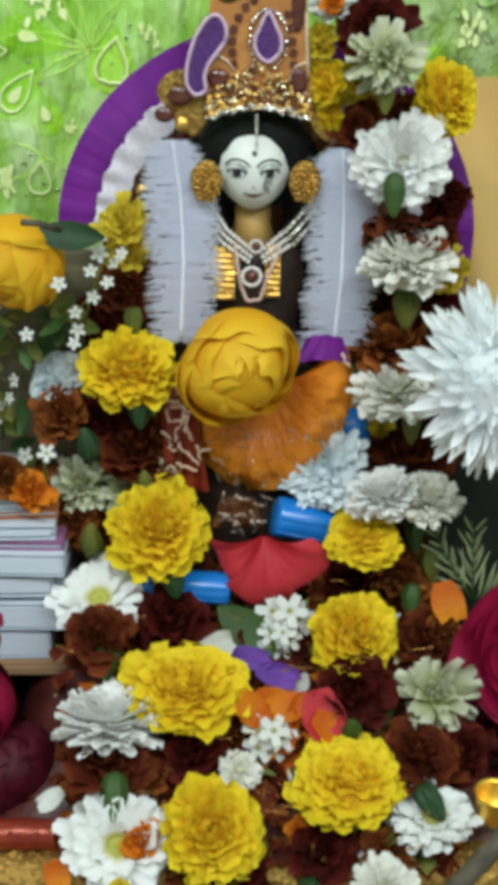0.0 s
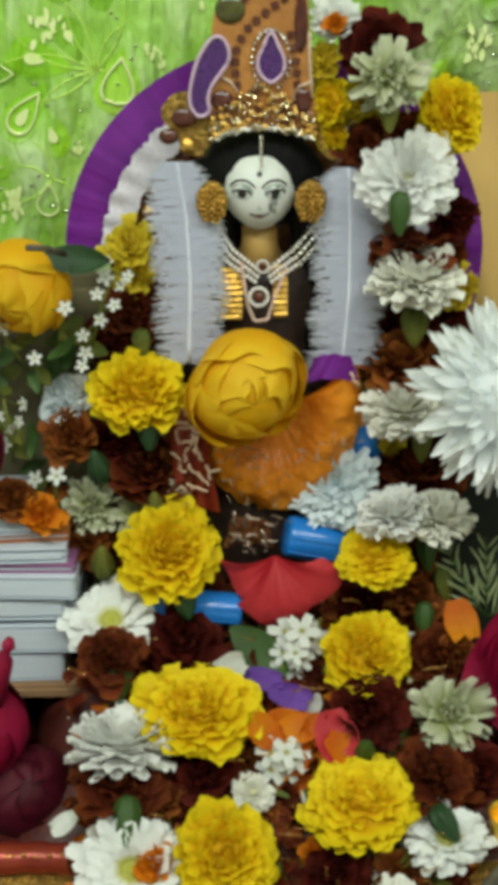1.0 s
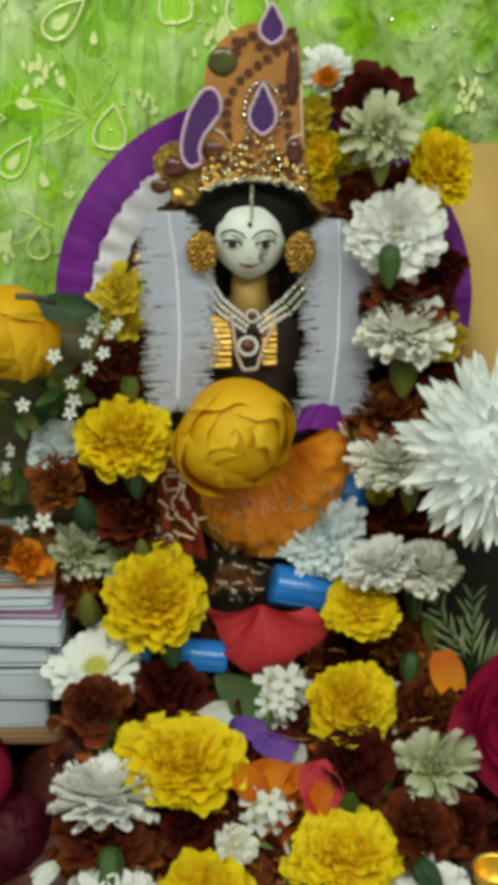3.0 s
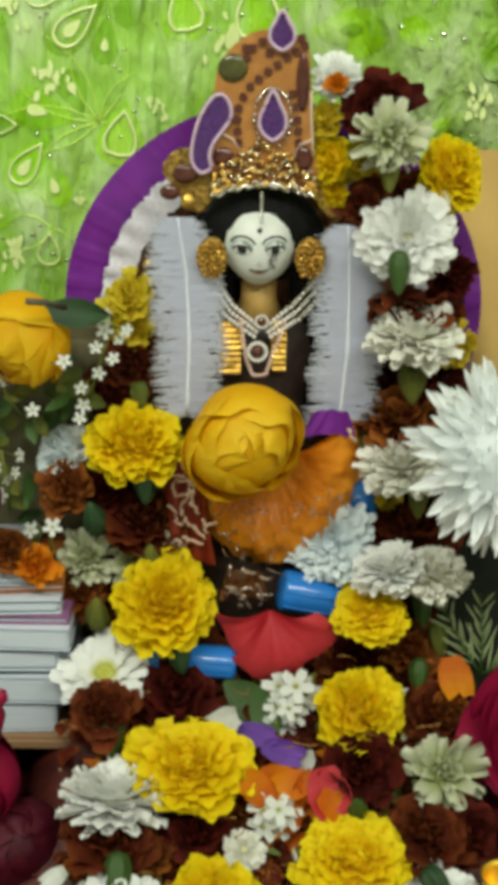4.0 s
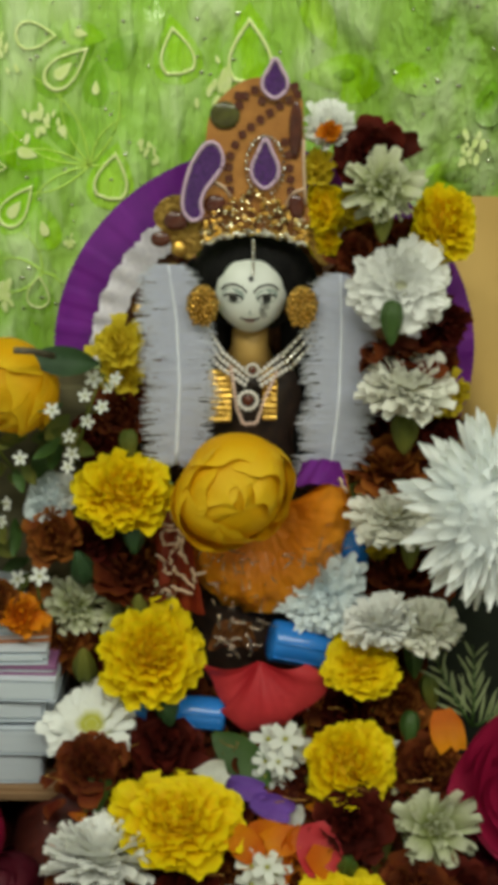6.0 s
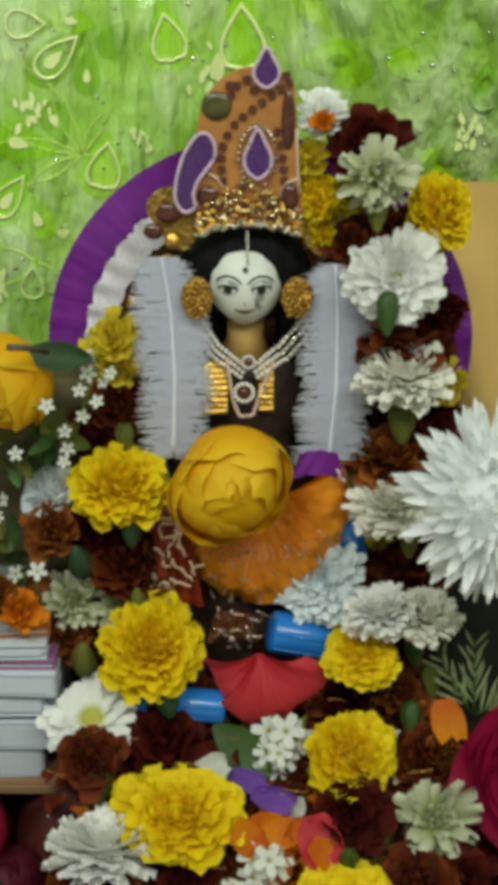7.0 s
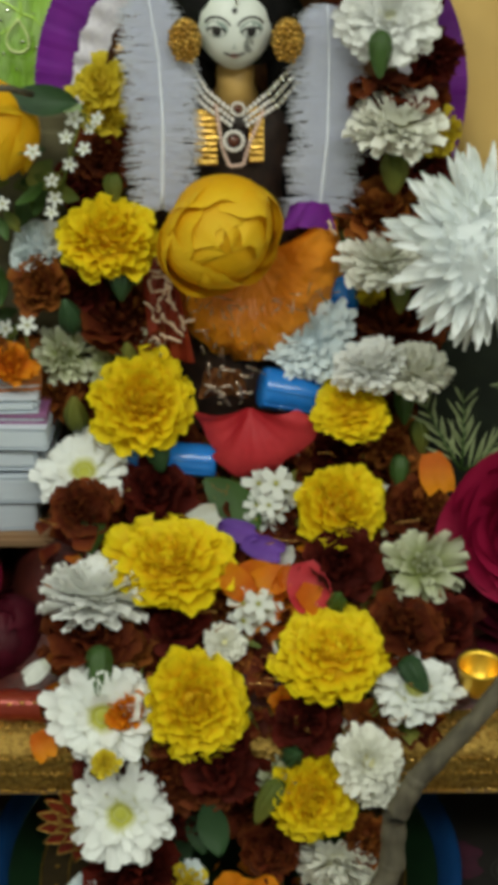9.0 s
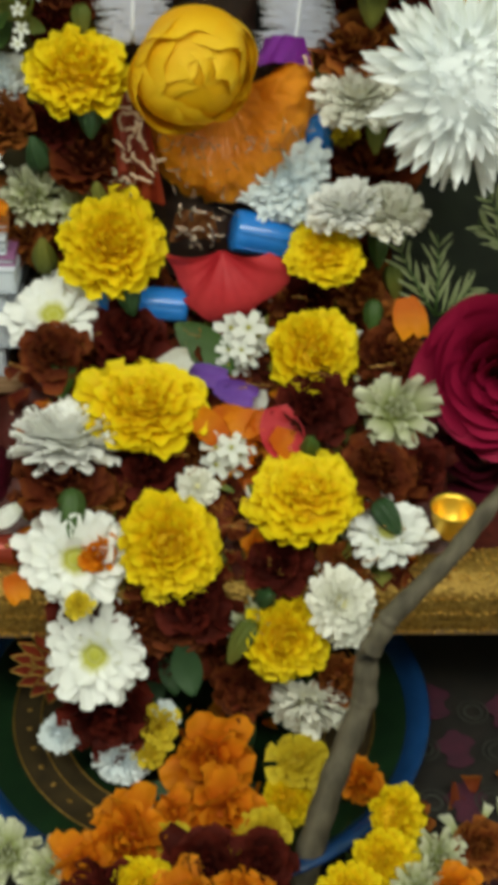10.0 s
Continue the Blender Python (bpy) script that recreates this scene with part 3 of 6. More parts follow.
def motif(at, r, deg, fill, line=None, core=None, notch=0.0, wide=1.0):
    """A printed drop, 2 r long: its point at the place, pointing away from deg (the way from point to round end)."""
    L, c, si = 2 * r, math.cos(math.radians(deg)), math.sin(math.radians(deg))
    x0, z0 = at[0], at[2]

    def lay(u, w, proud):
        x, z = x0 + L * (u * c - w * wide * si), z0 + L * (u * si + w * wide * c)
        return (x, cloth_y(x, z) - 0.098 - proud, z - TOP_Z)

    out = drop_outline(36)
    if fill:
        s = Sheet()
        cu = 0.55
        rows = [[lay(cu + (u - cu) * k, w * k, 0.0003) for u, w in out] for k in (0.001, 0.35, 0.7, 1.0)]
        s.grid(rows, close=True)
        part("print", s.data("print", fill), BACK)
    if line:
        s = Sheet()
        o2 = drop_outline(36, notch)
        rows = [[lay(0.58 + (u - 0.58) * k, w * k, p) for u, w in o2] for k, p in ((0.74, 0.0009), (0.73, 0.0014), (0.62, 0.0014), (0.61, 0.0009))]
        s.grid(rows, close=True)
        part("print_outline", s.data("print_outline", line), BACK)
    if core:
        s = Sheet()
        rows = [[lay(0.62 + (u - 0.62) * k, w * k, 0.0012) for u, w in out] for k in (0.001, 0.3)]
        s.grid(rows, close=True)
        part("print_core", s.data("print_core", core), BACK)


def sprig(at, r, seed):
    """A cluster of small printed seeds."""
    rng = np.random.default_rng(seed)
    s = Sheet()
    for i in range(15):
        x, z = at[0] + rng.normal(0, 0.45) * r, at[2] + rng.normal(0, 0.55) * r
        a = rng.uniform(1.0, 2.1)
        rr = r * rng.uniform(0.15, 0.27)
        rows = [[(x + k * (rr * 1.5 * math.cos(t) * math.cos(a) - rr * 0.7 * math.sin(t) * math.sin(a)), cloth_y(x, z) - 0.0995, z - TOP_Z + k * (rr * 1.5 * math.cos(t) * math.sin(a) + rr * 0.7 * math.sin(t) * math.cos(a))) for t in np.linspace(0, 2 * math.pi, 8, endpoint=False)] for k in (0.01, 1)]
        s.grid(rows, close=True)
    part("print_sprig", s.data("print_sprig", PRINT_LIGHT), BACK)


# printed sprays on the cloth
motif((-0.0343, 0.0950, 0.3568), 0.0180, -80, PRINT_MID, PRINT_LIGHT, None, 0.06, 1.15)
motif((-0.0711, 0.0950, 0.3453), 0.0206, 222, PRINT_DARK, PRINT_LIGHT, PRINT_LIGHT, 0, 0.8)
motif((-0.0872, 0.0950, 0.3465), 0.0147, 180, PRINT_DARK, PRINT_LIGHT, None, 0, 1.1)
motif((-0.0652, 0.0950, 0.3453), 0.0123, 170, PRINT_MID, None, PRINT_LIGHT, 0, 0.9)
motif((-0.0714, 0.0950, 0.3353), 0.0124, -95, PRINT_DARK, None, PRINT_LIGHT, 0, 0.9)
motif((-0.0505, 0.0950, 0.3483), 0.0114, -130, PRINT_DARK, None, None)
motif((-0.0620, 0.0950, 0.2931), 0.0186, -100, PRINT_MID, PRINT_LIGHT, None, 0.06, 1.1)
motif((-0.0881, 0.0950, 0.2809), 0.0187, 165, PRINT_MID, None, PRINT_LIGHT, 0, 0.9)
motif((-0.0849, 0.0950, 0.2839), 0.0127, 112, PRINT_DARK, None, PRINT_LIGHT, 0, 1.0)
motif((-0.1035, 0.0950, 0.2747), 0.0195, 232, PRINT_MID, PRINT_LIGHT, PRINT_LIGHT, 0, 0.8)
motif((-0.1170, 0.0950, 0.2791), 0.0109, 180, PRINT_DARK, PRINT_LIGHT, None, 0, 1.1)
motif((-0.1070, 0.0950, 0.2640), 0.0153, -75, PRINT_MID, None, PRINT_LIGHT, 0, 0.9)
motif((-0.1194, 0.0950, 0.2311), 0.0138, 190, PRINT_MID, None, PRINT_LIGHT, 0, 0.9)
motif((-0.1056, 0.0950, 0.2249), 0.0131, -95, PRINT_MID, PRINT_LIGHT, None, 0, 1.1)
motif((0.0065, 0.0950, 0.3641), 0.0244, -88, PRINT_MID, PRINT_LIGHT, None, 0.05, 1.1)
motif((0.0337, 0.0950, 0.3276), 0.0182, 8, PRINT_MID, None, PRINT_DARK, 0, 0.9)
motif((0.0510, 0.0950, 0.3420), 0.0147, 120, PRINT_MID, None, None, 0, 0.9)
motif((0.0912, 0.0950, 0.2779), 0.0187, 5, PRINT_MID, None, PRINT_DARK, 0, 0.9)
motif((0.1022, 0.0950, 0.3224), 0.0132, 150, PRINT_MID, None, None, 0, 0.9)
motif((0.1282, 0.0950, 0.3327), 0.0148, -90, PRINT_DARK, PRINT_DARK, None, 0, 1.0)
motif((0.0752, 0.0950, 0.3279), 0.0116, 200, PRINT_MID, None, None, 0, 0.9)
motif((-0.1217, 0.0950, 0.3603), 0.0195, -150, PRINT_MID, PRINT_LIGHT, None, 0, 1.0)
motif((-0.1232, 0.0950, 0.3320), 0.0132, 175, PRINT_MID, None, PRINT_LIGHT, 0, 0.9)
sprig((-0.0078, 0.0950, 0.3229), 0.0104, 1)
sprig((-0.1023, 0.0950, 0.3016), 0.0090, 2)
sprig((-0.1198, 0.0950, 0.3406), 0.0074, 3)
sprig((-0.0454, 0.0950, 0.2887), 0.0060, 4)
sprig((0.1220, 0.0950, 0.2946), 0.0090, 5)
sprig((-0.1269, 0.0950, 0.2070), 0.0094, 6)
sprig((-0.0880, 0.0950, 0.2393), 0.0046, 7)


def print_stems(hub, tips):
    """Thin printed stems that fan out from a point of the cloth to its drops."""
    for k, (x1, z1) in enumerate(tips):
        pts = []
        for t in np.linspace(0, 1, 12):
            bow = 0.14 * math.sin(math.pi * t) * (1 if k % 2 else -1)
            x = hub[0] + (x1 - hub[0]) * t - (z1 - hub[1]) * bow
            z = hub[1] + (z1 - hub[1]) * t + (x1 - hub[0]) * bow
            pts.append((x, cloth_y(x, z) - 0.0981, z - TOP_Z))
        part("print_stem", Sheet().tube(pts, np.linspace(0.0007, 0.0003, 12), 5).data("print_stem", PRINT_STEM), BACK)


print_stems((-0.077, 0.280), [(-0.130, 0.283), (-0.119, 0.266), (-0.113, 0.253), (-0.123, 0.305), (-0.105, 0.326), (-0.089, 0.331), (-0.061, 0.326), (-0.058, 0.306), (-0.065, 0.285)])
print_stems((-0.104, 0.222), [(-0.127, 0.229), (-0.132, 0.209), (-0.114, 0.244), (-0.094, 0.215)])


def sparkle():
    rng = np.random.default_rng(31)
    s = Sheet()
    for k in range(420):
        x, z = rng.uniform(-0.17, 0.19), rng.uniform(0.14, 0.42)
        r = rng.uniform(0.0003, 0.0009)
        s.ball((x, cloth_y(x, z) - 0.0985, z - TOP_Z), r * rng.uniform(0.7, 2), 0.0003, r, 6, 4)
    tagged(part("foil_fleck", s.data("foil_fleck", SILVER), BACK), kind="stuff")


sparkle()


def side_drape():
    ob = thing("side_drape", "plain yellow beige satin drape beside the green cloth", "drape", (0.24, 0.07, TOP_Z))
    s = Sheet()
    xs, zs = np.linspace(0.112, 0.5, 60), np.linspace(TOP_Z, 0.262, 30)
    f = lambda x, z: 0.05 + 0.009 * math.sin(46 * x + 30 * z) + 0.005 * math.sin(85 * x + 44 * z) + 0.1 * max(0, z - 0.2) ** 1.5
    s.grid([[(x + 0.05 * (0.26 - z) * (0.5 - x) - 0.24, f(x, z) - 0.07, z - TOP_Z + 0.012 * math.sin(9 * x)) for x in xs] for z in zs])
    s.grid([[(x + 0.05 * (0.26 - z) * (0.5 - x) - 0.24, f(x, z) - 0.067, z - TOP_Z + 0.012 * math.sin(9 * x)) for x in xs[::-1]] for z in zs])
    part("cloth", s.data("cloth", YELLOW_CLOTH), ob)


side_drape()

# ---- low table and its cloth ----


def low_table():
    ob = thing("low_table", "low wooden altar table on the floor", "table", (0, 0, FLOOR_Z))
    z = lambda v: v - FLOOR_Z
    part("tabletop", box_mesh("tabletop", (-0.45, EDGE_Y, z(TOP_Z - 0.035)), (0.45, 0.2, z(TOP_Z - 0.004)), WOOD, 0.002), ob)
    for x in (-0.4, 0.4):
        for y in (-0.12, 0.16):
            part("leg", box_mesh("leg", (x - 0.02, y - 0.02, 0), (x + 0.02, y + 0.02, z(TOP_Z - 0.035)), WOOD, 0.002), ob)


def table_cloth():
    ob = thing("table_cloth", "dark red brocade table cloth with a gold lace border", "cloth", (0, 0, TOP_Z))
    s = Sheet()
    xs = np.linspace(-0.46, 0.46, 150)
    prof = [(0.2, -0.003), (0.1, -0.003), (0.0, -0.003), (-0.08, -0.002), (-0.13, 0.0), (-0.155, 0.0), (EDGE_Y - 0.003, -0.003)]
    s.grid([[(x, y, z + 0.001 * math.sin(60 * x + 30 * y)) for x in xs] for y, z in prof])
    part("cloth", s.data("cloth", RED_CLOTH), ob)
    b = Sheet()
    prof = [(EDGE_Y + 0.022, 0.0022), (EDGE_Y + 0.01, 0.0024), (EDGE_Y - 0.0035, 0.0), (EDGE_Y - 0.005, -0.006), (EDGE_Y - 0.005, -0.016), (EDGE_Y - 0.004, -0.027)]
    b.grid([[(x, y + 0.0008 * math.sin(220 * x), z) for x in np.linspace(-0.46, 0.46, 400)] for y, z in prof])
    part("lace_border", b.data("lace_border", GOLD_DULL), ob, label="glittering gold lace border")
    e = Sheet()
    rng = np.random.default_rng(5)
    for k in range(330):
        x = -0.3 + 0.6 * k / 330
        for q in range(3):
            e.ball((x + rng.normal(0, 0.001), EDGE_Y + rng.uniform(-0.002, 0.022), 0.0026), 0.0009, 0.0009, 0.0006, seg=5, rings=3)
        for z in (-0.006, -0.015, -0.026):
            e.ball((x + rng.normal(0, 0.0005), EDGE_Y - 0.0055, z + rng.normal(0, 0.0006)), 0.0009, seg=5, rings=3)
    tagged(part("sequin_glitter", e.data("sequin_glitter", GOLD), ob, label="gold sequins"), kind="stuff")


low_table()
table_cloth()


def red_roll():
    ob = thing("red_piping", "shiny red foil tube lying along the table edge", "tube", (-0.0844, -0.1500, -0.0417))
    s = Sheet()
    n = 40
    s.tube([(-0.12 + 0.16 * k / n, 0.0012 * math.sin(k * 0.3), 0) for k in range(n + 1)], [0.0075 + 0.0005 * math.sin(k * 1.7) for k in range(n + 1)], 14)
    part("tube", s.data("tube", RED_SATIN), ob)
    s = Sheet()
    for k in range(26):
        s.ball((-0.115 + 0.006 * k, -0.0045, 0.0058 + 0.0006 * math.sin(k * 2.1)), 0.0014, 0.0008, 0.0009, 6, 4)
    part("beading", s.data("beading", GOLD), ob)


red_roll()


def pedestal():
    ob = thing("pedestal", "stepped base wrapped in dark red brocade under the idol", "base", (0.01, 0.02, TOP_Z))
    s = Sheet()
    prof = [(-0.165, 0.001), (-0.16, 0.012), (-0.12, 0.03), (-0.09, 0.05), (-0.05, 0.068), (-0.02, 0.082), (0.06, 0.085), (0.065, 0.0)]
    xs = np.linspace(-0.12, 0.12, 50)
    rows = []
    for y, z in prof:
        rows.append([(x, y + 0.002 * math.sin(50 * x), z * max(0.05, 1 - (abs(x) / 0.125) ** 6) + 0.002 * math.sin(70 * x + 40 * y)) for x in xs])
    s.grid(rows)
    part("cover", s.data("cover", RED_CLOTH), ob)


pedestal()

# ---- the floor below: cloth and plate ----


def floor_cloth():
    ob = thing("floor_cloth", "dark printed cloth with magenta and grey rings on the floor", "cloth", (0.1, -0.2, FLOOR_Z))
    s = Sheet()
    s.grid([[(x, y, 0.003 + 0.0015 * math.sin(30 * x + 20 * y)) for x in np.linspace(-0.5, 0.5, 50)] for y in np.linspace(-0.4, 0.3, 40)])
    part("cloth", s.data("cloth", FLOOR_CLOTH), ob)
    rng = np.random.default_rng(3)
    for k in range(24):
        x, y = 0.02 + (k % 6) * 0.032 + rng.normal(0, 0.003), -0.03 + (k // 6) * 0.032 + rng.normal(0, 0.003)
        ring = Sheet()
        for r0, r1 in ((0.004, 0.0055), (0.0075, 0.0085)):
            ring.grid([[(x + r * math.cos(a), y + r * math.sin(a), 0.0062) for a in np.linspace(0, 2 * math.pi, 20, endpoint=False)] for r in (r0, r1)], close=True)
        part("ring_print", ring.data("ring_print", GREY_PRINT), ob)
        blot = Sheet()
        blot.grid([[(x + 0.017 + r * (0.8 + 0.3 * math.sin(5 * a + k)) * math.cos(a), y + r * 1.2 * math.sin(a), 0.0058) for a in np.linspace(0, 2 * math.pi, 20, endpoint=False)] for r in (0.0004, 0.011)], close=True)
        part("blot_print", blot.data("blot_print", MAGENTA), ob)


floor_cloth()


def plate():
    c = (0.0012, -0.1412, -0.1550)
    ob = thing("offering_plate", "round enamel plate with a blue rim and gold lines", "plate", (c[0], c[1], FLOOR_Z + 0.006))
    R = 0.121

    def ring(name, prof, m, label=""):
        s = Sheet()
        s.grid([[(r * math.cos(a), r * math.sin(a), z) for a in np.linspace(0, 2 * math.pi, 72, endpoint=False)] for r, z in prof], close=True)
        part(name, s.data(name, m), ob, label=label)

    ring("base", [(0.0005, 0.002), (R * 0.5, 0.002), (R * 0.56, 0.004)], PLATE_GREEN)
    ring("inner_band", [(R * 0.56, 0.004), (R * 0.78, 0.008)], PLATE_BROWN, "dark brown patterned band")
    ring("green_band", [(R * 0.78, 0.008), (R * 0.91, 0.0115)], PLATE_GREEN, "dark green enamel band")
    ring("rim", [(R * 0.91, 0.0115), (R * 0.92, 0.0135), (R * 0.96, 0.017), (R, 0.018), (R * 1.01, 0.0165), (R, 0.014), (R * 0.8, 0.0), (0.001, 0.0)], PLATE_BLUE, "blue enamel rim")
    for q, z in ((0.57, 0.0046), (0.775, 0.0084), (0.66, 0.0064)):
        s = Sheet()
        s.tube([(R * q * math.cos(a), R * q * math.sin(a), z) for a in np.linspace(0, 2 * math.pi, 73)], 0.0005, 5)
        part("gold_line", s.data("gold_line", GOLD_DULL), ob)
    s = Sheet()
    for k in range(40):
        a = k * 2 * math.pi / 40
        s.ball((R * 0.71 * math.cos(a), R * 0.71 * math.sin(a), 0.0072), 0.0016, 0.0016, 0.0006, 6, 4)
    tagged(part("band_dots", s.data("band_dots", GOLD_DULL), ob), kind="stuff")
    return ob


plate()

# ---- fan halo behind the idol ----


def halo():
    at = (0.0161, 0.0300, 0.1955)
    ob = thing("halo_fan", "pleated purple satin fan with white lace behind the idol", "halo", at)
    R0, R1, R2 = 0.1068, 0.0862, 0.0745
    n = 240
    turn = np.linspace(radians(-34), radians(180), n)
    s = Sheet()
    s.grid([[(r * math.cos(a) * (1 + 0.003 * math.sin(3 * i)), -0.004 - 0.0005 * (1 if math.sin(i * 0.5 + 1.3 * math.sin(i * 0.11)) > 0.2 else -0.4) * (r - 0.06) / 0.05 + 0.0012 * math.sin(i * 0.09), r * math.sin(a)) for i, a in enumerate(turn)] for r in (R1 - 0.004, R1 + 0.008, R0 - 0.004, R0)])
    s.grid([[(r * math.cos(a), -0.001, r * math.sin(a)) for a in turn[::-1]] for r in (R1 - 0.004, R0 * 0.997)])
    part("pleated_ring", s.data("pleated_ring", PURPLE_SATIN), ob, label="pleated purple satin ring")
    part("backing_board", Sheet().plate([((R1 - 0.002) * math.cos(a), (R1 - 0.002) * math.sin(a)) for a in np.linspace(0, 2 * math.pi, 60, endpoint=False)], 0.002).data("backing_board", BODICE), ob, label="dark brown backing board")
    s = Sheet()
    rng = np.random.default_rng(17)
    lace = [0.0016 * abs(math.sin(i * 0.33)) + rng.normal(0, 0.0005) for i in range(n)]
    rows = []
    for k, r in enumerate((R2, R2 + 0.005, R1 - 0.004, R1 + 0.001)):
        grow = [lace[i] * (1 if k == 3 else -0.8 if k == 0 else 0) for i in range(n)]
        rows.append([((r + grow[i]) * math.cos(a), -0.0085 - 0.0012 * math.sin(i * 0.66) * (k / 3), (r + grow[i]) * math.sin(a)) for i, a in enumerate(turn)])
    s.grid(rows)
    part("lace_ring", s.data("lace_ring", LACE), ob, label="ruffled white lace ring")
    rng = np.random.default_rng(23)
    for k in range(16):
        a = radians(60 + 7.5 * k)
        r = R2 - 0.004 - rng.uniform(0, 0.006)
        part("stone", Sheet().ball((0, 0, 0), rng.uniform(0.0025, 0.0045), 0.002, rng.uniform(0.003, 0.005), 10, 6).data("stone", (MAROON_GEM, GOLD, GREEN_GEM)[k % 3]), ob, Matrix.Translation((r * math.cos(a), -0.008, r * math.sin(a))))


halo()

# ---- the idol, one plain mesh ----


def idol():
    """A small painted idol; head, hair and robe in one mesh."""
    c = Vector((0.0085, -0.0040, 0.2361))
    base = Vector((c.x + 0.002, 0.012, 0.033))
    s = Sheet()
    hx, hy, hz = 0.0178, 0.0165, 0.0196

    def chin(rows):
        rows = rows.copy()
        low = np.clip((c.z + 0.003 - rows[..., 2]) / hz, 0, 1)
        rows[..., 0] = c.x + (rows[..., 0] - c.x) * (1 - 0.22 * low ** 2)
        return rows

    s.ball((c.x, c.y, c.z + 0.003), hx, hy, hz, 32, 24, 0, chin)
    s.tube([(c.x, c.y + 0.006, c.z - 0.014), (c.x, c.y + 0.007, c.z - 0.026), (c.x, c.y + 0.009, c.z - 0.036)], [0.0088, 0.009, 0.013], 18, 1)
    # hair: a cap and falling locks
    rng = np.random.default_rng(8)

    def lumps(rows):
        rows = rows.copy()
        d = rows - np.array((c.x, c.y + 0.008, c.z + 0.004))
        k = 1 + 0.04 * np.sin(d[..., 0] * 900) * np.cos(d[..., 2] * 800)
        return rows * 1 + d * (k - 1)[..., None]

    s.ball((c.x + 0.001, c.y + 0.0095, c.z + 0.0075), 0.029, 0.0192, 0.0262, 28, 18, 2, lumps)
    for sx, top, low in ((-1, 0.012, -0.030), (1, 0.012, -0.088)):
        pts = [(c.x + sx * (0.021 + 0.004 * math.sin(k * 0.55) + (0.0006 * k if sx > 0 else 0)), c.y + 0.011 + 0.004 * k / 8, c.z + top + (low - top) * k / 8) for k in range(9)]
        s.tube(pts, [0.009, 0.011, 0.0115, 0.0115, 0.0115, 0.011, 0.011, 0.0105, 0.009], 12, 2)
    # body
    prof = [(-0.034, 0.012, 0.010), (-0.038, 0.030, 0.016), (-0.05, 0.030, 0.019), (-0.075, 0.024, 0.018), (-0.1, 0.026, 0.02), (-0.15, 0.036, 0.026), (-0.19, 0.042, 0.03), (base.z - c.z, 0.044, 0.032)]
    s.grid([[(c.x + 0.002 + rx * math.cos(a), c.y + 0.014 + ry * math.sin(a), c.z + z) for a in np.linspace(0, 2 * math.pi, 28, endpoint=False)] for z, rx, ry in prof], slot=3, close=True)
    # arms under the plumes
    for sx in (-1, 1):
        s.tube([(c.x + sx * 0.028, c.y + 0.014, c.z - 0.043), (c.x + sx * 0.04, c.y + 0.012, c.z - 0.075), (c.x + sx * 0.03, c.y - 0.004, c.z - 0.1)], [0.0085, 0.0075, 0.006], 12, 3)

    def front(x, z):
        z = z - 0.003
        k = 1 - ((x) / (hx * (1 - 0.22 * max(0, -z / hz) ** 2))) ** 2 - (z / hz) ** 2
        return -hy * math.sqrt(max(k, 0.02))

    def paint(outline, slot, proud):
        o = len(s.v)
        s.v.extend([(c.x + x, c.y + front(x, z) - proud, c.z + z) for x, z in outline])
        s.t.extend([0.5] * len(outline))
        s.f.append(tuple(range(o, o + len(outline))))
        s.m.append(slot)

    def oval(x, z, a, b, n=14, lift=0.0):
        return [(x + a * math.cos(t), z + b * math.sin(t) + lift * math.cos(t)) for t in np.linspace(0, 2 * math.pi, n, endpoint=False)]

    def stroke(pts, w, slot, proud):
        for (x0, z0), (x1, z1) in zip(pts, pts[1:]):
            dx, dz = x1 - x0, z1 - z0
            q = math.hypot(dx, dz) + 1e-9
            nx, nz = -dz / q * w / 2, dx / q * w / 2
            paint([(x0 + nx, z0 + nz), (x0 - nx, z0 - nz), (x1 - nx, z1 - nz), (x1 + nx, z1 + nz)], slot, proud)

    for sx in (-1, 1):
        ex = sx * 0.0079 - 0.0004
        paint(oval(ex, 0.0050, 0.0052, 0.0036), 6, 0.0002)
        paint(oval(ex, 0.0038, 0.0042, 0.0016), 5, 0.0004)
        paint(oval(ex, 0.0040, 0.0022, 0.0019), 4, 0.0006)
        stroke([(ex + 0.0044 * math.cos(t), 0.0036 + 0.0023 * math.sin(t)) for t in np.linspace(0.1, 3.0, 8)], 0.0010, 4, 0.0006)
        stroke([(ex + 0.0062 * math.cos(t) - sx * 0.0004, 0.0052 + 0.0052 * math.sin(t)) for t in np.linspace(0.35, 2.8, 9)], 0.0008, 4, 0.0006)
    stroke([(-0.0046 + 0.0092 * k / 8 - 0.0003, -0.0056 - 0.0012 * math.sin(math.pi * k / 8)) for k in range(9)], 0.0009, 4, 0.0005)
    paint(oval(-0.0003, -0.0069, 0.0026, 0.0011), 7, 0.0004)
    stroke([(0.0, -0.001), (-0.001, -0.0028), (0.001, -0.0031)], 0.0005, 6, 0.0016)
    # painted swirl below one eye
    for q in range(3):
        stroke([(0.0068 + (0.0012 + 0.0009 * q) * math.cos(t) * 0.8, -0.0018 + (0.0015 + 0.0011 * q) * math.sin(t)) for t in np.linspace(0.4 * q, 5.2, 12)], 0.0004, 8, 0.0006)
    paint(oval(0, 0.0132, 0.0013, 0.0013), 4, 0.0004)
    o = Vector(base)
    s.v = [tuple(Vector(v) - o) for v in s.v]
    ob = new("idol", s.data("idol", [FACE, NECK, HAIR, ROBE, INK, EYE_WHITE, EYE_SHADE, LIP, GREY_PRINT]))
    ob.location = base
    tagged(ob, "small painted idol with a white face and black hair", "statue")
    return c


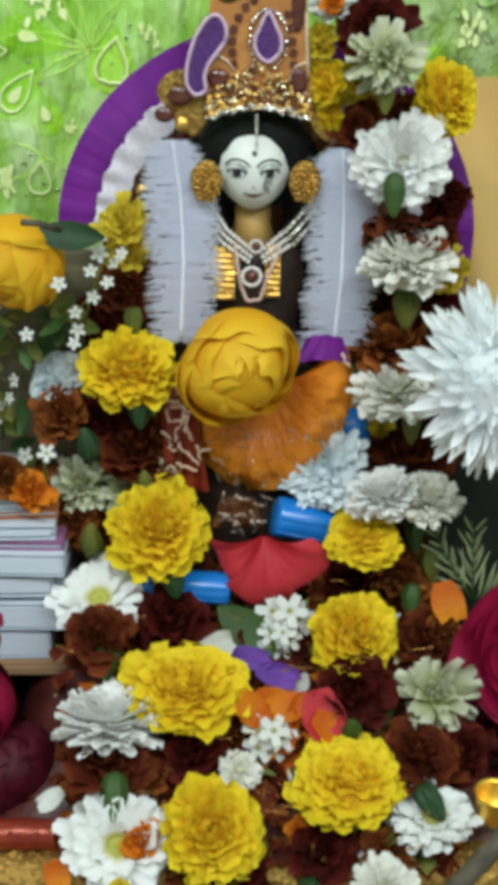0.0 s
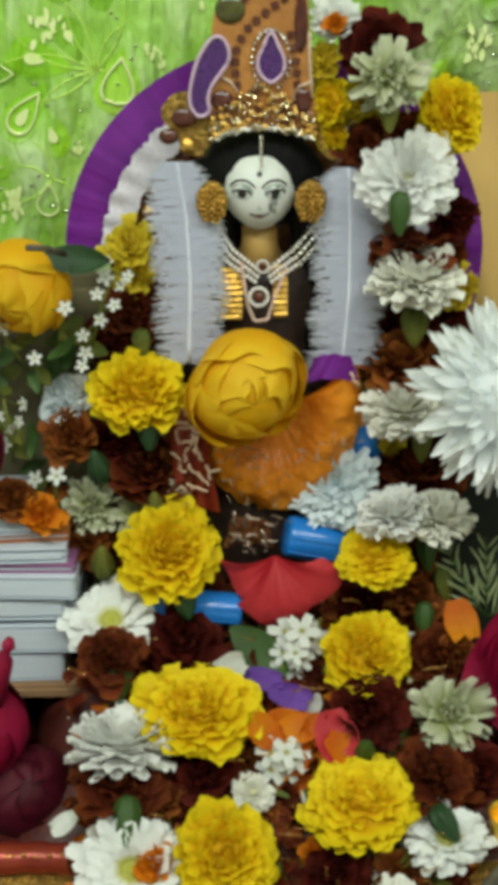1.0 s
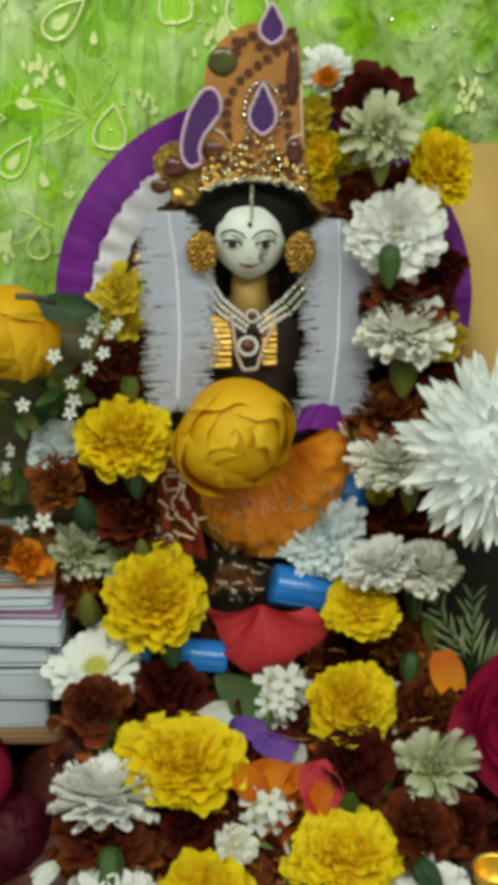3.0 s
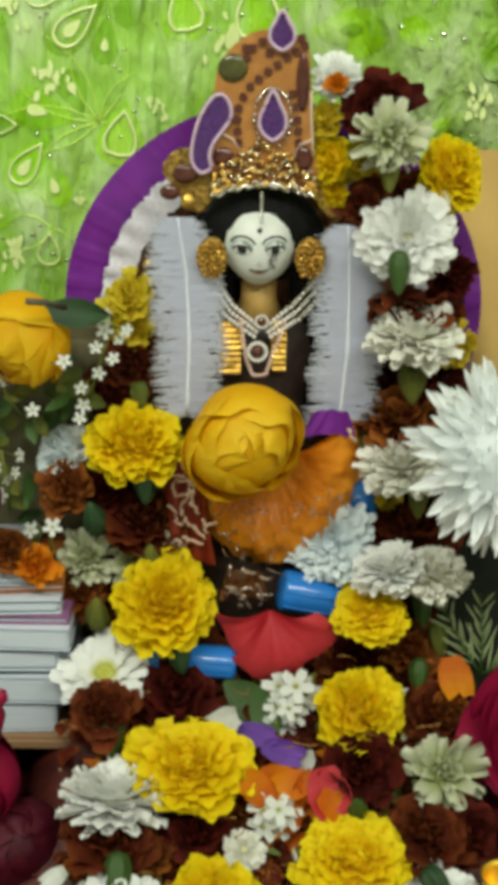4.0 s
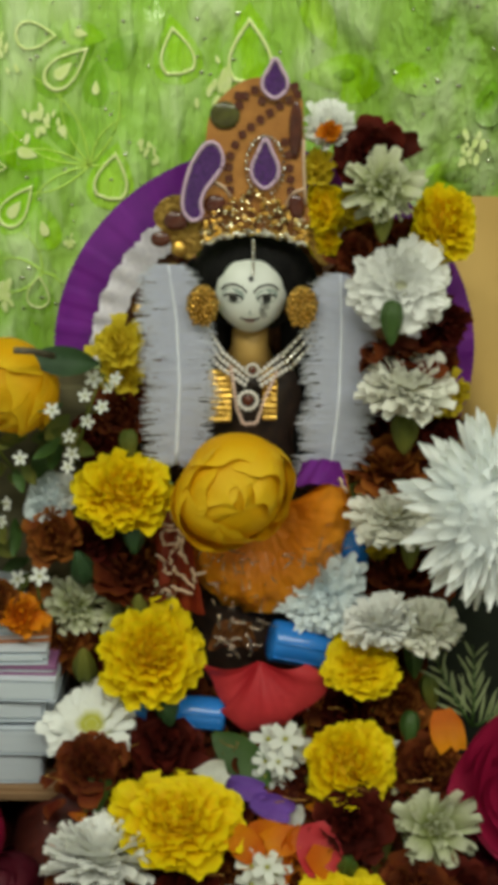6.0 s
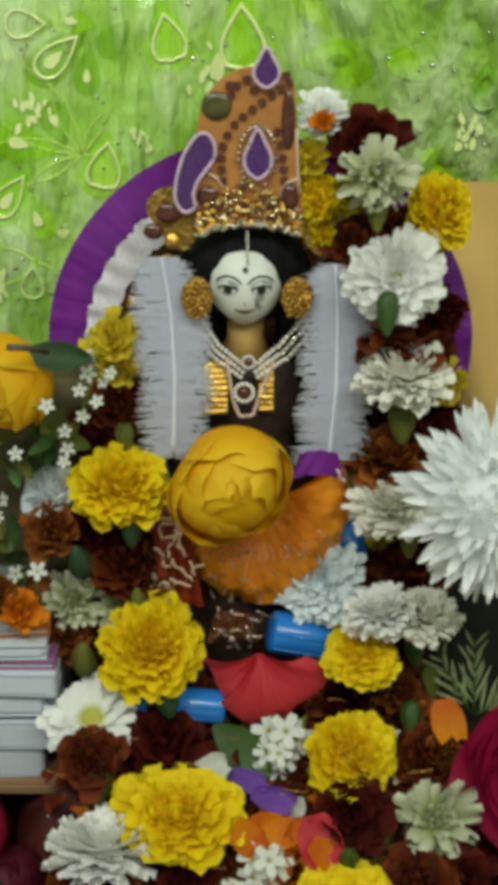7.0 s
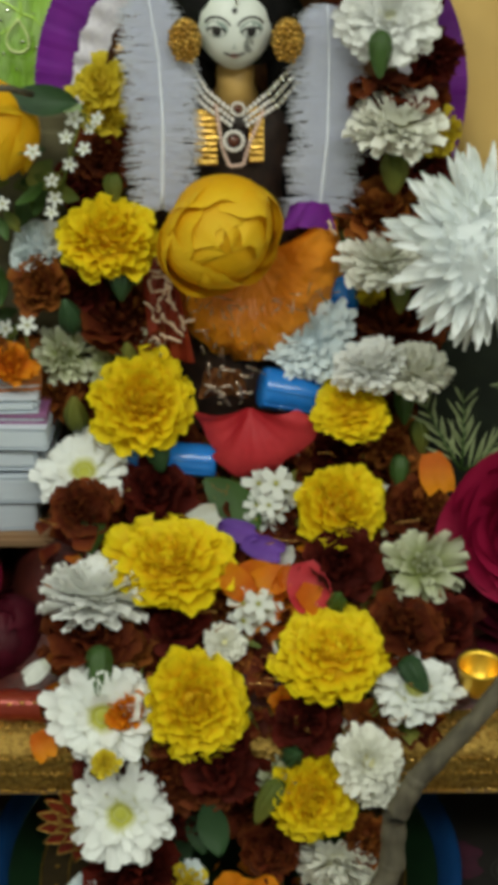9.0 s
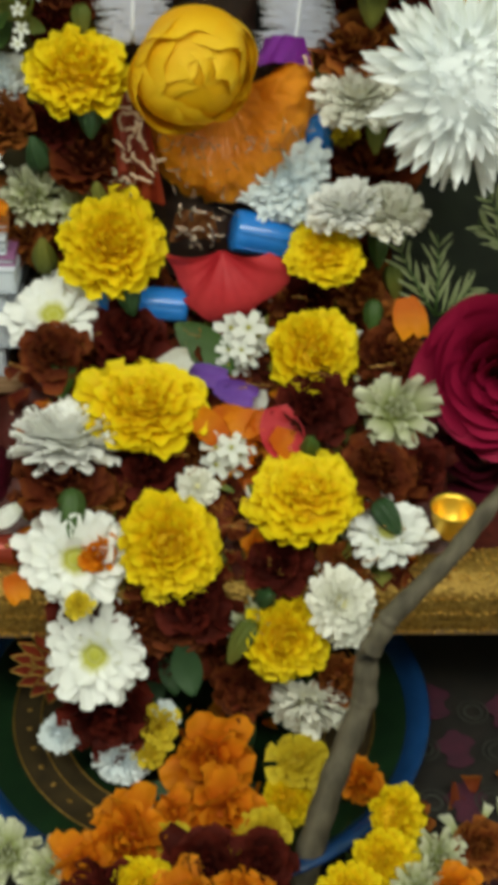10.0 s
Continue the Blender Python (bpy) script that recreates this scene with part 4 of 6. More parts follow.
HEAD = idol()


# ---- crown ----


def smooth_loop(pts, n=8):
    out = []
    k = len(pts)
    for i in range(k):
        p0, p1, p2, p3 = (np.array(pts[(i + d) % k], float) for d in (-1, 0, 1, 2))
        for t in np.linspace(0, 1, n, endpoint=False):
            out.append(tuple(0.5 * (2 * p1 + (p2 - p0) * t + (2 * p0 - 5 * p1 + 4 * p2 - p3) * t * t + (3 * p1 - p0 - 3 * p2 + p3) * t ** 3)))
    return out


def crown():
    """Flat stiff crown board leaning against the halo, with stuck-on stones. Local units: 1 = 0.27 mm, x across, z up from the brow."""
    at = (0.0109, -0.0080, 0.2697)
    ob = thing("crown", "tall orange crown with purple, maroon and gold stones", "crown", at)
    k = 0.000268
    lean = Matrix.Rotation(radians(-1), 4, "X")

    def add(name, s, m, y=0.0, label="", smooth=False):
        return part(name, s.data(name, m, smooth), ob, lean @ Matrix.Translation((0, y, 0)), label)

    px = lambda x, y: ((x - 485) * k, (380 - y) * k * 0.97)
    outline = smooth_loop([px(*q) for q in ((395, 375), (392, 300), (395, 230), (405, 170), (440, 130), (480, 112), (530, 118), (556, 140), (562, 210), (566, 300), (572, 375), (485, 385))], 6)
    add("board", Sheet().plate(outline, 0.003), CROWN_ORANGE, label="orange brown cloth board")
    # maroon stones in an arch
    arch = [(438, 305), (436, 285), (436, 265), (438, 245), (446, 226), (458, 208), (472, 195), (488, 182), (504, 170), (520, 158), (536, 148), (550, 138)]
    arch2 = [(542, 305), (541, 285), (539, 265), (536, 242), (530, 220)]
    arch3 = [(452, 158), (462, 142), (478, 132), (450, 142), (490, 150), (545, 125)]
    for x, y in arch + arch2 + arch3:
        sq = [(6.7 * k * abs(math.cos(a)) ** 0.5 * (1 if math.cos(a) > 0 else -1), 6.7 * k * abs(math.sin(a)) ** 0.5 * (1 if math.sin(a) > 0 else -1)) for a in np.linspace(0.2, 2 * math.pi + 0.2, 20, endpoint=False)]
        tw = math.radians((x * 7 + y * 3) % 40 - 20)
        sq = [(u * math.cos(tw) - w * math.sin(tw), u * math.sin(tw) + w * math.cos(tw)) for u, w in sq]
        s = Sheet().plate(sq, 0.0011)
        X, Z = px(x, y)
        part("stone", s.data("stone", MAROON_GEM, False), ob, lean @ Matrix.Translation((X, -0.003, Z)))
    # larger stones
    for x, y, a, b, m in ((428, 176, 26, 24, GREEN_GEM), (413, 332, 20, 18, MAROON_GEM), (552, 335, 16, 24, MAROON_GEM), (345, 362, 22, 18, MAROON_GEM), (548, 200, 12, 50, MAROON_GEM), (350, 412, 14, 14, GOLD), (318, 395, 18, 14, MAROON_GEM)):
        X, Z = px(x, y)
        part("stone", Sheet().ball((0, 0, 0), a * k, 0.0022, b * k, 16, 8).data("stone", m), ob, lean @ Matrix.Translation((X, -0.0034, Z)))
    # side wings of gold
    for pts in (((395, 345), (350, 318), (318, 330), (305, 360), (330, 395), (345, 425), (372, 430), (400, 390)), ((570, 345), (600, 350), (615, 380), (618, 430), (600, 440), (575, 400))):
        add("gold_wing", Sheet().plate(smooth_loop([px(*q) for q in pts], 5), 0.002), GOLD_DULL, 0.001)
    # purple drops and paisley with corded edges
    drop = lambda x, y, w, h: [(x + w * q[0], y + h * q[1]) for q in ((0, -1), (0.55, -0.45), (0.95, 0.1), (0.8, 0.6), (0, 0.95), (-0.8, 0.6), (-0.95, 0.1), (-0.55, -0.45))]
    shapes = (drop(511, 112, 22, 34), drop(497, 258, 24, 44), ((395, 225), (412, 222), (424, 240), (424, 262), (410, 284), (395, 305), (388, 328), (390, 350), (372, 358), (358, 340), (358, 310), (368, 270), (378, 248)))
    for pts in shapes:
        loop = smooth_loop([px(*q) for q in pts], 6)
        add("purple_stone", Sheet().plate(loop, 0.0025), PURPLE_GEM, -0.003, "purple glitter stone")
        s = Sheet().tube([(x, -0.0028, z) for x, z in loop + loop[:1]], 0.00095, 6)
        add("cord", s, PINK_CORD, -0.003, "pale lilac cord edging", True)
    # fine corded line at the edge
    for pts in (((562, 215), (563, 260), (566, 300), (568, 330)), ((568, 300), (545, 308), (535, 325), (545, 348), (568, 358)), ((410, 290), (428, 300), (440, 318))):
        add("cord", Sheet().tube([(*px(*q),) [:1] + (-0.0036,) + px(*q)[1:] for q in pts], 0.0008, 6), CREAM_THREAD, 0, "", True)
    # rhinestones massed over the brow; dark brown balls fill the gaps between them
    rng = np.random.default_rng(12)
    for nm, m, count, lo, hi_ in (("gold_encrustation", GOLD, 120, 3, 7), ("pale_stone_encrustation", PALE_GOLD, 90, 2.5, 7.5), ("dark_gap_filler", BODICE, 90, 4, 9)):
        s = Sheet()
        for i in range(count):
            a = rng.uniform(-1, 1)
            x = 480 + 92 * a
            top = 300 + 62 * abs(a) ** 1.3
            y = rng.uniform(top, 384 + 18 * a * a)
            X, Z = px(x, y)
            s.ball((X, -0.0035 - (0.0 if nm == "dark_gap_filler" else rng.uniform(0, 0.003)), Z), rng.uniform(lo, hi_) * k * rng.uniform(0.6, 1.2), 0.0012, rng.uniform(lo, hi_) * k * 0.8, 6, 4)
        tagged(add(nm, s, m, 0, "layer of massed rhinestones and their dark gaps"), kind="stuff")
    s = Sheet()
    for i in range(70):
        t = i / 69
        X, Z = px(398 + 172 * t, 384 - 4 * math.sin(t * math.pi) + 14 * (2 * t - 1) ** 2 + rng.normal(0, 3))
        s.ball((X, -0.006, Z), rng.uniform(2.5, 5) * k, None, None, 6, 4)
    for i in range(26):
        t = i / 25
        a = 0.4 + 5.5 * t
        X, Z = px(497 + 32 * math.sin(a), 262 + 52 * math.cos(a))
        s.ball((X, -0.0045, Z), rng.uniform(2, 4.5) * k, None, None, 6, 4)
    add("silver_band", s, SILVER, 0, "row of silver stones")


crown()


PEARL_MESHES = {}


def bead_string(owner, name, pts, r, m, label=""):
    """Beads along a line, each one a piece of its own."""
    key = (m.name, r)
    if key not in PEARL_MESHES:
        PEARL_MESHES[key] = Sheet().ball((0, 0, 0), r, None, None, 8, 6).data(name, m)
    pts = [np.array(p, float) for p in pts]
    seg = [np.linalg.norm(b - a) for a, b in zip(pts, pts[1:])]
    total = sum(seg)
    n = max(2, int(total / (r * 1.9)))
    for i in range(n + 1):
        d = total * i / n
        for q, (a, b) in zip(seg, zip(pts, pts[1:])):
            if d <= q + 1e-9:
                part(name, PEARL_MESHES[key], owner, Matrix.Translation(a + (b - a) * (d / q)), label)
                break
            d -= q


def jewels():
    o = HEAD
    tika = thing("forehead_ornament", "silver chain with a dark drop on the idol's forehead", "jewellery", o)
    bead_string(tika, "silver_bead", [(0.0008, -0.0100, 0.0300), (0.0008, -0.0155, 0.024), (0.0008, -0.0165, 0.0165)], 0.0009, SILVER)
    for sx, at in ((-1, (-0.0140, -0.0210, 0.2365)), (1, (0.0325, -0.0200, 0.2363))):
        e = thing("earring", "round gold filigree earring beside the idol's face", "earring", at, "earrings")
        s = Sheet()
        s.ball((0, 0.002, 0), 0.0076, 0.003, 0.0100, 16, 10)
        part("disc", s.data("disc", GOLD_DULL), e)
        s = Sheet()
        rng = np.random.default_rng(4)
        for i in range(46):
            a, q = i * 2.4, math.sqrt((i + 0.5) / 46)
            s.ball((0.0076 * q * math.cos(a), -0.0012 - 0.002 * (1 - q), 0.0098 * q * math.sin(a)), rng.uniform(0.0006, 0.0013), None, None, 6, 4)
        part("filigree", s.data("filigree", GOLD), e)
    neck = thing("pearl_necklace", "pearl and silver necklaces with round pendants on the idol's chest", "necklace", (0.0100, -0.0140, 0.1986))
    b = Vector(neck.location)
    q = lambda p: tuple(Vector(p) - b)
    for d in (-1, 0, 1):
        x, z = 0.0019 * d, 0.0032 * d
        bead_string(neck, "pearl", [q((-0.0139 - x, -0.0080, 0.2189 - z)), q((-0.0055 - x * 0.6, -0.0140, 0.2083 - z)), q((0.0072 - x * 0.6, -0.0180, 0.1994 - z * 0.8))], 0.0012, PEARL)
        bead_string(neck, "pearl", [q((0.0385 + x, -0.0080, 0.2200 - z)), q((0.0268 + x, -0.0140, 0.2086 - z)), q((0.0132 + x * 0.6, -0.0180, 0.1994 - z * 0.8))], 0.0012, PEARL)
        bead_string(neck, "silver_bead", [q((0.0340 + x, -0.0110, 0.2158 - z)), q((0.0262 + x, -0.0160, 0.2082 - z))], 0.0014, SILVER, "glittering silver bead")
    bead_string(neck, "pink_pearl", [q((-0.0005, -0.0160, 0.2050)), q((0.0024, -0.0200, 0.1861)), q((0.0057, -0.0220, 0.1781)), q((0.0121, -0.0220, 0.1787)), q((0.0152, -0.0200, 0.1891)), q((0.0214, -0.0160, 0.2023))], 0.0011, PINK_PEARL, "pinkish pearl")
    for at, r in (((0.0098, -0.0200, 0.2049), 0.0035), ((0.0078, -0.0230, 0.1907), 0.0052)):
        c = np.array(q(at))
        bead = Sheet().ball((0, 0, 0), r * 0.22, None, None, 7, 5).data("pendant_bead", PEARL)
        for i in range(14):
            a = i * 2 * math.pi / 14
            part("pendant_bead", bead, neck, Matrix.Translation((c[0] + r * 0.85 * math.cos(a), c[1], c[2] + r * 0.85 * math.sin(a))), "white bead round a pendant")
        s = Sheet()
        s.ball(c, r * 0.55, r * 0.4, r * 0.55, 12, 8)
        part("pendant_stone", s.data("pendant_stone", MAROON_GEM), neck)
    for at, w in (((-0.0057, -0.0125, 0.1886), 0.0055), ((0.0184, -0.0125, 0.1900), 0.0036)):
        c = thing("gold_trim", "pleated gold foil trim on the idol's bodice", "trim", at)
        s = Sheet()
        n = 18
        s.grid([[(w * sx, -0.0005 if i % 2 else 0.0003, 0.0135 * (1 - 2 * i / n)) for sx in (-1, -0.3, 0.3, 1)] for i in range(n + 1)])
        s.grid([[(w * sx, 0.002, 0.0135 * (1 - 2 * i / n)) for sx in (1, -1)] for i in range(n + 1)])
        part("foil", s.data("foil", GOLD, False), c)


jewels()


# ---- plumes at the arms ----


def plume(label, pts, half, seed, lean=0.0):
    """A feather along pts (top to foot) with downy barbs."""
    base = Vector(pts[-1])
    ob = thing("feather", label, "feather", base, "feathers at the arms")
    pts = [np.array(Vector(p) - base) for p in pts]
    rng = np.random.default_rng(seed)

    def along(t):
        x = t * (len(pts) - 1)
        i = min(int(x), len(pts) - 2)
        return pts[i] + (pts[i + 1] - pts[i]) * (x - i)

    s = Sheet().tube([along(t) for t in np.linspace(0, 1, 16)], np.linspace(0.0005, 0.0012, 16), 6)
    part("shaft", s.data("shaft", SHAFT), ob, label="pale quill")
    s = Sheet()
    rows = []
    m = 160
    for k in range(m + 1):
        t = k / m
        c = along(t)
        row = []
        for u in np.linspace(-1, 1, 13):
            wd = half * (0.76 + 0.22 * math.sin(min(1, t * 1.5 + 0.2) * 2.0)) * min(1, 0.45 + 5 * t)
            e = 1 + (rng.normal(0, 0.05) + 0.07 * math.sin(k * 0.31 + 2 * u + seed) - 0.05) * abs(u) ** 3
            row.append((c[0] + 0.55 * u * wd * e, c[1] + 0.004 * u * u + 0.0006 * math.sin(k * 0.4 + 3 * u) * abs(u) + rng.normal(0, 0.00015), c[2] - 0.004 * abs(u)))
        rows.append(row)
    part("vane", Sheet().grid(rows).data("vane", FEATHER), ob, label="soft white vane")
    s = Sheet()
    n = 420
    for i in range(n):
        t = 0.005 + 0.985 * i / n + rng.normal(0, 0.004)
        for sd in (-1, 1):
            wd = half * (0.75 + 0.25 * math.sin(min(1, t * 1.5 + 0.2) * 2.0)) * rng.uniform(0.8, 1.12) * (1 + 0.08 * math.sin(t * 26 + sd + seed)) * min(1, 0.5 + 5 * t)
            c = along(min(max(t, 0), 1))
            drop = rng.normal(0.12, 0.12) * wd
            w = 0.0004 * rng.uniform(0.7, 1.5)
            rows = []
            for u in (0.06, 0.4, 0.75, 1.0):
                ww = w * (1.25 - u ** 2)
                x, z = sd * wd * u, -drop * u ** 1.6
                y = c[1] - 0.0006 + 0.004 * u * u + rng.normal(0, 0.0002)
                rows.append([(c[0] + x, y, c[2] + z + ww), (c[0] + x, y + ww * 0.3, c[2] + z - ww)])
            s.grid(rows)
    tagged(part("down", s.data("down", FEATHER), ob, label="downy white barbs"), kind="stuff")


plume("white fluffy feather beside the idol's arm", [(-0.0303, -0.0140, 0.2545), (-0.0263, -0.0180, 0.2280), (-0.0250, -0.0220, 0.1981), (-0.0266, -0.0220, 0.1570)], 0.0175, 1)
plume("white fluffy feather with a plain quill beside the idol's arm", [(0.0504, -0.0140, 0.2511), (0.0517, -0.0180, 0.2231), (0.0515, -0.0220, 0.1902), (0.0487, -0.0220, 0.1547)], 0.0175, 2)


# ---- loose things round the idol ----

# big yellow rose on the idol's lap
bud_rose("large yellow rose lying against the idol's skirt", (0.0015, -0.0450, 0.1525), 0.0262, (0.25, -0.95, 0.1), ROSE_YELLOW, 3, 1.24, 4, 0.8)


def frill():
    """Gathered organza skirt in a half ring."""
    c = (0.0170, -0.0240, 0.1293)
    ob = thing("orange_skirt", "crumpled orange organza skirt round the idol's lap", "skirt", c)
    rng = np.random.default_rng(6)
    for layer, (ro, ri, y) in enumerate(((0.043, 0.001, 0.009), (0.042, 0.004, 0.004), (0.039, 0.014, -0.001))):
        s = Sheet()
        n = 110
        ph = rng.uniform(0, 6, 4)
        rows = []
        for q in np.linspace(0, 1, 14):
            row = []
            for i in range(n + 1):
                b = i / n
                a = radians(165) + radians(222) * b
                r = ri + (ro - ri) * q
                r *= 1 + (0.04 * math.sin(13 * b + ph[0]) + 0.025 * math.sin(31 * b + ph[1]) + 0.012 * math.sin(77 * b)) * q
                d = 0.0014 * math.sin(23 * b + 5 * q + ph[2]) + 0.001 * math.sin(51 * b - 9 * q + ph[3]) + 0.0007 * math.sin(17 * q + 40 * b) + 0.0008 * abs(math.sin(67 * b + 3 * q + ph[0]))
                row.append((r * math.cos(a), y - 0.008 * math.sin(q * 2.9) + d * q + rng.normal(0, 0.0003), r * 1.27 * math.sin(a)))
            rows.append(row)
        s.grid(rows)
        part("organza_layer", s.data("organza_layer", ORGANZA), ob)
    s = Sheet()
    for i in range(60):
        a = rng.uniform(3.3, 6.1)
        r = rng.uniform(0.012, 0.04)
        p = np.array((r * math.cos(a), -0.017 + rng.normal(0, 0.002), r * 1.2 * math.sin(a)))
        s.tube([p, p + rng.normal(0, 0.004, 3)], 0.00028, 4)
    tagged(part("glitter_threads", s.data("glitter_threads", TINSEL), ob), kind="stuff")


frill()


def tassel(name, label, cat, at, length, width, m, thread, seed, n=16, lean=0.0):
    ob = thing(name, label, cat, at)
    rng = np.random.default_rng(seed)
    s = Sheet()
    rows = [[(width * u * (0.7 + 0.3 * t) + lean * t, 0.003 * math.cos(u * 2) - 0.003 + 0.001 * math.sin(9 * u + 5 * t), -length * t) for u in np.linspace(-1, 1, 12)] for t in np.linspace(0, 1, 14)]
    s.grid(rows)
    part("strip", s.data("strip", m), ob)
    s = Sheet()
    for i in range(n):
        t, u = rng.uniform(0.02, 0.95), rng.uniform(-0.85, 0.85)
        p = np.array((width * u + lean * t, -0.005, -length * t))
        pts = [p]
        d = rng.normal(0, 1)
        for k in range(4):
            d += rng.normal(0, 0.7)
            pts.append(pts[-1] + 0.0022 * np.array((math.cos(d), 0, math.sin(d))) + np.array((0, rng.normal(0, 0.0003), 0)))
        s.tube(pts, 0.0008, 5)
    tagged(part("threadwork", s.data("threadwork", thread), ob, label="cream thread squiggles"), kind="stuff")


tassel("embroidered_strip", "red cloth strip with cream thread squiggles beside the skirt", "ribbon", (-0.0293, -0.0280, 0.1352), 0.056, 0.011, RED_SATIN, CREAM_THREAD, 3, 20, 0.006)
tassel("embroidered_strip", "red cloth scrap with gold thread under the garland", "ribbon", (-0.0815, -0.0700, -0.0073), 0.03, 0.012, RED_SATIN, CREAM_THREAD, 4, 26)
tassel("tinsel_fringe", "brownish tinsel fringe below the orange skirt", "fringe", (0.0019, -0.0300, 0.0760), 0.016, 0.013, BODICE, TINSEL, 5, 14)
tassel("purple_ribbon", "purple ribbon scrap at the foot of the feather", "ribbon", (0.0433, -0.0280, 0.1630), 0.013, 0.013, PURPLE_SATIN, CREAM_THREAD, 7, 1)


def tube_thing(label, a, b, r, cat="tube"):
    o = Vector(a)
    ob = thing("blue_tube", label, cat, o)
    d = Vector(b) - o
    s = Sheet()
    s.tube([d * t for t in (0, 0.02, 0.08, 0.5, 0.92, 0.98, 1)], [r * 0.8, r * 0.95, r, r, r, r * 0.95, r * 0.8], 24)
    part("body", s.data("body", BLUE_PLASTIC), ob)
    s = Sheet()
    u = d.cross(Vector((0, 1, 0))).normalized()
    for q in (0.45, -0.35):
        s.tube([d * t + u * r * q - Vector((0, r * 0.92, 0)) for t in (0.05, 0.95)], r * 0.07, 6)
    part("ridge", s.data("ridge", BLUE_PLASTIC), ob)


tube_thing("glossy blue plastic tube under the skirt", (0.0207, -0.0350, 0.0672), (0.0632, -0.0300, 0.0562), 0.0108)
tube_thing("glossy blue plastic tube end among the flowers", (-0.0478, -0.0500, 0.0369), (-0.0014, -0.0550, 0.0355), 0.0085)
tube_thing("glossy blue plastic tube beside the skirt", (0.0577, -0.0120, 0.1195), (0.0628, -0.0120, 0.0987), 0.009)


def spray_flower(label, at, r, face, kind, squash=1.0, name="flower", calyx=None):
    ob = thing(name, label, "flower", at)
    o = flower(ob, kind, (0, 0, 0), r, face, squash, calyx)
    return ob


spray_flower("pale bluish white chrysanthemum tucked beside the skirt", (0.0469, -0.0260, 0.0892), 0.0244, (-0.2, -0.85, 0.45), "blue_white_flower", 1.0)


def hibiscus():
    at = (0.0153, -0.0500, 0.0640)
    ob = thing("hibiscus", "crumpled red hibiscus lying below the skirt", "flower", at)
    rng = np.random.default_rng(2)
    k = 0.00026
    reach = lambda d: np.interp(d, (175, 205, 235, 265, 285, 310, 335, 350, 365), (100, 96, 108, 134, 130, 116, 136, 122, 86)) * k
    for n, (a0, a1, lift) in enumerate(((175, 262, 0.0), (272, 365, 0.0), (228, 312, 0.003))):
        ph = rng.uniform(0, 6, 4)
        pts = np.zeros((18, 31, 3))
        for a, u in enumerate(np.linspace(0.0, 1, 18)):
            for b, v in enumerate(np.linspace(0, 1, 31)):
                d = a0 + (a1 - a0) * v
                q = radians(d)
                r = reach(d) * (0.02 + 0.98 * u) * (1 + (0.04 * math.sin(5 * v + ph[0]) + 0.02 * math.sin(17 * v + ph[3])) * u)
                fold = (0.002 * math.sin(5 * v + ph[1] + 2 * u) + 0.0012 * math.sin(9 * v + ph[2] - 3 * u) + 0.0004 * math.sin(23 * v + ph[3])) * u
                pts[a, b] = (r * math.cos(q), -lift - 0.011 * math.sin(2.4 * u) - fold, r * math.sin(q))
        part("petal", Sheet().grid(pts).data("petal", RED), ob)


hibiscus()
spray_flower("withered orange marigold lying on the stack of books", (-0.1010, -0.0520, 0.0890), 0.0115, (0.1, -0.6, 0.8), "orange_marigold")
spray_flower("brown withered marigold on the stack of books", (-0.1130, -0.0480, 0.0950), 0.0120, (0, -0.8, 0.6), "rust_marigold")


def book(label, corner, under, m, slant, cover=0.0004, soft=0.0012):
    """corner, under: the upper and the lower front corner at the book's end."""
    x, y, top = corner
    bottom = under[2]
    h = top - bottom
    ob = thing("book", label, "book", (x - 0.07, y + 0.05, bottom), "stacked books")
    w, d = 0.07, 0.05
    part("page_block", box_mesh("page_block", (-w, -d + 0.0003, cover), (w - 0.0004, d - 0.002, h - cover), PAPER, min(soft, h * 0.3)), ob)
    for lo, hi in ((0, cover), (h - cover, h)):
        part("cover", box_mesh("cover", (-w, -d, lo), (w, d, hi), m, 0.0003), ob)
    ob.rotation_euler = (0, 0, radians(slant))
    return ob


book("white book with plain page edges in a stack", (-0.0947, -0.0600, 0.0138), (-0.0954, -0.0600, -0.0036), COVER_WHITE, 2)
book("white book with pale page edges in a stack", (-0.0858, -0.0600, 0.0296), (-0.0864, -0.0600, 0.0145), COVER_WHITE, 0)
book("white paperback with soft corners in a stack", (-0.0908, -0.0600, 0.0459), (-0.0913, -0.0600, 0.0331), COVER_WHITE, 1, 0.0004, 0.002)
book("mauve covered book with white pages in a stack", (-0.0827, -0.0600, 0.0586), (-0.0832, -0.0600, 0.0466), COVER_WHITE, -2)
book("thin mauve book in a stack", (-0.0838, -0.0560, 0.0646), (-0.0841, -0.0560, 0.0569), COVER_PURPLE, -1, 0.003)
book("thin white book near the top of a stack", (-0.0902, -0.0600, 0.0726), (-0.0905, -0.0600, 0.0649), COVER_WHITE, 2, 0.0004, 0.002)
book("thin ochre covered book near the top of a stack", (-0.0915, -0.0550, 0.0778), (-0.0926, -0.0550, 0.0727), COVER_ORANGE, 5, 0.002, 0.001)
book("thin white booklet on top of a stack", (-0.1050, -0.0560, 0.0842), (-0.1055, -0.0560, 0.0779), COVER_WHITE, 3, 0.0004, 0.002)
tagged(new("book_board", box_mesh("book_board", (-0.26, -0.063, (-0.0827, -0.0600, -0.0121)[2]), (-0.078, 0.03, (-0.0825, -0.0600, -0.0045)[2]), WOOD, 0.002)), "pale wooden board under the stack of books", "board")
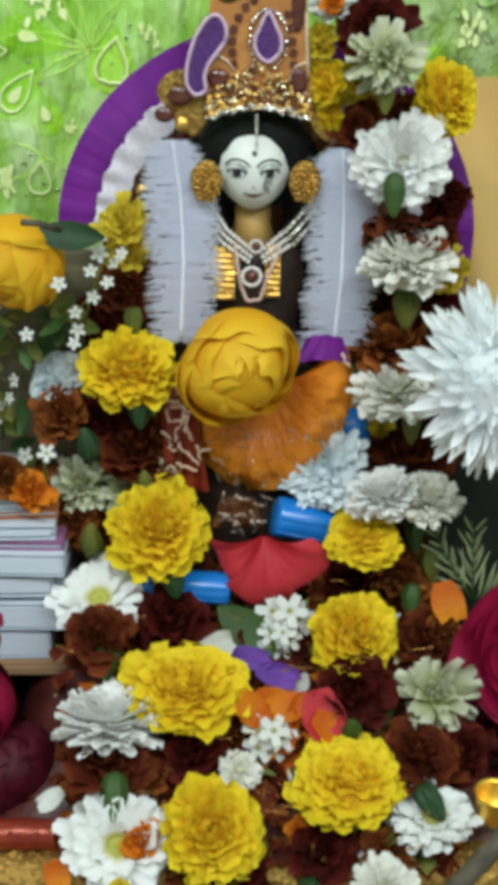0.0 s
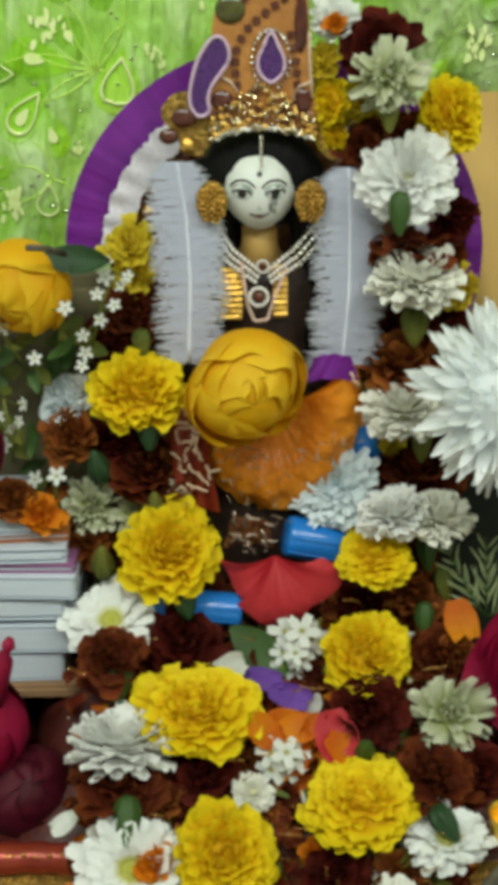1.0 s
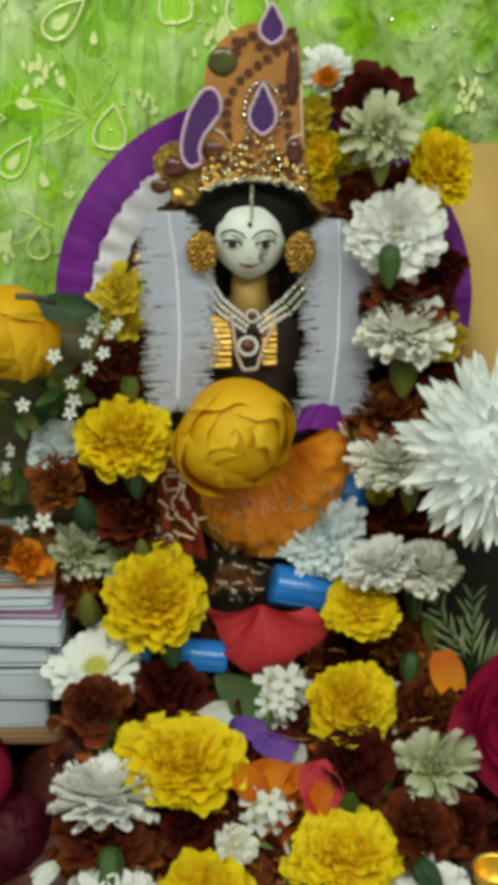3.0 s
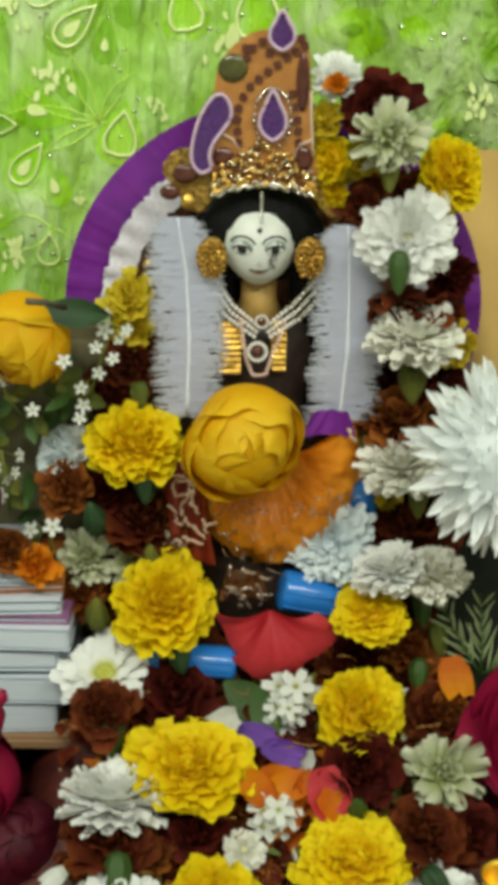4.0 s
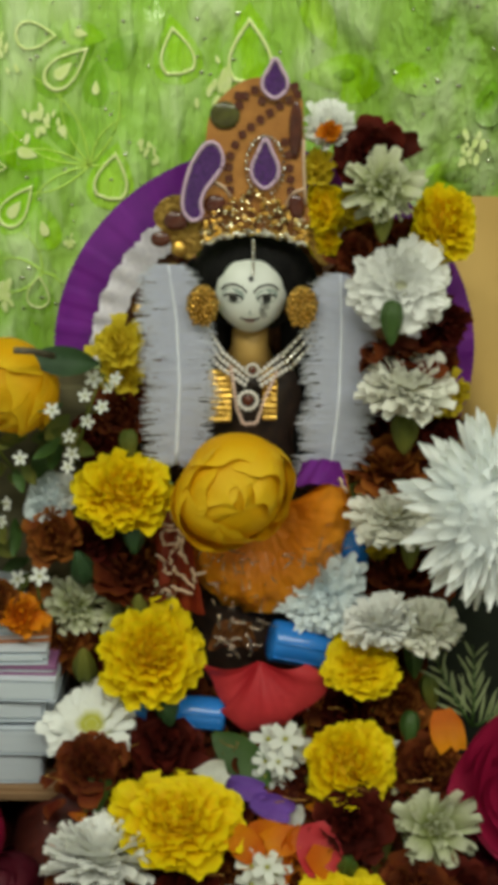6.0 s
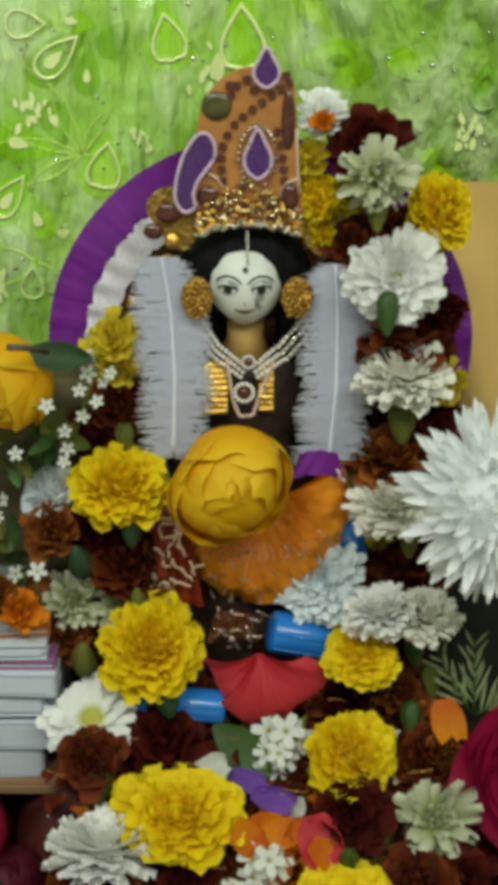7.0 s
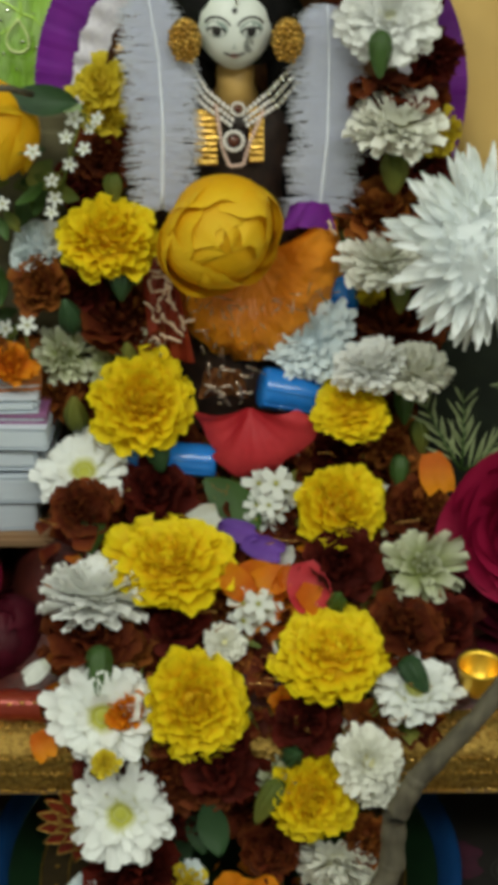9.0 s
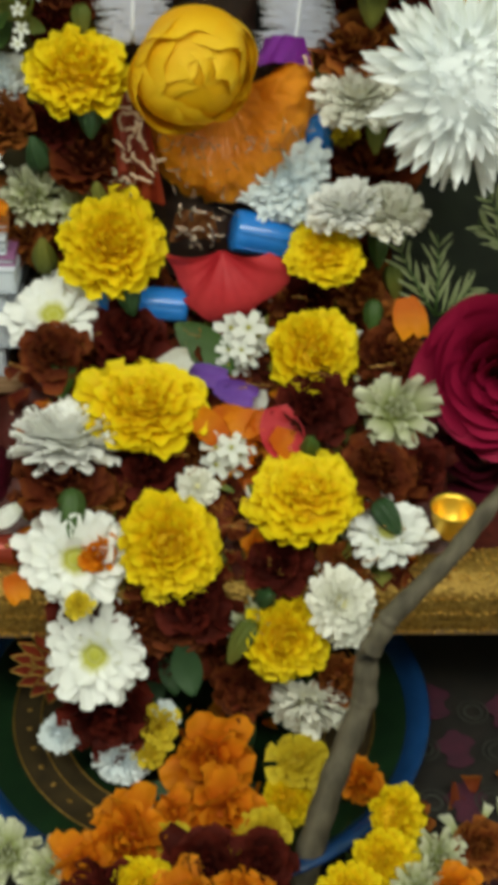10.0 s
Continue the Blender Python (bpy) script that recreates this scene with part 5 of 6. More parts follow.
tagged(new("book_block", box_mesh("book_block", (-0.25, -0.058, TOP_Z), (-0.12, 0.03, (-0.0828, -0.0600, -0.0124)[2]), RED_CLOTH, 0.004)), "dark red cloth covered block under the book board", "block")

# plain block added to hide the green cloth between sprigs and leaves
tagged(new("olive_block", box_mesh("olive_block", (-0.32, 0.004, TOP_Z), (-0.055, 0.024, 0.192), OLIVE_BACKING, 0.006)), "brown olive backing block added behind the sprigs", "cloth")


def foliage(label, at, n, spread, seed, size):
    ob = thing("foliage", label, "leaves", at)
    rng = np.random.default_rng(seed)
    for k in range(n):
        p = (rng.normal(0, spread), rng.normal(0, 0.004), rng.normal(0, spread))
        leaf(ob, p, size * rng.uniform(0.6, 1.2), (rng.normal(0, 1), -0.3, rng.normal(-0.3, 1)), (rng.normal(0, 0.4), -0.9, 0.4), "olive" if k % 3 else "leaf", 0.9)


foliage("small green leaves among the white sprigs", (-0.1116, -0.0200, 0.1614), 10, 0.012, 3, 0.009)
foliage("small green leaves under the yellow rose", (-0.0816, -0.0120, 0.1675), 9, 0.009, 4, 0.009)
foliage("green leaves beside the books", (-0.1004, -0.0280, 0.0778), 8, 0.008, 5, 0.009)
foliage("green leaves at the side of the sprigs", (-0.1219, -0.0200, 0.1277), 12, 0.012, 6, 0.009)

# roses of the sides
bud_rose("yellow rose drooping beside the feathers", (-0.1038, -0.0300, 0.1987), 0.0231, (-0.5, -0.8, -0.35), ROSE_YELLOW, 5, 1.1, 4, 0.3, [(-0.0961, -0.0620, 0.2272), (-0.0884, -0.0580, 0.2255), (-0.0813, -0.0450, 0.2192)])
bud_rose("crimson rose with a pointed bud at the side of the books", (-0.1424, -0.1000, -0.0067), 0.0356, (0.3, -0.8, 0.5), ROSE_RED, 6, 1.0, 4)
loose_bud = thing("rose_bud", "pointed crimson bud above the rose", "rose", (-0.1171, -0.1000, 0.0327))
part("bud", Sheet().tube([(-0.012, 0, -0.02), (-0.004, 0, -0.004), (0.002, -0.001, 0.004), (0.005, -0.002, 0.012), (0.006, -0.002, 0.016)], [0.013, 0.009, 0.005, 0.0035, 0.002], 12).data("bud", ROSE_RED), loose_bud)
bud_rose("dark crimson rose below the books", (-0.1099, -0.1050, -0.0367), 0.0268, (0.3, -0.7, 0.6), ROSE_DARK, 7, 1.0, 3)
bud_rose("crimson rose among white sprigs", (-0.1388, -0.0600, 0.1268), 0.0225, (0.3, -0.9, 0.2), ROSE_RED, 8, 1.3, 4)
bud_rose("crimson rose near the green cloth", (-0.1433, -0.0400, 0.1987), 0.0161, (0.3, -0.9, 0.2), ROSE_RED, 9, 1.3, 3)
rose("large open crimson rose beside the fern", (0.1471, -0.1000, 0.0252), 0.0405, (-0.3, -0.85, 0.42), ROSE_RED, 24, 10, 0.5, 0.5)
rose("dark crimson petals below the large rose", (0.1442, -0.0950, -0.0248), 0.0268, (-0.3, -0.6, 0.7), ROSE_DARK, 12, 11, 0.5)


CHRYS = petal_mat("white_long_petal", (0.92, 0.96, 0.98), (0.94, 0.97, 0.985), 0.03, trans=0.28, grain=0.04)


def big_chrysanthemum():
    at = (0.1214, -0.0780, 0.1595)
    ob = thing("white_chrysanthemum", "large white chrysanthemum with long narrow petals", "flower", at)
    rng = np.random.default_rng(9)
    shapes = []
    for k in range(5):
        p = petal(1.0, 0.1 + 0.008 * k, 0.05 + 0.1 * k, 0.3, 10, 4, "lance", 0.0)
        shapes.append(Sheet().grid(p).data("petal", CHRYS))
    R = 0.042
    face = facing((0, 0, 0), (0.3, -0.85, 0.4))
    part("heart", Sheet().ball((0, 0, 0), R * 0.62, R * 0.62, R * 0.6, 24, 16).data("heart", CHRYS), ob, face)
    n = 270
    for i in range(n):
        fr = (i + 0.5) / n
        phi = 0.1 + 1.8 * fr ** 0.62 + rng.normal(0, 0.07)
        az = i * 2.39996 + rng.normal(0, 0.12)
        L = R * (0.66 + 0.42 * fr ** 0.8) * rng.uniform(0.9, 1.14)
        m = face @ Matrix.Rotation(az, 4, "Z") @ Matrix.Rotation(phi - math.pi / 2, 4, "Y") @ Matrix.Translation((R * 0.04, 0, 0)) @ Matrix.Rotation(rng.normal(0, 0.25), 4, "X") @ Matrix.Diagonal((L, L * 1.15, L, 1))
        part("petal", shapes[i % 5], ob, m)


big_chrysanthemum()

# ---- sprigs of small white flowers ----


def star_flower(name="small_flower"):
    s = Sheet()
    for k in range(5):
        p = petal(1.0, 0.62, 0.25, 0.15, 4, 3, "round")
        s.grid(turned(p, Matrix.Rotation(k * 1.2566, 4, "Z") @ Matrix.Translation((0.1, 0, 0))), slot=0)
    s.ball((0, 0, 0.05), 0.16, None, 0.1, 8, 5, 1)
    return s.data(name, [WHITE_PLAIN, DISC])


WHITE_PLAIN = petal_mat("white_small_petal", (0.6, 0.62, 0.5), (0.8, 0.82, 0.78), 0.1, where=(0.0, 0.3))
STAR = star_flower()


def sprig_of(label, stem, blooms, seed=0):
    """stem: places from foot to tip; blooms: (place, radius)."""
    o = Vector(stem[0])
    ob = thing("white_sprig", label, "flower sprig", o)
    s = Sheet().tube([Vector(p) - o for p in stem], 0.0008, 6)
    part("stem", s.data("stem", OLIVE), ob)
    rng = np.random.default_rng(seed)
    for at, r in blooms:
        p = Vector(at) - o
        part("small_flower", STAR, ob, facing(p, (rng.normal(0, 0.4), -0.9, 0.4 + rng.normal(0, 0.4)), r * 0.82, rng.uniform(0, 6)))
        near = min((Vector(q) - o for q in stem), key=lambda v: (v - p).length)
        t = Sheet().tube([near, (near + p) / 2 + Vector((0, 0.002, -0.002)), p], 0.0004, 5)
        part("stalk", t.data("stalk", OLIVE), ob)


sprig_of("sprig of small white star flowers beside the books", [(-0.0929, -0.0300, 0.0774), (-0.0946, -0.0350, 0.0912), (-0.0954, -0.0360, 0.1012)], [((-0.0931, -0.0400, 0.1042), 0.0056), ((-0.1041, -0.0380, 0.1015), 0.0053)], 1)
sprig_of("sprig of small white buds by the feather", [(-0.0758, -0.0300, 0.1598), (-0.0678, -0.0330, 0.1873), (-0.0604, -0.0340, 0.2075)], [((-0.0643, -0.0360, 0.2054), 0.0048), ((-0.0569, -0.0360, 0.2012), 0.0043), ((-0.0685, -0.0360, 0.1969), 0.0040), ((-0.0607, -0.0360, 0.1913), 0.0040), ((-0.0676, -0.0360, 0.1841), 0.0040), ((-0.0765, -0.0360, 0.1762), 0.0038), ((-0.0757, -0.0360, 0.1675), 0.0043), ((-0.0778, -0.0360, 0.1607), 0.0038), ((-0.0537, -0.0360, 0.2055), 0.0037)], 2)
sprig_of("sprig of small white flowers at the side", [(-0.1148, -0.0350, 0.1099), (-0.1145, -0.0360, 0.1228), (-0.1170, -0.0360, 0.1440)], [((-0.1138, -0.0380, 0.1298), 0.0047), ((-0.1180, -0.0380, 0.1206), 0.0047), ((-0.1071, -0.0380, 0.1420), 0.0041), ((-0.1104, -0.0380, 0.1329), 0.0036), ((-0.1198, -0.0380, 0.1358), 0.0041), ((-0.1266, -0.0380, 0.1596), 0.0046), ((-0.1300, -0.0380, 0.1713), 0.0046)], 3)
sprig_of("leafy sprig of white flowers below the yellow rose", [(-0.1048, -0.0300, 0.1565), (-0.1119, -0.0330, 0.1695), (-0.1189, -0.0340, 0.1872)], [((-0.1172, -0.0360, 0.1879), 0.0046), ((-0.1135, -0.0360, 0.1808), 0.0046), ((-0.1219, -0.0360, 0.1764), 0.0046), ((-0.1003, -0.0360, 0.1649), 0.0041), ((-0.0822, -0.0500, 0.1947), 0.0042), ((-0.1304, -0.0360, 0.1907), 0.0046), ((-0.1308, -0.0360, 0.2048), 0.0045)], 4)


def fern(label, foot, ways, seed):
    o = Vector(foot)
    ob = thing("fern_sprig", label, "fern", o)
    for tip in ways:
        d = Vector(tip) - o
        n = 7
        rng = np.random.default_rng(seed)
        s = Sheet().tube([d * (k / 6) + Vector((0, -0.006 * math.sin(k / 6 * 3.1), 0)) for k in range(7)], [0.0008 - 0.0001 * k for k in range(7)], 5)
        part("stem", s.data("stem", LEAF), ob)
        u = d.normalized()
        side = u.cross(Vector((0, -1, 0.2))).normalized()
        s = Sheet()
        for k in range(n):
            t = 0.18 + 0.8 * k / n
            for sd in (-1, 1):
                L = 0.017 * (1.15 - 0.6 * t) * rng.uniform(0.6, 1.25)
                w = (u * 0.9 + side * sd * rng.uniform(0.25, 0.75) + Vector((0, rng.normal(0, 0.25), 0))).normalized()
                p = petal(L, 0.0016, 0.3, 0.1, 5, 2, "leaf")
                y = Vector((0, -1, 0.3)).cross(w).normalized()
                z = w.cross(y)
                m = Matrix((w, y, z)).transposed().to_4x4()
                s.grid(turned(p, Matrix.Translation(d * t + Vector((0, -0.006 * math.sin(t * 3.1), 0))) @ m))
        part("frond", s.data("frond", FERN), ob)


FERN = petal_mat("fern_green", (0.26, 0.32, 0.14), (0.4, 0.46, 0.25), 0.3, rough=0.5, trans=0.2)
fern("feathery green fern sprig by the crimson rose", (0.1228, -0.0500, 0.0271), [(0.1025, -0.0300, 0.0596), (0.1236, -0.0300, 0.0628), (0.1415, -0.0400, 0.0410)], 1)
fern("feathery green fern sprig beside the chrysanthemum", (0.1640, -0.0500, 0.0623), [(0.1429, -0.0400, 0.0907), (0.1405, -0.0400, 0.0756)], 2)
fern("pale fern tip lying on the flowers", (0.1219, -0.1000, -0.0198), [(0.0834, -0.1000, -0.0043), (0.0872, -0.1000, -0.0232)], 3)
# block added to darken the gap behind the fern
tagged(new("dark_backing", box_mesh("dark_backing", (0.098, 0.0, TOP_Z), (0.3, 0.03, 0.135), GAP_GREEN, 0.004)), "near-black green block added for the dark gap behind the fern", "cloth")

# ---- garlands ----


def string(owner, pts):
    s = Sheet().tube(pts, 0.0009, 6)
    part("string", s.data("string", OLIVE), owner)


RG = thing("flower_garland", "hanging garland of maroon, white and yellow flowers beside the idol", "garland", group="garlands")
string(RG, [(0.0454, -0.0050, 0.3193), (0.0651, -0.0050, 0.2856), (0.0813, -0.0100, 0.2209), (0.0848, -0.0120, 0.1509), (0.0892, -0.0150, 0.0891), (0.0775, -0.0300, 0.0308)])
flower(RG, "chrysanthemum", (0.0435, -0.0020, 0.3176), 0.0124, (-0.2, -0.6, 0.8))
flower(RG, "orange_marigold", (0.0430, -0.0120, 0.3165), 0.0052, (0, -0.9, 0.3))
flower(RG, "pale_marigold", (0.0402, -0.0060, 0.2987), 0.0099, (-0.7, -0.6, 0.2))
flower(RG, "marigold", (0.0420, -0.0080, 0.2806), 0.0113, (-0.7, -0.6, 0.2))
flower(RG, "marigold", (0.0432, -0.0060, 0.2654), 0.0094, (-0.7, -0.6, -0.2))
flower(RG, "dark_marigold", (0.0619, -0.0080, 0.3045), 0.0183, (0.1, -0.8, 0.4))
flower(RG, "pale_green_flower", (0.0680, -0.0160, 0.2873), 0.0150, (0, -0.3, -1))
flower(RG, "pale_green_flower", (0.0668, -0.0270, 0.2950), 0.0172, (0, -0.75, 0.4))
bud(RG, (0.0672, -0.0300, 0.2798), 0.0096, (0, -0.3, -1), kind="olive")
flower(RG, "marigold", (0.0979, -0.0080, 0.2736), 0.0180, (0.5, -0.8, 0.3))
flower(RG, "maroon_marigold", (0.0566, -0.0100, 0.2583), 0.0107, (-0.3, -0.8, 0.3))
flower(RG, "maroon_marigold", (0.0794, -0.0060, 0.2644), 0.0121, (0, -0.8, 0.5))
flower(RG, "chrysanthemum", (0.0770, -0.0240, 0.2477), 0.0231, (0, -0.88, 0.35))
bud(RG, (0.0723, -0.0420, 0.2359), 0.0104, (0, -0.2, -1))
flower(RG, "maroon_marigold", (0.0798, -0.0150, 0.2139), 0.0218, (0, -0.25, -1))
flower(RG, "dark_marigold", (0.0999, -0.0080, 0.2248), 0.0144, (0.5, -0.7, -0.2))
flower(RG, "cream_chrysanthemum", (0.0826, -0.0280, 0.2004), 0.0226, (0.1, -0.3, 0.93))
flower(RG, "pale_marigold", (0.1052, -0.0100, 0.1899), 0.0125, (0.6, -0.7, -0.3))
bud(RG, (0.0828, -0.0300, 0.1774), 0.0102, (0, -0.2, -1), kind="olive", wide=1.3)
flower(RG, "rust_marigold", (0.0772, -0.0160, 0.1525), 0.0218, (0, -0.2, 1))
flower(RG, "dark_marigold", (0.1033, -0.0080, 0.1586), 0.0128, (0.4, -0.7, 0.3))
flower(RG, "cream_chrysanthemum", (0.0790, -0.0330, 0.1345), 0.0203, (0, -0.3, 0.95))
flower(RG, "pale_marigold", (0.0725, -0.0120, 0.1101), 0.0101, (-0.3, -0.7, -0.4))
bud(RG, (0.0889, -0.0300, 0.1157), 0.0099, (0, -0.2, -1), kind="olive")
flower(RG, "maroon_marigold", (0.0870, -0.0160, 0.0913), 0.0262, (0, -0.2, 1))
flower(RG, "chrysanthemum", (0.0739, -0.0540, 0.0875), 0.0178, (-0.2, -0.15, 0.95))
flower(RG, "cream_chrysanthemum", (0.0954, -0.0540, 0.0855), 0.0174, (0.2, -0.15, 0.95))
bud(RG, (0.0936, -0.0350, 0.0574), 0.0108, (0.05, -0.3, -1))
flower(RG, "marigold", (0.0650, -0.0560, 0.0660), 0.0195, (-0.2, -0.4, 0.8))
flower(RG, "dark_marigold", (0.0620, -0.0400, 0.0294), 0.0153, (0, -0.7, 0.5))
flower(RG, "rust_marigold", (0.0867, -0.0380, 0.0341), 0.0167, (0.1, -0.7, 0.5))
flower(RG, "maroon_marigold", (0.0824, -0.0450, 0.0199), 0.0160, (0.1, -0.7, 0.5))
bud(RG, (0.0902, -0.0600, 0.0313), 0.0099, (0, -0.4, -1))
bud(RG, (0.1021, -0.0400, 0.0405), 0.0101, (0.2, -0.2, -1), kind="olive")

flower(RG, "maroon_marigold", (0.0959, 0.0000, 0.2035), 0.0133, (0.2, -0.8, 0.2))
flower(RG, "dark_marigold", (0.0707, 0.0000, 0.1729), 0.0128, (-0.2, -0.8, 0.2))
flower(RG, "dark_marigold", (0.0999, 0.0020, 0.1654), 0.0157, (0.2, -0.8, 0.2))
flower(RG, "maroon_marigold", (0.0866, -0.0040, 0.1599), 0.0157, (0, -0.8, 0.3))
flower(RG, "rust_marigold", (0.1014, 0.0000, 0.1367), 0.0159, (0, -0.8, 0.3))
flower(RG, "dark_marigold", (0.0959, 0.0000, 0.1046), 0.0162, (0, -0.8, 0.3))
flower(RG, "dark_marigold", (0.0739, -0.0020, 0.0988), 0.0133, (0, -0.8, 0.3))
flower(RG, "maroon_marigold", (0.0543, 0.0040, 0.2394), 0.0110, (0, -0.8, 0.3))
flower(RG, "dark_marigold", (0.0889, 0.0000, 0.2520), 0.0136, (0, -0.8, 0.3))
flower(RG, "pale_marigold", (0.0551, 0.0000, 0.2791), 0.0114, (0, -0.8, 0.3))
flower(RG, "rust_marigold", (0.0639, 0.0000, 0.2628), 0.0122, (0, -0.8, 0.3))
flower(RG, "maroon_marigold", (0.0839, -0.0180, 0.0441), 0.0163, (0, -0.8, 0.3))

LG = thing("flower_garland", "garland of yellow marigolds, maroon and white flowers at the idol's side", "garland", group="garlands")
string(LG, [(-0.0557, -0.0080, 0.2134), (-0.0550, -0.0100, 0.1730), (-0.0687, -0.0150, 0.1197), (-0.0782, -0.0250, 0.0600), (-0.0686, -0.0500, 0.0080)])
flower(LG, "pale_marigold", (-0.0541, -0.0100, 0.2140), 0.0130, (-0.2, -0.8, 0.5))
flower(LG, "pale_marigold", (-0.0531, -0.0100, 0.1990), 0.0118, (-0.2, -0.8, -0.2))
flower(LG, "maroon_marigold", (-0.0535, -0.0100, 0.1790), 0.0154, (-0.2, -0.8, 0.2))
flower(LG, "dark_marigold", (-0.0667, -0.0080, 0.1637), 0.0134, (-0.4, -0.8, 0.1))
bud(LG, (-0.0497, -0.0200, 0.1664), 0.0076, (0.1, -0.2, -1), kind="olive", wide=1.3)
leaf(LG, (-0.0778, -0.0360, 0.2136), 0.0172, (1, 0, -0.1), kind="dark", wide=0.8)
flower(LG, "blue_white_flower", (-0.0912, -0.0140, 0.1331), 0.0143, (-0.6, -0.6, 0.4))
flower(LG, "chrysanthemum", (-0.0825, -0.0140, 0.1378), 0.0100, (-0.2, -0.6, 0.7))
flower(LG, "marigold", (-0.0522, -0.0300, 0.1444), 0.0239, (0, -0.5, 0.8))
bud(LG, (-0.0463, -0.0400, 0.1259), 0.0083, (0, -0.3, -1), kind="dark", wide=1.4)
flower(LG, "rust_marigold", (-0.0875, -0.0260, 0.1190), 0.0141, (-0.2, -0.85, 0.4))
flower(LG, "dark_marigold", (-0.0670, -0.0200, 0.1141), 0.0129, (0, -0.8, 0.4))
bud(LG, (-0.0727, -0.0360, 0.1077), 0.0105, (-0.2, -0.3, 1), kind="dark", wide=1.2)
flower(LG, "maroon_marigold", (-0.0499, -0.0240, 0.0972), 0.0215, (0.2, -0.3, 0.9))
flower(LG, "rust_marigold", (-0.0313, -0.0200, 0.1066), 0.0115, (0.3, -0.75, 0.4))
flower(LG, "pale_green_flower", (-0.0776, -0.0300, 0.0817), 0.0158, (0, -0.75, 0.6))
flower(LG, "pale_green_flower", (-0.0570, -0.0300, 0.0793), 0.0108, (0, -0.75, 0.6))
flower(LG, "pale_green_flower", (-0.0367, -0.0320, 0.0870), 0.0093, (0, -0.75, 0.6))
bud(LG, (-0.0447, -0.0400, 0.0864), 0.0106, (0, -0.3, 1), kind="olive")
flower(LG, "rust_marigold", (-0.0829, -0.0340, 0.0633), 0.0158, (-0.1, -0.75, 0.5))
flower(LG, "maroon_marigold", (-0.0647, -0.0300, 0.0563), 0.0160, (-0.1, -0.75, 0.5))
bud(LG, (-0.0713, -0.0500, 0.0612), 0.0113, (0, -0.3, 1), kind="olive", wide=1.1)
flower(LG, "marigold", (-0.0379, -0.0500, 0.0660), 0.0270, (0.1, -0.6, 0.75))
bud(LG, (-0.0298, -0.0650, 0.0464), 0.0098, (0.2, -0.4, -1), kind="dark", wide=1.4)
flower(LG, "maroon_marigold", (-0.0207, -0.0450, 0.0424), 0.0115, (0.1, -0.75, 0.5))

FG = thing("flower_garland", "thick garland of marigolds and chrysanthemums over the table edge", "garland", group="garlands")
string(FG, [(-0.0537, -0.0624, 0.0196), (-0.0356, -0.0936, -0.0000), (-0.0369, -0.1304, -0.0233), (-0.0356, -0.1652, -0.0452), (-0.0355, -0.1800, -0.0662)])
string(FG, [(0.0722, -0.0465, 0.0296), (0.0705, -0.0810, 0.0079), (0.0687, -0.1186, -0.0158), (0.0564, -0.1540, -0.0382), (0.0455, -0.1800, -0.0736)])
flower(FG, "open_chrysanthemum", (-0.0671, -0.0640, 0.0345), 0.0230, (0, -0.5, 0.8))
flower(FG, "maroon_marigold", (-0.0650, -0.0860, 0.0270), 0.0165, (-0.1, -0.6, 0.75))
flower(FG, "dark_marigold", (-0.0319, -0.0680, 0.0248), 0.0211, (0.1, -0.6, 0.75))
flower(FG, "maroon_marigold", (-0.0490, -0.0708, 0.0166), 0.0169, (0, -0.6, 0.75))
bud(FG, (-0.0624, -0.0920, 0.0173), 0.0110, (0, -0.6, -0.8), wide=1.3)
flower(FG, "marigold", (-0.0236, -0.1063, 0.0096), 0.0312, (0, -0.2, 1))
flower(FG, "chrysanthemum", (-0.0576, -0.1198, -0.0005), 0.0266, (0, 0.28, 1))
flower(FG, "maroon_marigold", (-0.0592, -0.1320, -0.0152), 0.0220, (0, -0.2, 1))
flower(FG, "rust_marigold", (-0.0409, -0.1299, -0.0203), 0.0121, (0, -0.65, 0.7))
flower(FG, "dark_marigold", (-0.0186, -0.1261, -0.0139), 0.0161, (0, -0.65, 0.7))
flower(FG, "rust_marigold", (0.0020, -0.1171, -0.0134), 0.0150, (0, -0.65, 0.7))
bud(FG, (-0.0546, -0.1547, -0.0169), 0.0123, (0, -0.7, -0.9), wide=1.05)
flower(FG, "open_chrysanthemum", (-0.0527, -0.1662, -0.0333), 0.0246, (0, -0.8, 0.6), 1.0)
flower(FG, "orange_marigold", (-0.0420, -0.1686, -0.0292), 0.0096, (0, -0.7, 0.7))
flower(FG, "chrysanthemum", (-0.0418, -0.1543, -0.0256), 0.0078, (0, -0.7, 0.7))
flower(FG, "marigold", (-0.0100, -0.1645, -0.0275), 0.0245, (0.15, -0.75, 0.6))
flower(FG, "cream_chrysanthemum", (0.0030, -0.1344, -0.0169), 0.0100, (0, -0.6, 0.7))
flower(FG, "dark_marigold", (0.0023, -0.1760, -0.0527), 0.0182, (0, -0.85, 0.4))
flower(FG, "maroon_marigold", (-0.0228, -0.1720, -0.0633), 0.0158, (0, -0.85, 0.4))
flower(FG, "dark_marigold", (-0.0514, -0.1720, -0.0579), 0.0157, (0, -0.85, 0.4))
flower(FG, "pale_marigold", (-0.0510, -0.1860, -0.0437), 0.0063, (0, -0.6, 0.7))
flower(FG, "open_chrysanthemum", (-0.0446, -0.1860, -0.0744), 0.0246, (0, -0.85, 0.5))
leaf(FG, (-0.0101, -0.1760, -0.0956), 0.0107, (0.3, -0.3, -1), kind="dark", wide=1.0)
leaf(FG, (-0.0186, -0.1740, -0.1126), 0.0109, (-0.3, -0.3, -1), kind="dark", wide=1.0)
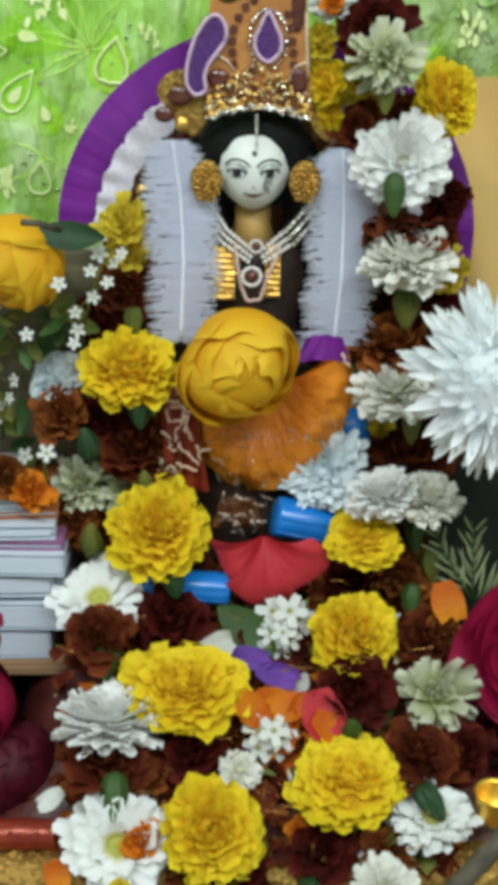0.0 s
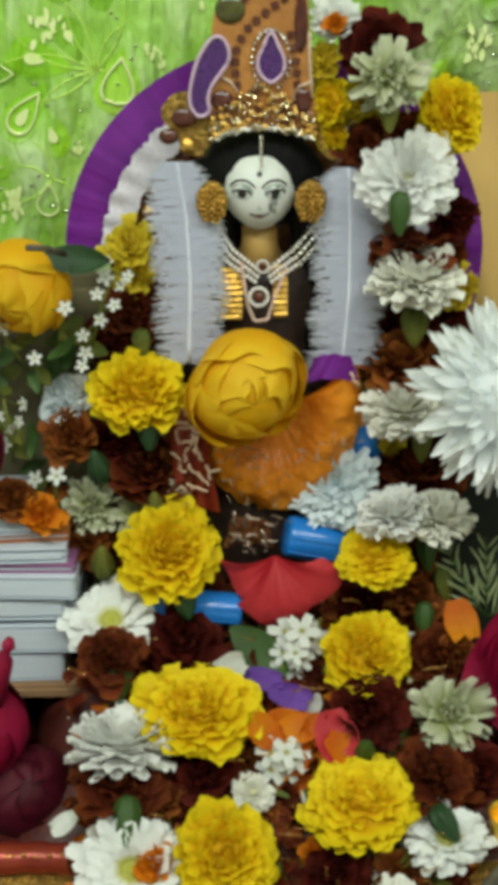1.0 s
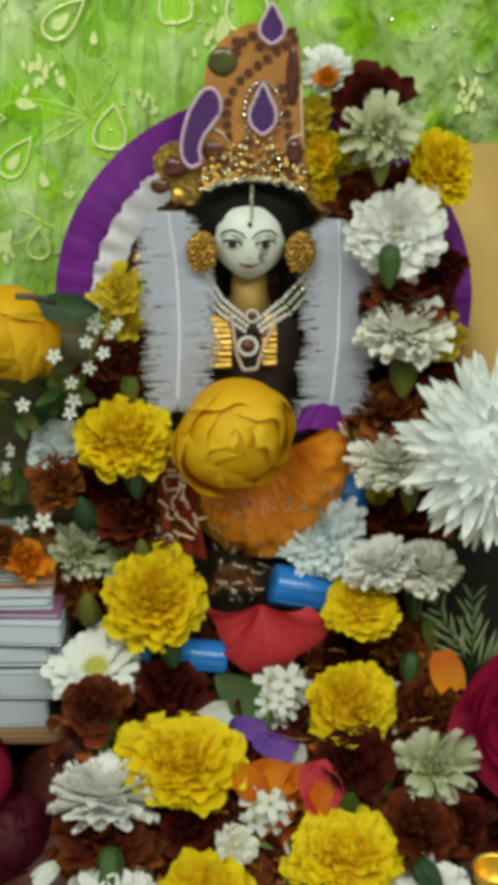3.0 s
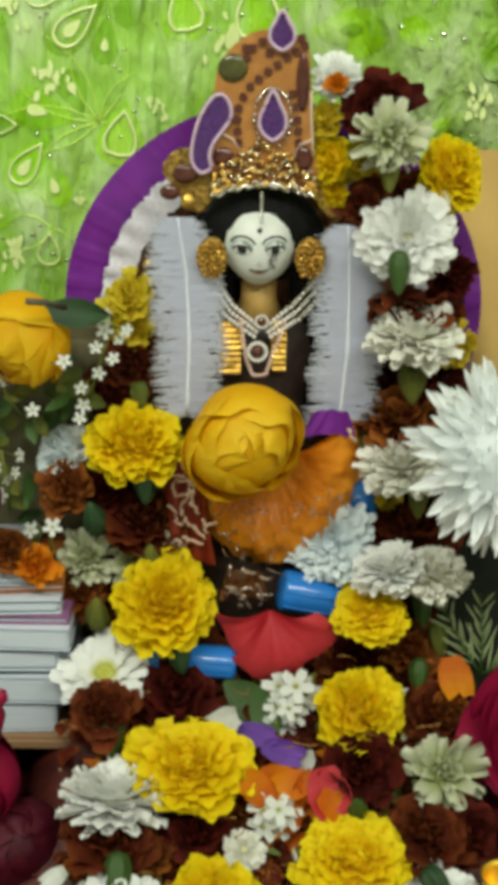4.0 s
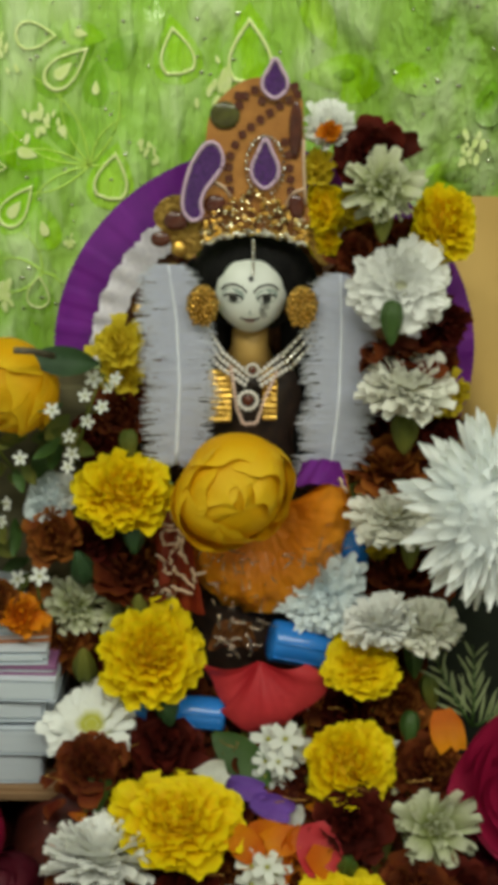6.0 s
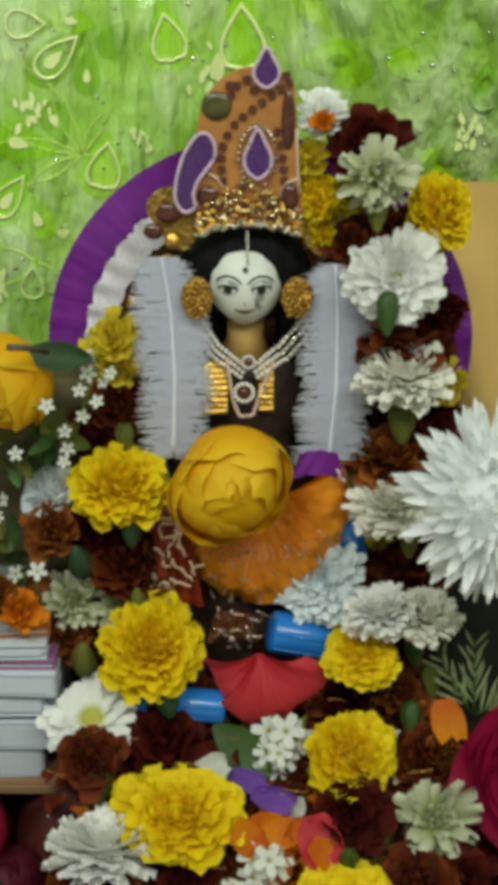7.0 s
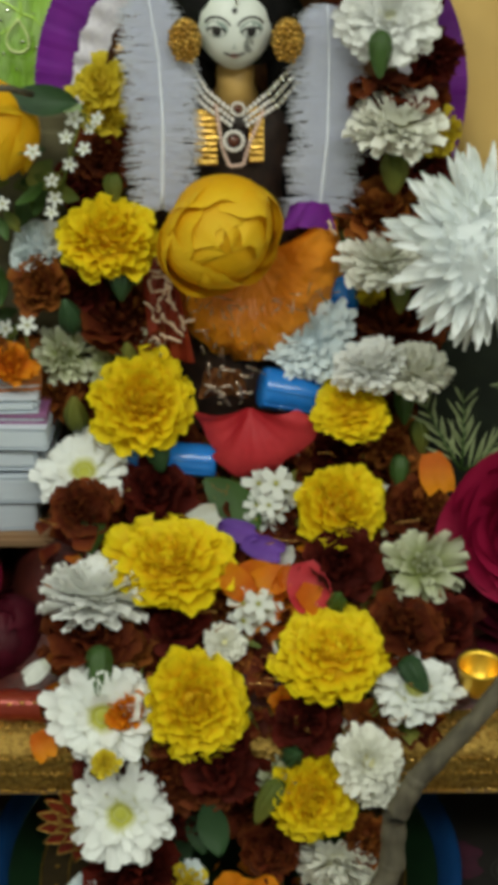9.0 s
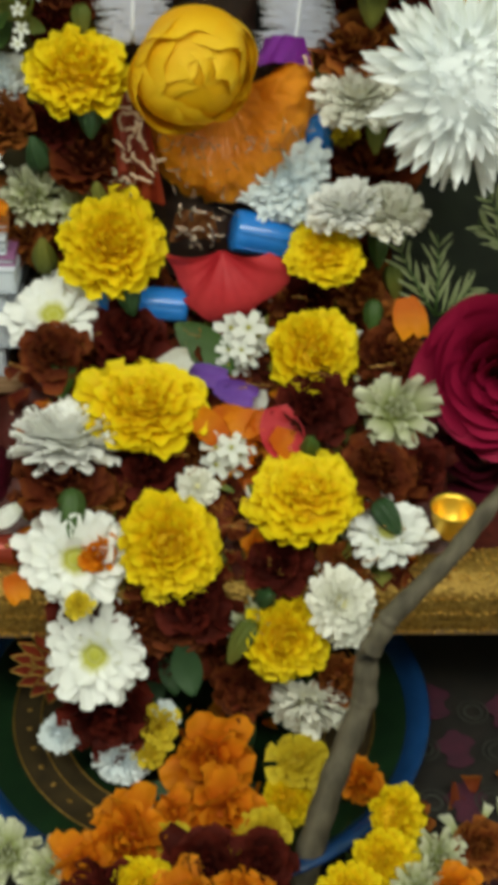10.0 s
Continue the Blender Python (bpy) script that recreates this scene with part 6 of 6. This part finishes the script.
flower(FG, "dark_marigold", (-0.0157, -0.1680, -0.0926), 0.0149, (0, -0.8, 0.2))
flower(FG, "maroon_marigold", (0.0168, -0.1680, -0.0927), 0.0149, (0, -0.8, 0.2))
flower(FG, "dark_marigold", (-0.0378, -0.1850, -0.1137), 0.0230, (0, -0.8, 0.1))
flower(FG, "blue_white_flower", (-0.0636, -0.1900, -0.1228), 0.0102, (-0.3, -0.8, 0.2))
flower(FG, "blue_white_flower", (-0.0341, -0.1950, -0.1355), 0.0136, (-0.1, -0.8, 0.2))
flower(FG, "pale_marigold", (-0.0162, -0.1900, -0.1176), 0.0101, (0.2, -0.7, 0.5))
flower(FG, "blue_white_flower", (-0.0135, -0.1860, -0.1161), 0.0081, (0.2, -0.7, 0.5))
# other strand
flower(FG, "marigold", (0.0590, -0.0781, 0.0217), 0.0234, (0.3, -0.6, 0.7))
flower(FG, "dark_marigold", (0.0588, -0.1001, 0.0043), 0.0206, (0, -0.7, 0.65))
flower(FG, "maroon_marigold", (0.0413, -0.0725, 0.0090), 0.0127, (0, -0.7, 0.65))
bud(FG, (0.0560, -0.1250, 0.0008), 0.0100, (0, -0.6, 0.9), wide=1.0)
flower(FG, "marigold", (0.0531, -0.1443, -0.0158), 0.0279, (0, -0.2, 1))
flower(FG, "maroon_marigold", (0.0974, -0.0729, 0.0176), 0.0169, (0.1, -0.65, 0.7))
flower(FG, "rust_marigold", (0.1041, -0.0736, 0.0213), 0.0098, (0.1, -0.65, 0.7))
flower(FG, "pale_green_flower", (0.0977, -0.1032, 0.0047), 0.0205, (0.1, -0.65, 0.7))
flower(FG, "maroon_marigold", (0.0894, -0.1281, -0.0153), 0.0215, (0.1, -0.3, 1))
flower(FG, "dark_marigold", (0.1092, -0.1210, -0.0159), 0.0149, (0.1, -0.65, 0.7))
flower(FG, "open_chrysanthemum", (0.0914, -0.1548, -0.0281), 0.0199, (0.05, -0.3, 1))
bud(FG, (0.0907, -0.1555, -0.0185), 0.0097, (0.5, -0.5, -0.5), kind="dark", wide=1.3)
flower(FG, "dark_marigold", (0.0416, -0.1620, -0.0414), 0.0157, (0, -0.7, 0.6))
flower(FG, "rust_marigold", (0.0719, -0.1621, -0.0449), 0.0131, (0, -0.7, 0.6))
flower(FG, "orange_marigold", (0.0314, -0.1515, -0.0403), 0.0080, (0, -0.7, 0.6))
bud(FG, (0.0347, -0.1760, -0.0493), 0.0078, (0.2, -0.5, 0.6), kind="dark", wide=1.4)
flower(FG, "marigold", (0.0428, -0.1800, -0.0707), 0.0209, (0.3, -0.8, 0.45))
flower(FG, "pale_green_flower", (0.0266, -0.1760, -0.0650), 0.0131, (-0.3, -0.8, 0.4))
bud(FG, (0.0230, -0.1860, -0.0676), 0.0123, (-0.5, -0.3, -0.9), kind="olive")
flower(FG, "cream_chrysanthemum", (0.0683, -0.1780, -0.0510), 0.0162, (0.2, -0.7, 0.6))
flower(FG, "cream_chrysanthemum", (0.0723, -0.1820, -0.0612), 0.0104, (0.2, -0.7, 0.3))
flower(FG, "cream_chrysanthemum", (0.0561, -0.1880, -0.1053), 0.0189, (-0.2, -0.75, -0.3), 1.0, "green")
flower(FG, "rust_marigold", (0.0699, -0.1840, -0.0945), 0.0134, (0.3, -0.75, 0.3))
flower(FG, "maroon_marigold", (0.0244, -0.1820, -0.1016), 0.0149, (0, -0.8, 0.2))
leaf(FG, (0.0250, -0.1780, -0.1329), 0.0132, (0, -0.2, -1), kind="dark")
flower(FG, "maroon_marigold", (-0.0076, -0.1720, -0.0632), 0.0185, (0, -0.8, 0.3))

# ---- loose petals and small pieces in the middle ----


def loose_petal(label, at, r, way, m, wide=0.9, shape="round", face=(0, -0.7, 0.7)):
    ob = thing("loose_petal", label, "petal", at, "loose petals")
    rng = np.random.default_rng(int(r * 1e6) % 1000)
    p = petal(2 * r, 2 * r * wide, 0.5, 0.2, 6, 6, shape, 0.09, rng)
    p[..., 2] += 0.12 * r * np.sin(np.linspace(-4, 4, 7)[None] + r * 900) * np.linspace(0, 1, 7)[:, None]
    x = Vector(way).normalized()
    z = (Vector(face) - x * x.dot(Vector(face))).normalized()
    mm = Matrix((x, z.cross(x), z)).transposed().to_4x4()
    part("petal", Sheet().grid(p).data("petal", m), ob, mm @ Matrix.Translation((-r, 0, 0)))


WHITE_BITS = WHITE_PLAIN
loose_petal("curled purple petal among white bits", (0.0089, -0.0873, 0.0150), 0.0097, (1, -0.2, -0.3), PURPLE_PETAL, 0.6, "round")
loose_petal("curled purple petal beside a white bud", (0.0212, -0.0961, 0.0109), 0.0103, (1, -0.2, -0.3), PURPLE_PETAL, 0.6, "round")
loose_petal("small white petal on the flowers", (0.0340, -0.0997, 0.0081), 0.0062, (0.6, -0.3, 0.3), WHITE_BITS, 0.9)
loose_petal("white petal on the garland", (-0.0072, -0.0824, 0.0184), 0.0104, (1, -0.2, 0.3), WHITE_BITS, 0.7)
loose_petal("bright red petal among the flowers", (0.0427, -0.1120, 0.0002), 0.0115, (0.2, -0.5, -0.8), RED, 0.9, "round")
loose_petal("orange marigold petal beside the fern", (0.1069, -0.0662, 0.0355), 0.0101, (0.2, -0.5, -0.9), ORANGE, 0.85, "round")
loose_petal("white petal at the table edge", (-0.0848, -0.1449, -0.0249), 0.0066, (-0.7, -0.3, -0.5), WHITE_BITS, 0.7)
loose_petal("orange petal on the gold border", (-0.0803, -0.1720, -0.0452), 0.0065, (0.4, -0.3, -0.8), ORANGE, 0.9)
for at, r in (((0.0257, -0.0680, 0.0263), 0.0133), ((0.0228, -0.0760, 0.0198), 0.0098), ((0.0169, -0.1238, -0.0050), 0.0114)):
    ob = thing("jasmine_cluster", "cluster of small white jasmine blossoms", "flower", at, "white blossom clusters")
    for k in range(5):
        part("blossom", STAR, ob, facing((r * 0.55 * math.cos(k * 1.26), -r * 0.3 * (k % 2), r * 0.55 * math.sin(k * 1.26)), (0.4 * math.cos(k * 1.26), -0.8, 0.5 + 0.4 * math.sin(k * 1.26)), r * 0.62, k))
ob = thing("torn_marigold", "torn orange marigold petals in a loose heap", "flower", (0.0238, -0.1136, -0.0127))
rng = np.random.default_rng(21)
for k in range(24):
    p = petal(0.019, 0.015, rng.uniform(-0.6, 0.6), 0.2, 5, 4, "round", 0.08, rng)
    part("petal", Sheet().grid(p).data("petal", ORANGE), ob, facing((rng.normal(0, 0.009), rng.normal(0, 0.006), rng.normal(0, 0.013)), (rng.normal(0, 0.5), -0.7, 0.6), 1, rng.uniform(0, 6)))
LF = thing("loose_leaf", "green leaf among the white blossoms", "leaf", (0.0074, -0.0689, 0.0202))
leaf(LF, (0, 0, 0), 0.019, (0.75, -0.3, -0.5), wide=1.0)



def strewn(label, m, n, seed, size):
    """Torn petals lying over the heap, too many to count."""
    rng = np.random.default_rng(seed)
    s = Sheet()
    for k in range(n):
        x, u = rng.uniform(-0.082, 0.105), rng.uniform(0, 1)
        y, z = -0.03 - 0.135 * u, 0.036 - 0.085 * u + rng.uniform(-0.004, 0.004)
        p = petal(size * rng.uniform(0.6, 1.3), size * rng.uniform(0.4, 0.9), rng.uniform(-0.8, 0.8), 0.2, 4, 3, "fan", 0.08, rng)
        s.grid(turned(p, facing((x, y, z), (rng.normal(0, 0.5), -0.55, 0.8 + rng.normal(0, 0.3)), 1, rng.uniform(0, 6.28))))
    tagged(new("strewn_petals", s.data("strewn_petals", m)), label, "petals", kind="stuff")


strewn("torn maroon petals strewn between the flowers", MAROON, 520, 41, 0.012)
strewn("torn rust coloured petals strewn between the flowers", RUST, 300, 42, 0.011)
strewn("torn orange petals strewn between the flowers", ORANGE, 60, 43, 0.009)
strewn("torn cream petals strewn between the flowers", CREAM, 60, 44, 0.008)
strewn("torn green leaves strewn between the flowers", OLIVE, 110, 45, 0.011)


def loose_threads(label, m, n, seed):
    """Fine curled threads lying over the flowers, too many to count."""
    rng = np.random.default_rng(seed)
    s = Sheet()
    for k in range(n):
        x, u = rng.uniform(-0.085, 0.1), rng.uniform(0, 1)
        p = np.array((x, -0.05 - 0.125 * u, 0.044 - 0.082 * u + rng.uniform(0, 0.006)))
        way, pts = rng.uniform(0, 6.28), [p]
        for q in range(6):
            way += rng.normal(0, 0.45)
            pts.append(pts[-1] + 0.0022 * np.array((math.cos(way), -0.45 * math.sin(way), 0.75 * math.sin(way))))
        s.tube(pts, rng.uniform(0.0002, 0.00035), 5)
    tagged(new("loose_threads", s.data("loose_threads", m)), label, "threads", kind="stuff")


loose_threads("curled gold tinsel threads between the flowers", TINSEL_GOLD, 44, 61)


def floor_litter(label, m, n, seed, size, lo, hi):
    rng = np.random.default_rng(seed)
    s = Sheet()
    for k in range(n):
        p = petal(size * rng.uniform(0.6, 1.3), size * rng.uniform(0.3, 0.8), rng.uniform(-0.8, 0.8), 0.2, 4, 3, "fan", 0.08, rng)
        s.grid(turned(p, facing((rng.uniform(lo[0], hi[0]), rng.uniform(lo[1], hi[1]), FLOOR_Z + 0.006 + rng.uniform(0, 0.006)), (rng.normal(0, 0.4), rng.normal(-0.2, 0.4), 1), 1, rng.uniform(0, 6.28))))
    tagged(new("floor_petals", s.data("floor_petals", m)), label, "petals", kind="stuff")


floor_litter("dry brown petals scattered on the floor cloth", RUST, 60, 51, 0.014, (0.1, -0.29), (0.19, -0.19))
floor_litter("dry cream petals scattered on the floor cloth", PALE_GREEN, 45, 52, 0.013, (0.09, -0.29), (0.19, -0.2))
floor_litter("torn petals scattered inside the plate", ORANGE, 26, 53, 0.012, (-0.06, -0.23), (0.08, -0.14))
floor_litter("green leaf scraps inside the plate", LEAF_DARK, 26, 54, 0.02, (-0.03, -0.22), (0.07, -0.1))

# ---- offerings on the plate, twig, ornaments ----


def heap_flower(label, kind, at, r, face, squash=1.0):
    ob = thing("marigold_flower", label, "flower", at, "offered flowers")
    flower(ob, kind, (0, 0, 0), r, face, squash, "olive")


heap_flower("orange marigold on the plate", "orange_marigold", (0.0095, -0.2000, -0.1306), 0.0217, (0.1, -0.8, 0.5))
heap_flower("orange marigold petals on the plate", "orange_marigold", (0.0159, -0.2263, -0.1380), 0.0198, (0.3, -0.6, 0.6))
heap_flower("large orange marigold at the plate's edge", "orange_marigold", (-0.0295, -0.2418, -0.1380), 0.0226, (-0.1, -0.6, 0.75))
heap_flower("torn yellow marigold on the plate", "pale_marigold", (0.0511, -0.2050, -0.1276), 0.0148, (0.1, -0.7, 0.6))
heap_flower("torn yellow marigold with white foot", "marigold", (0.0458, -0.2150, -0.1439), 0.0128, (0.1, -0.7, 0.4))
heap_flower("orange marigold beside the twig", "orange_marigold", (0.0818, -0.2050, -0.1421), 0.0123, (0.1, -0.7, 0.6))
heap_flower("yellow marigold beside the twig", "marigold", (0.0949, -0.2308, -0.1380), 0.0158, (0.5, -0.6, 0.5))
heap_flower("yellow marigold at the plate's edge", "marigold", (0.0869, -0.2547, -0.1380), 0.0153, (0.3, -0.6, 0.6))
heap_flower("dark purple flower on the plate", "dark_marigold", (0.0065, -0.2565, -0.1380), 0.0190, (0, -0.6, 0.75))
heap_flower("dark purple flower beside the twig", "dark_marigold", (0.0307, -0.2553, -0.1380), 0.0153, (0, -0.6, 0.75))
heap_flower("yellow petals between orange flowers", "pale_marigold", (-0.0102, -0.2421, -0.1380), 0.0097, (0, -0.6, 0.75))
heap_flower("yellow petals under the twig", "marigold", (0.0206, -0.2505, -0.1380), 0.0090, (0, -0.6, 0.75))
heap_flower("pale green flower at the plate's rim", "pale_green_flower", (-0.0828, -0.2473, -0.1380), 0.0153, (0, -0.6, 0.75))
heap_flower("pale green blossoms at the plate's rim", "pale_green_flower", (-0.0631, -0.2569, -0.1400), 0.0139, (0, -0.6, 0.75))
heap_flower("withered cream flower on the floor cloth", "pale_green_flower", (0.1128, -0.2535, -0.1380), 0.0141, (0.2, -0.6, 0.75))
heap_flower("withered brown flower on the floor cloth", "rust_marigold", (0.1319, -0.2475, -0.1380), 0.0142, (0.2, -0.6, 0.75))
for k, (kind, at, r) in enumerate((
    ("orange_marigold", *((-0.0479, -0.2556, -0.1380), 0.0152)), ("marigold", *((-0.0224, -0.2666, -0.1400), 0.0150)), ("orange_marigold", *((-0.0023, -0.2743, -0.1400), 0.0174)),
    ("pale_marigold", *((0.0340, -0.2364, -0.1380), 0.0117)), ("orange_marigold", *((0.0226, -0.2718, -0.1400), 0.0150)), ("dark_marigold", *((-0.0396, -0.2708, -0.1400), 0.0162)),
    ("marigold", *((0.0703, -0.2696, -0.1400), 0.0138)), ("pale_green_flower", *((0.1005, -0.2701, -0.1400), 0.0138)), ("orange_marigold", *((0.1156, -0.2704, -0.1400), 0.0126)),
    ("orange_marigold", *((-0.0078, -0.2259, -0.1380), 0.0105)), ("pale_marigold", *((-0.0203, -0.1960, -0.1306), 0.0081)))):
    heap_flower("scattered offered flower head on the plate", kind, at, r, (0.2 * math.sin(k * 2), -0.6, 0.75))
LP = thing("loose_leaf", "green leaf on the plate", "leaf", (0.0709, -0.2220, -0.1689))
leaf(LP, (0, 0, 0), 0.014, (0.2, -0.4, 0.9), wide=1.2)
LQ = thing("loose_leaf", "dark leaf lying in the plate", "leaf", (-0.0024, -0.1860, -0.0824))
leaf(LQ, (0, 0, 0), 0.013, (0.25, -0.2, -1), kind="dark", wide=1.1)


def twig(label, pts, radii, m, sides=10):
    o = Vector(pts[0])
    ob = thing("twig", label, "twig", o)
    fine, rr = [], []
    for k in range(len(pts) - 1):
        for t in np.linspace(0, 1, 7, endpoint=False):
            fine.append(Vector(pts[k]).lerp(Vector(pts[k + 1]), t) - o)
            rr.append((radii[k] * (1 - t) + radii[k + 1] * t) * (1 + 0.07 * math.sin(len(rr) * 1.7)))
    fine.append(Vector(pts[-1]) - o)
    rr.append(radii[-1])
    if len(pts) > 4:
        for q in (3, 5):
            k = Vector(pts[q]) - o
            part("knot", Sheet().ball(k, radii[q] * 1.12, radii[q] * 1.1, radii[q] * 0.9, 10, 8).data("knot", m), ob, label="rough knot")
    part("wood", Sheet().tube(fine, rr, sides).data("wood", m), ob)


twig("thick bent grey twig resting on the plate and table edge", [(0.1470, -0.1900, 0.0405), (0.1260, -0.2000, 0.0230), (0.1110, -0.2050, -0.0004), (0.0859, -0.2120, -0.0293), (0.0771, -0.2150, -0.0481), (0.0769, -0.2200, -0.0708), (0.0641, -0.2320, -0.1088), (0.0550, -0.2400, -0.1460), (0.0505, -0.2460, -0.1882)], [0.0036, 0.0038, 0.0042, 0.0048, 0.0054, 0.0056, 0.006, 0.0068, 0.007], BARK)
twig("short pale stick on the plate", [(-0.0205, -0.2100, -0.1569), (-0.0027, -0.2060, -0.1415)], [0.002, 0.0024], WOOD)


def gold_bowl():
    at = (0.1216, -0.1500, -0.0225)
    ob = thing("gold_cup", "small shiny gold metal cup on the table edge", "cup", at)
    s = Sheet()
    prof = [(0.8 * r, 0.9 * z) for r, z in ((0.0005, -0.012), (0.007, -0.012), (0.011, -0.006), (0.0125, 0.004), (0.0135, 0.006), (0.0128, 0.0065), (0.0115, 0.004), (0.009, -0.005), (0.0005, -0.009))]
    s.grid([[(r * math.cos(a), r * math.sin(a), z) for a in np.linspace(0, 2 * math.pi, 32, endpoint=False)] for r, z in prof], close=True)
    part("cup", s.data("cup", GOLD_SMOOTH), ob)


GOLD_SMOOTH = plain_mat("polished_gold", (0.88, 0.58, 0.07), (0.78, 0.48, 0.05), 60.0, 0.38, 0.9, relief=0.05)
gold_bowl()


def lotus_ornament():
    at = (-0.0685, -0.1740, -0.0934)
    ob = thing("lotus_ornament", "red scalloped lotus ornament with gold outlines at the table edge", "ornament", at)
    for ring, (n, r0, L) in enumerate(((9, 0.012, 0.014), (7, 0.006, 0.011), (5, 0.001, 0.009))):
        for k in range(n):
            a = math.pi * (0.55 + 0.95 * k / (n - 1))
            o = [(r0 * math.cos(a) + L * (u * math.cos(a) - w * 0.9 * math.sin(a)), r0 * math.sin(a) + L * (u * math.sin(a) + w * 0.9 * math.cos(a))) for u, w in [(1 - u, w) for u, w in drop_outline(14)]]
            y = -0.0016 * ring
            part("petal", Sheet().plate(o, 0.0012).data("petal", RED_SATIN, False), ob, Matrix.Translation((0.008, y, 0)))
            part("outline", Sheet().tube([(x, -0.0013, z) for x, z in o + o[:1]], 0.0005, 5).data("outline", GOLD_DULL), ob, Matrix.Translation((0.008, y, 0)))


lotus_ornament()


def tube_lamp(at):
    ob = thing("tube_light", "white tube light batten added under the ceiling, out of view", "lamp", at, "tube lights")
    part("batten", box_mesh("batten", (-0.6, -0.03, 0.0), (0.6, 0.03, 0.05), COVER_WHITE, 0.004), ob)
    for x in (-0.57, 0.57):
        part("end_cap", box_mesh("end_cap", (x - 0.015, -0.02, -0.04), (x + 0.015, 0.02, 0.0), COVER_WHITE, 0.003), ob)
        part("bracket", box_mesh("bracket", (x - 0.01, -0.01, 0.05), (x + 0.01, 0.01, 2.4 - at[2]), COVER_WHITE), ob)


tube_lamp((-0.55, -1.25, 1.75))
# unseen fitting, added only to go with the fill lamp
tube_lamp((0.75, -1.35, 1.65))
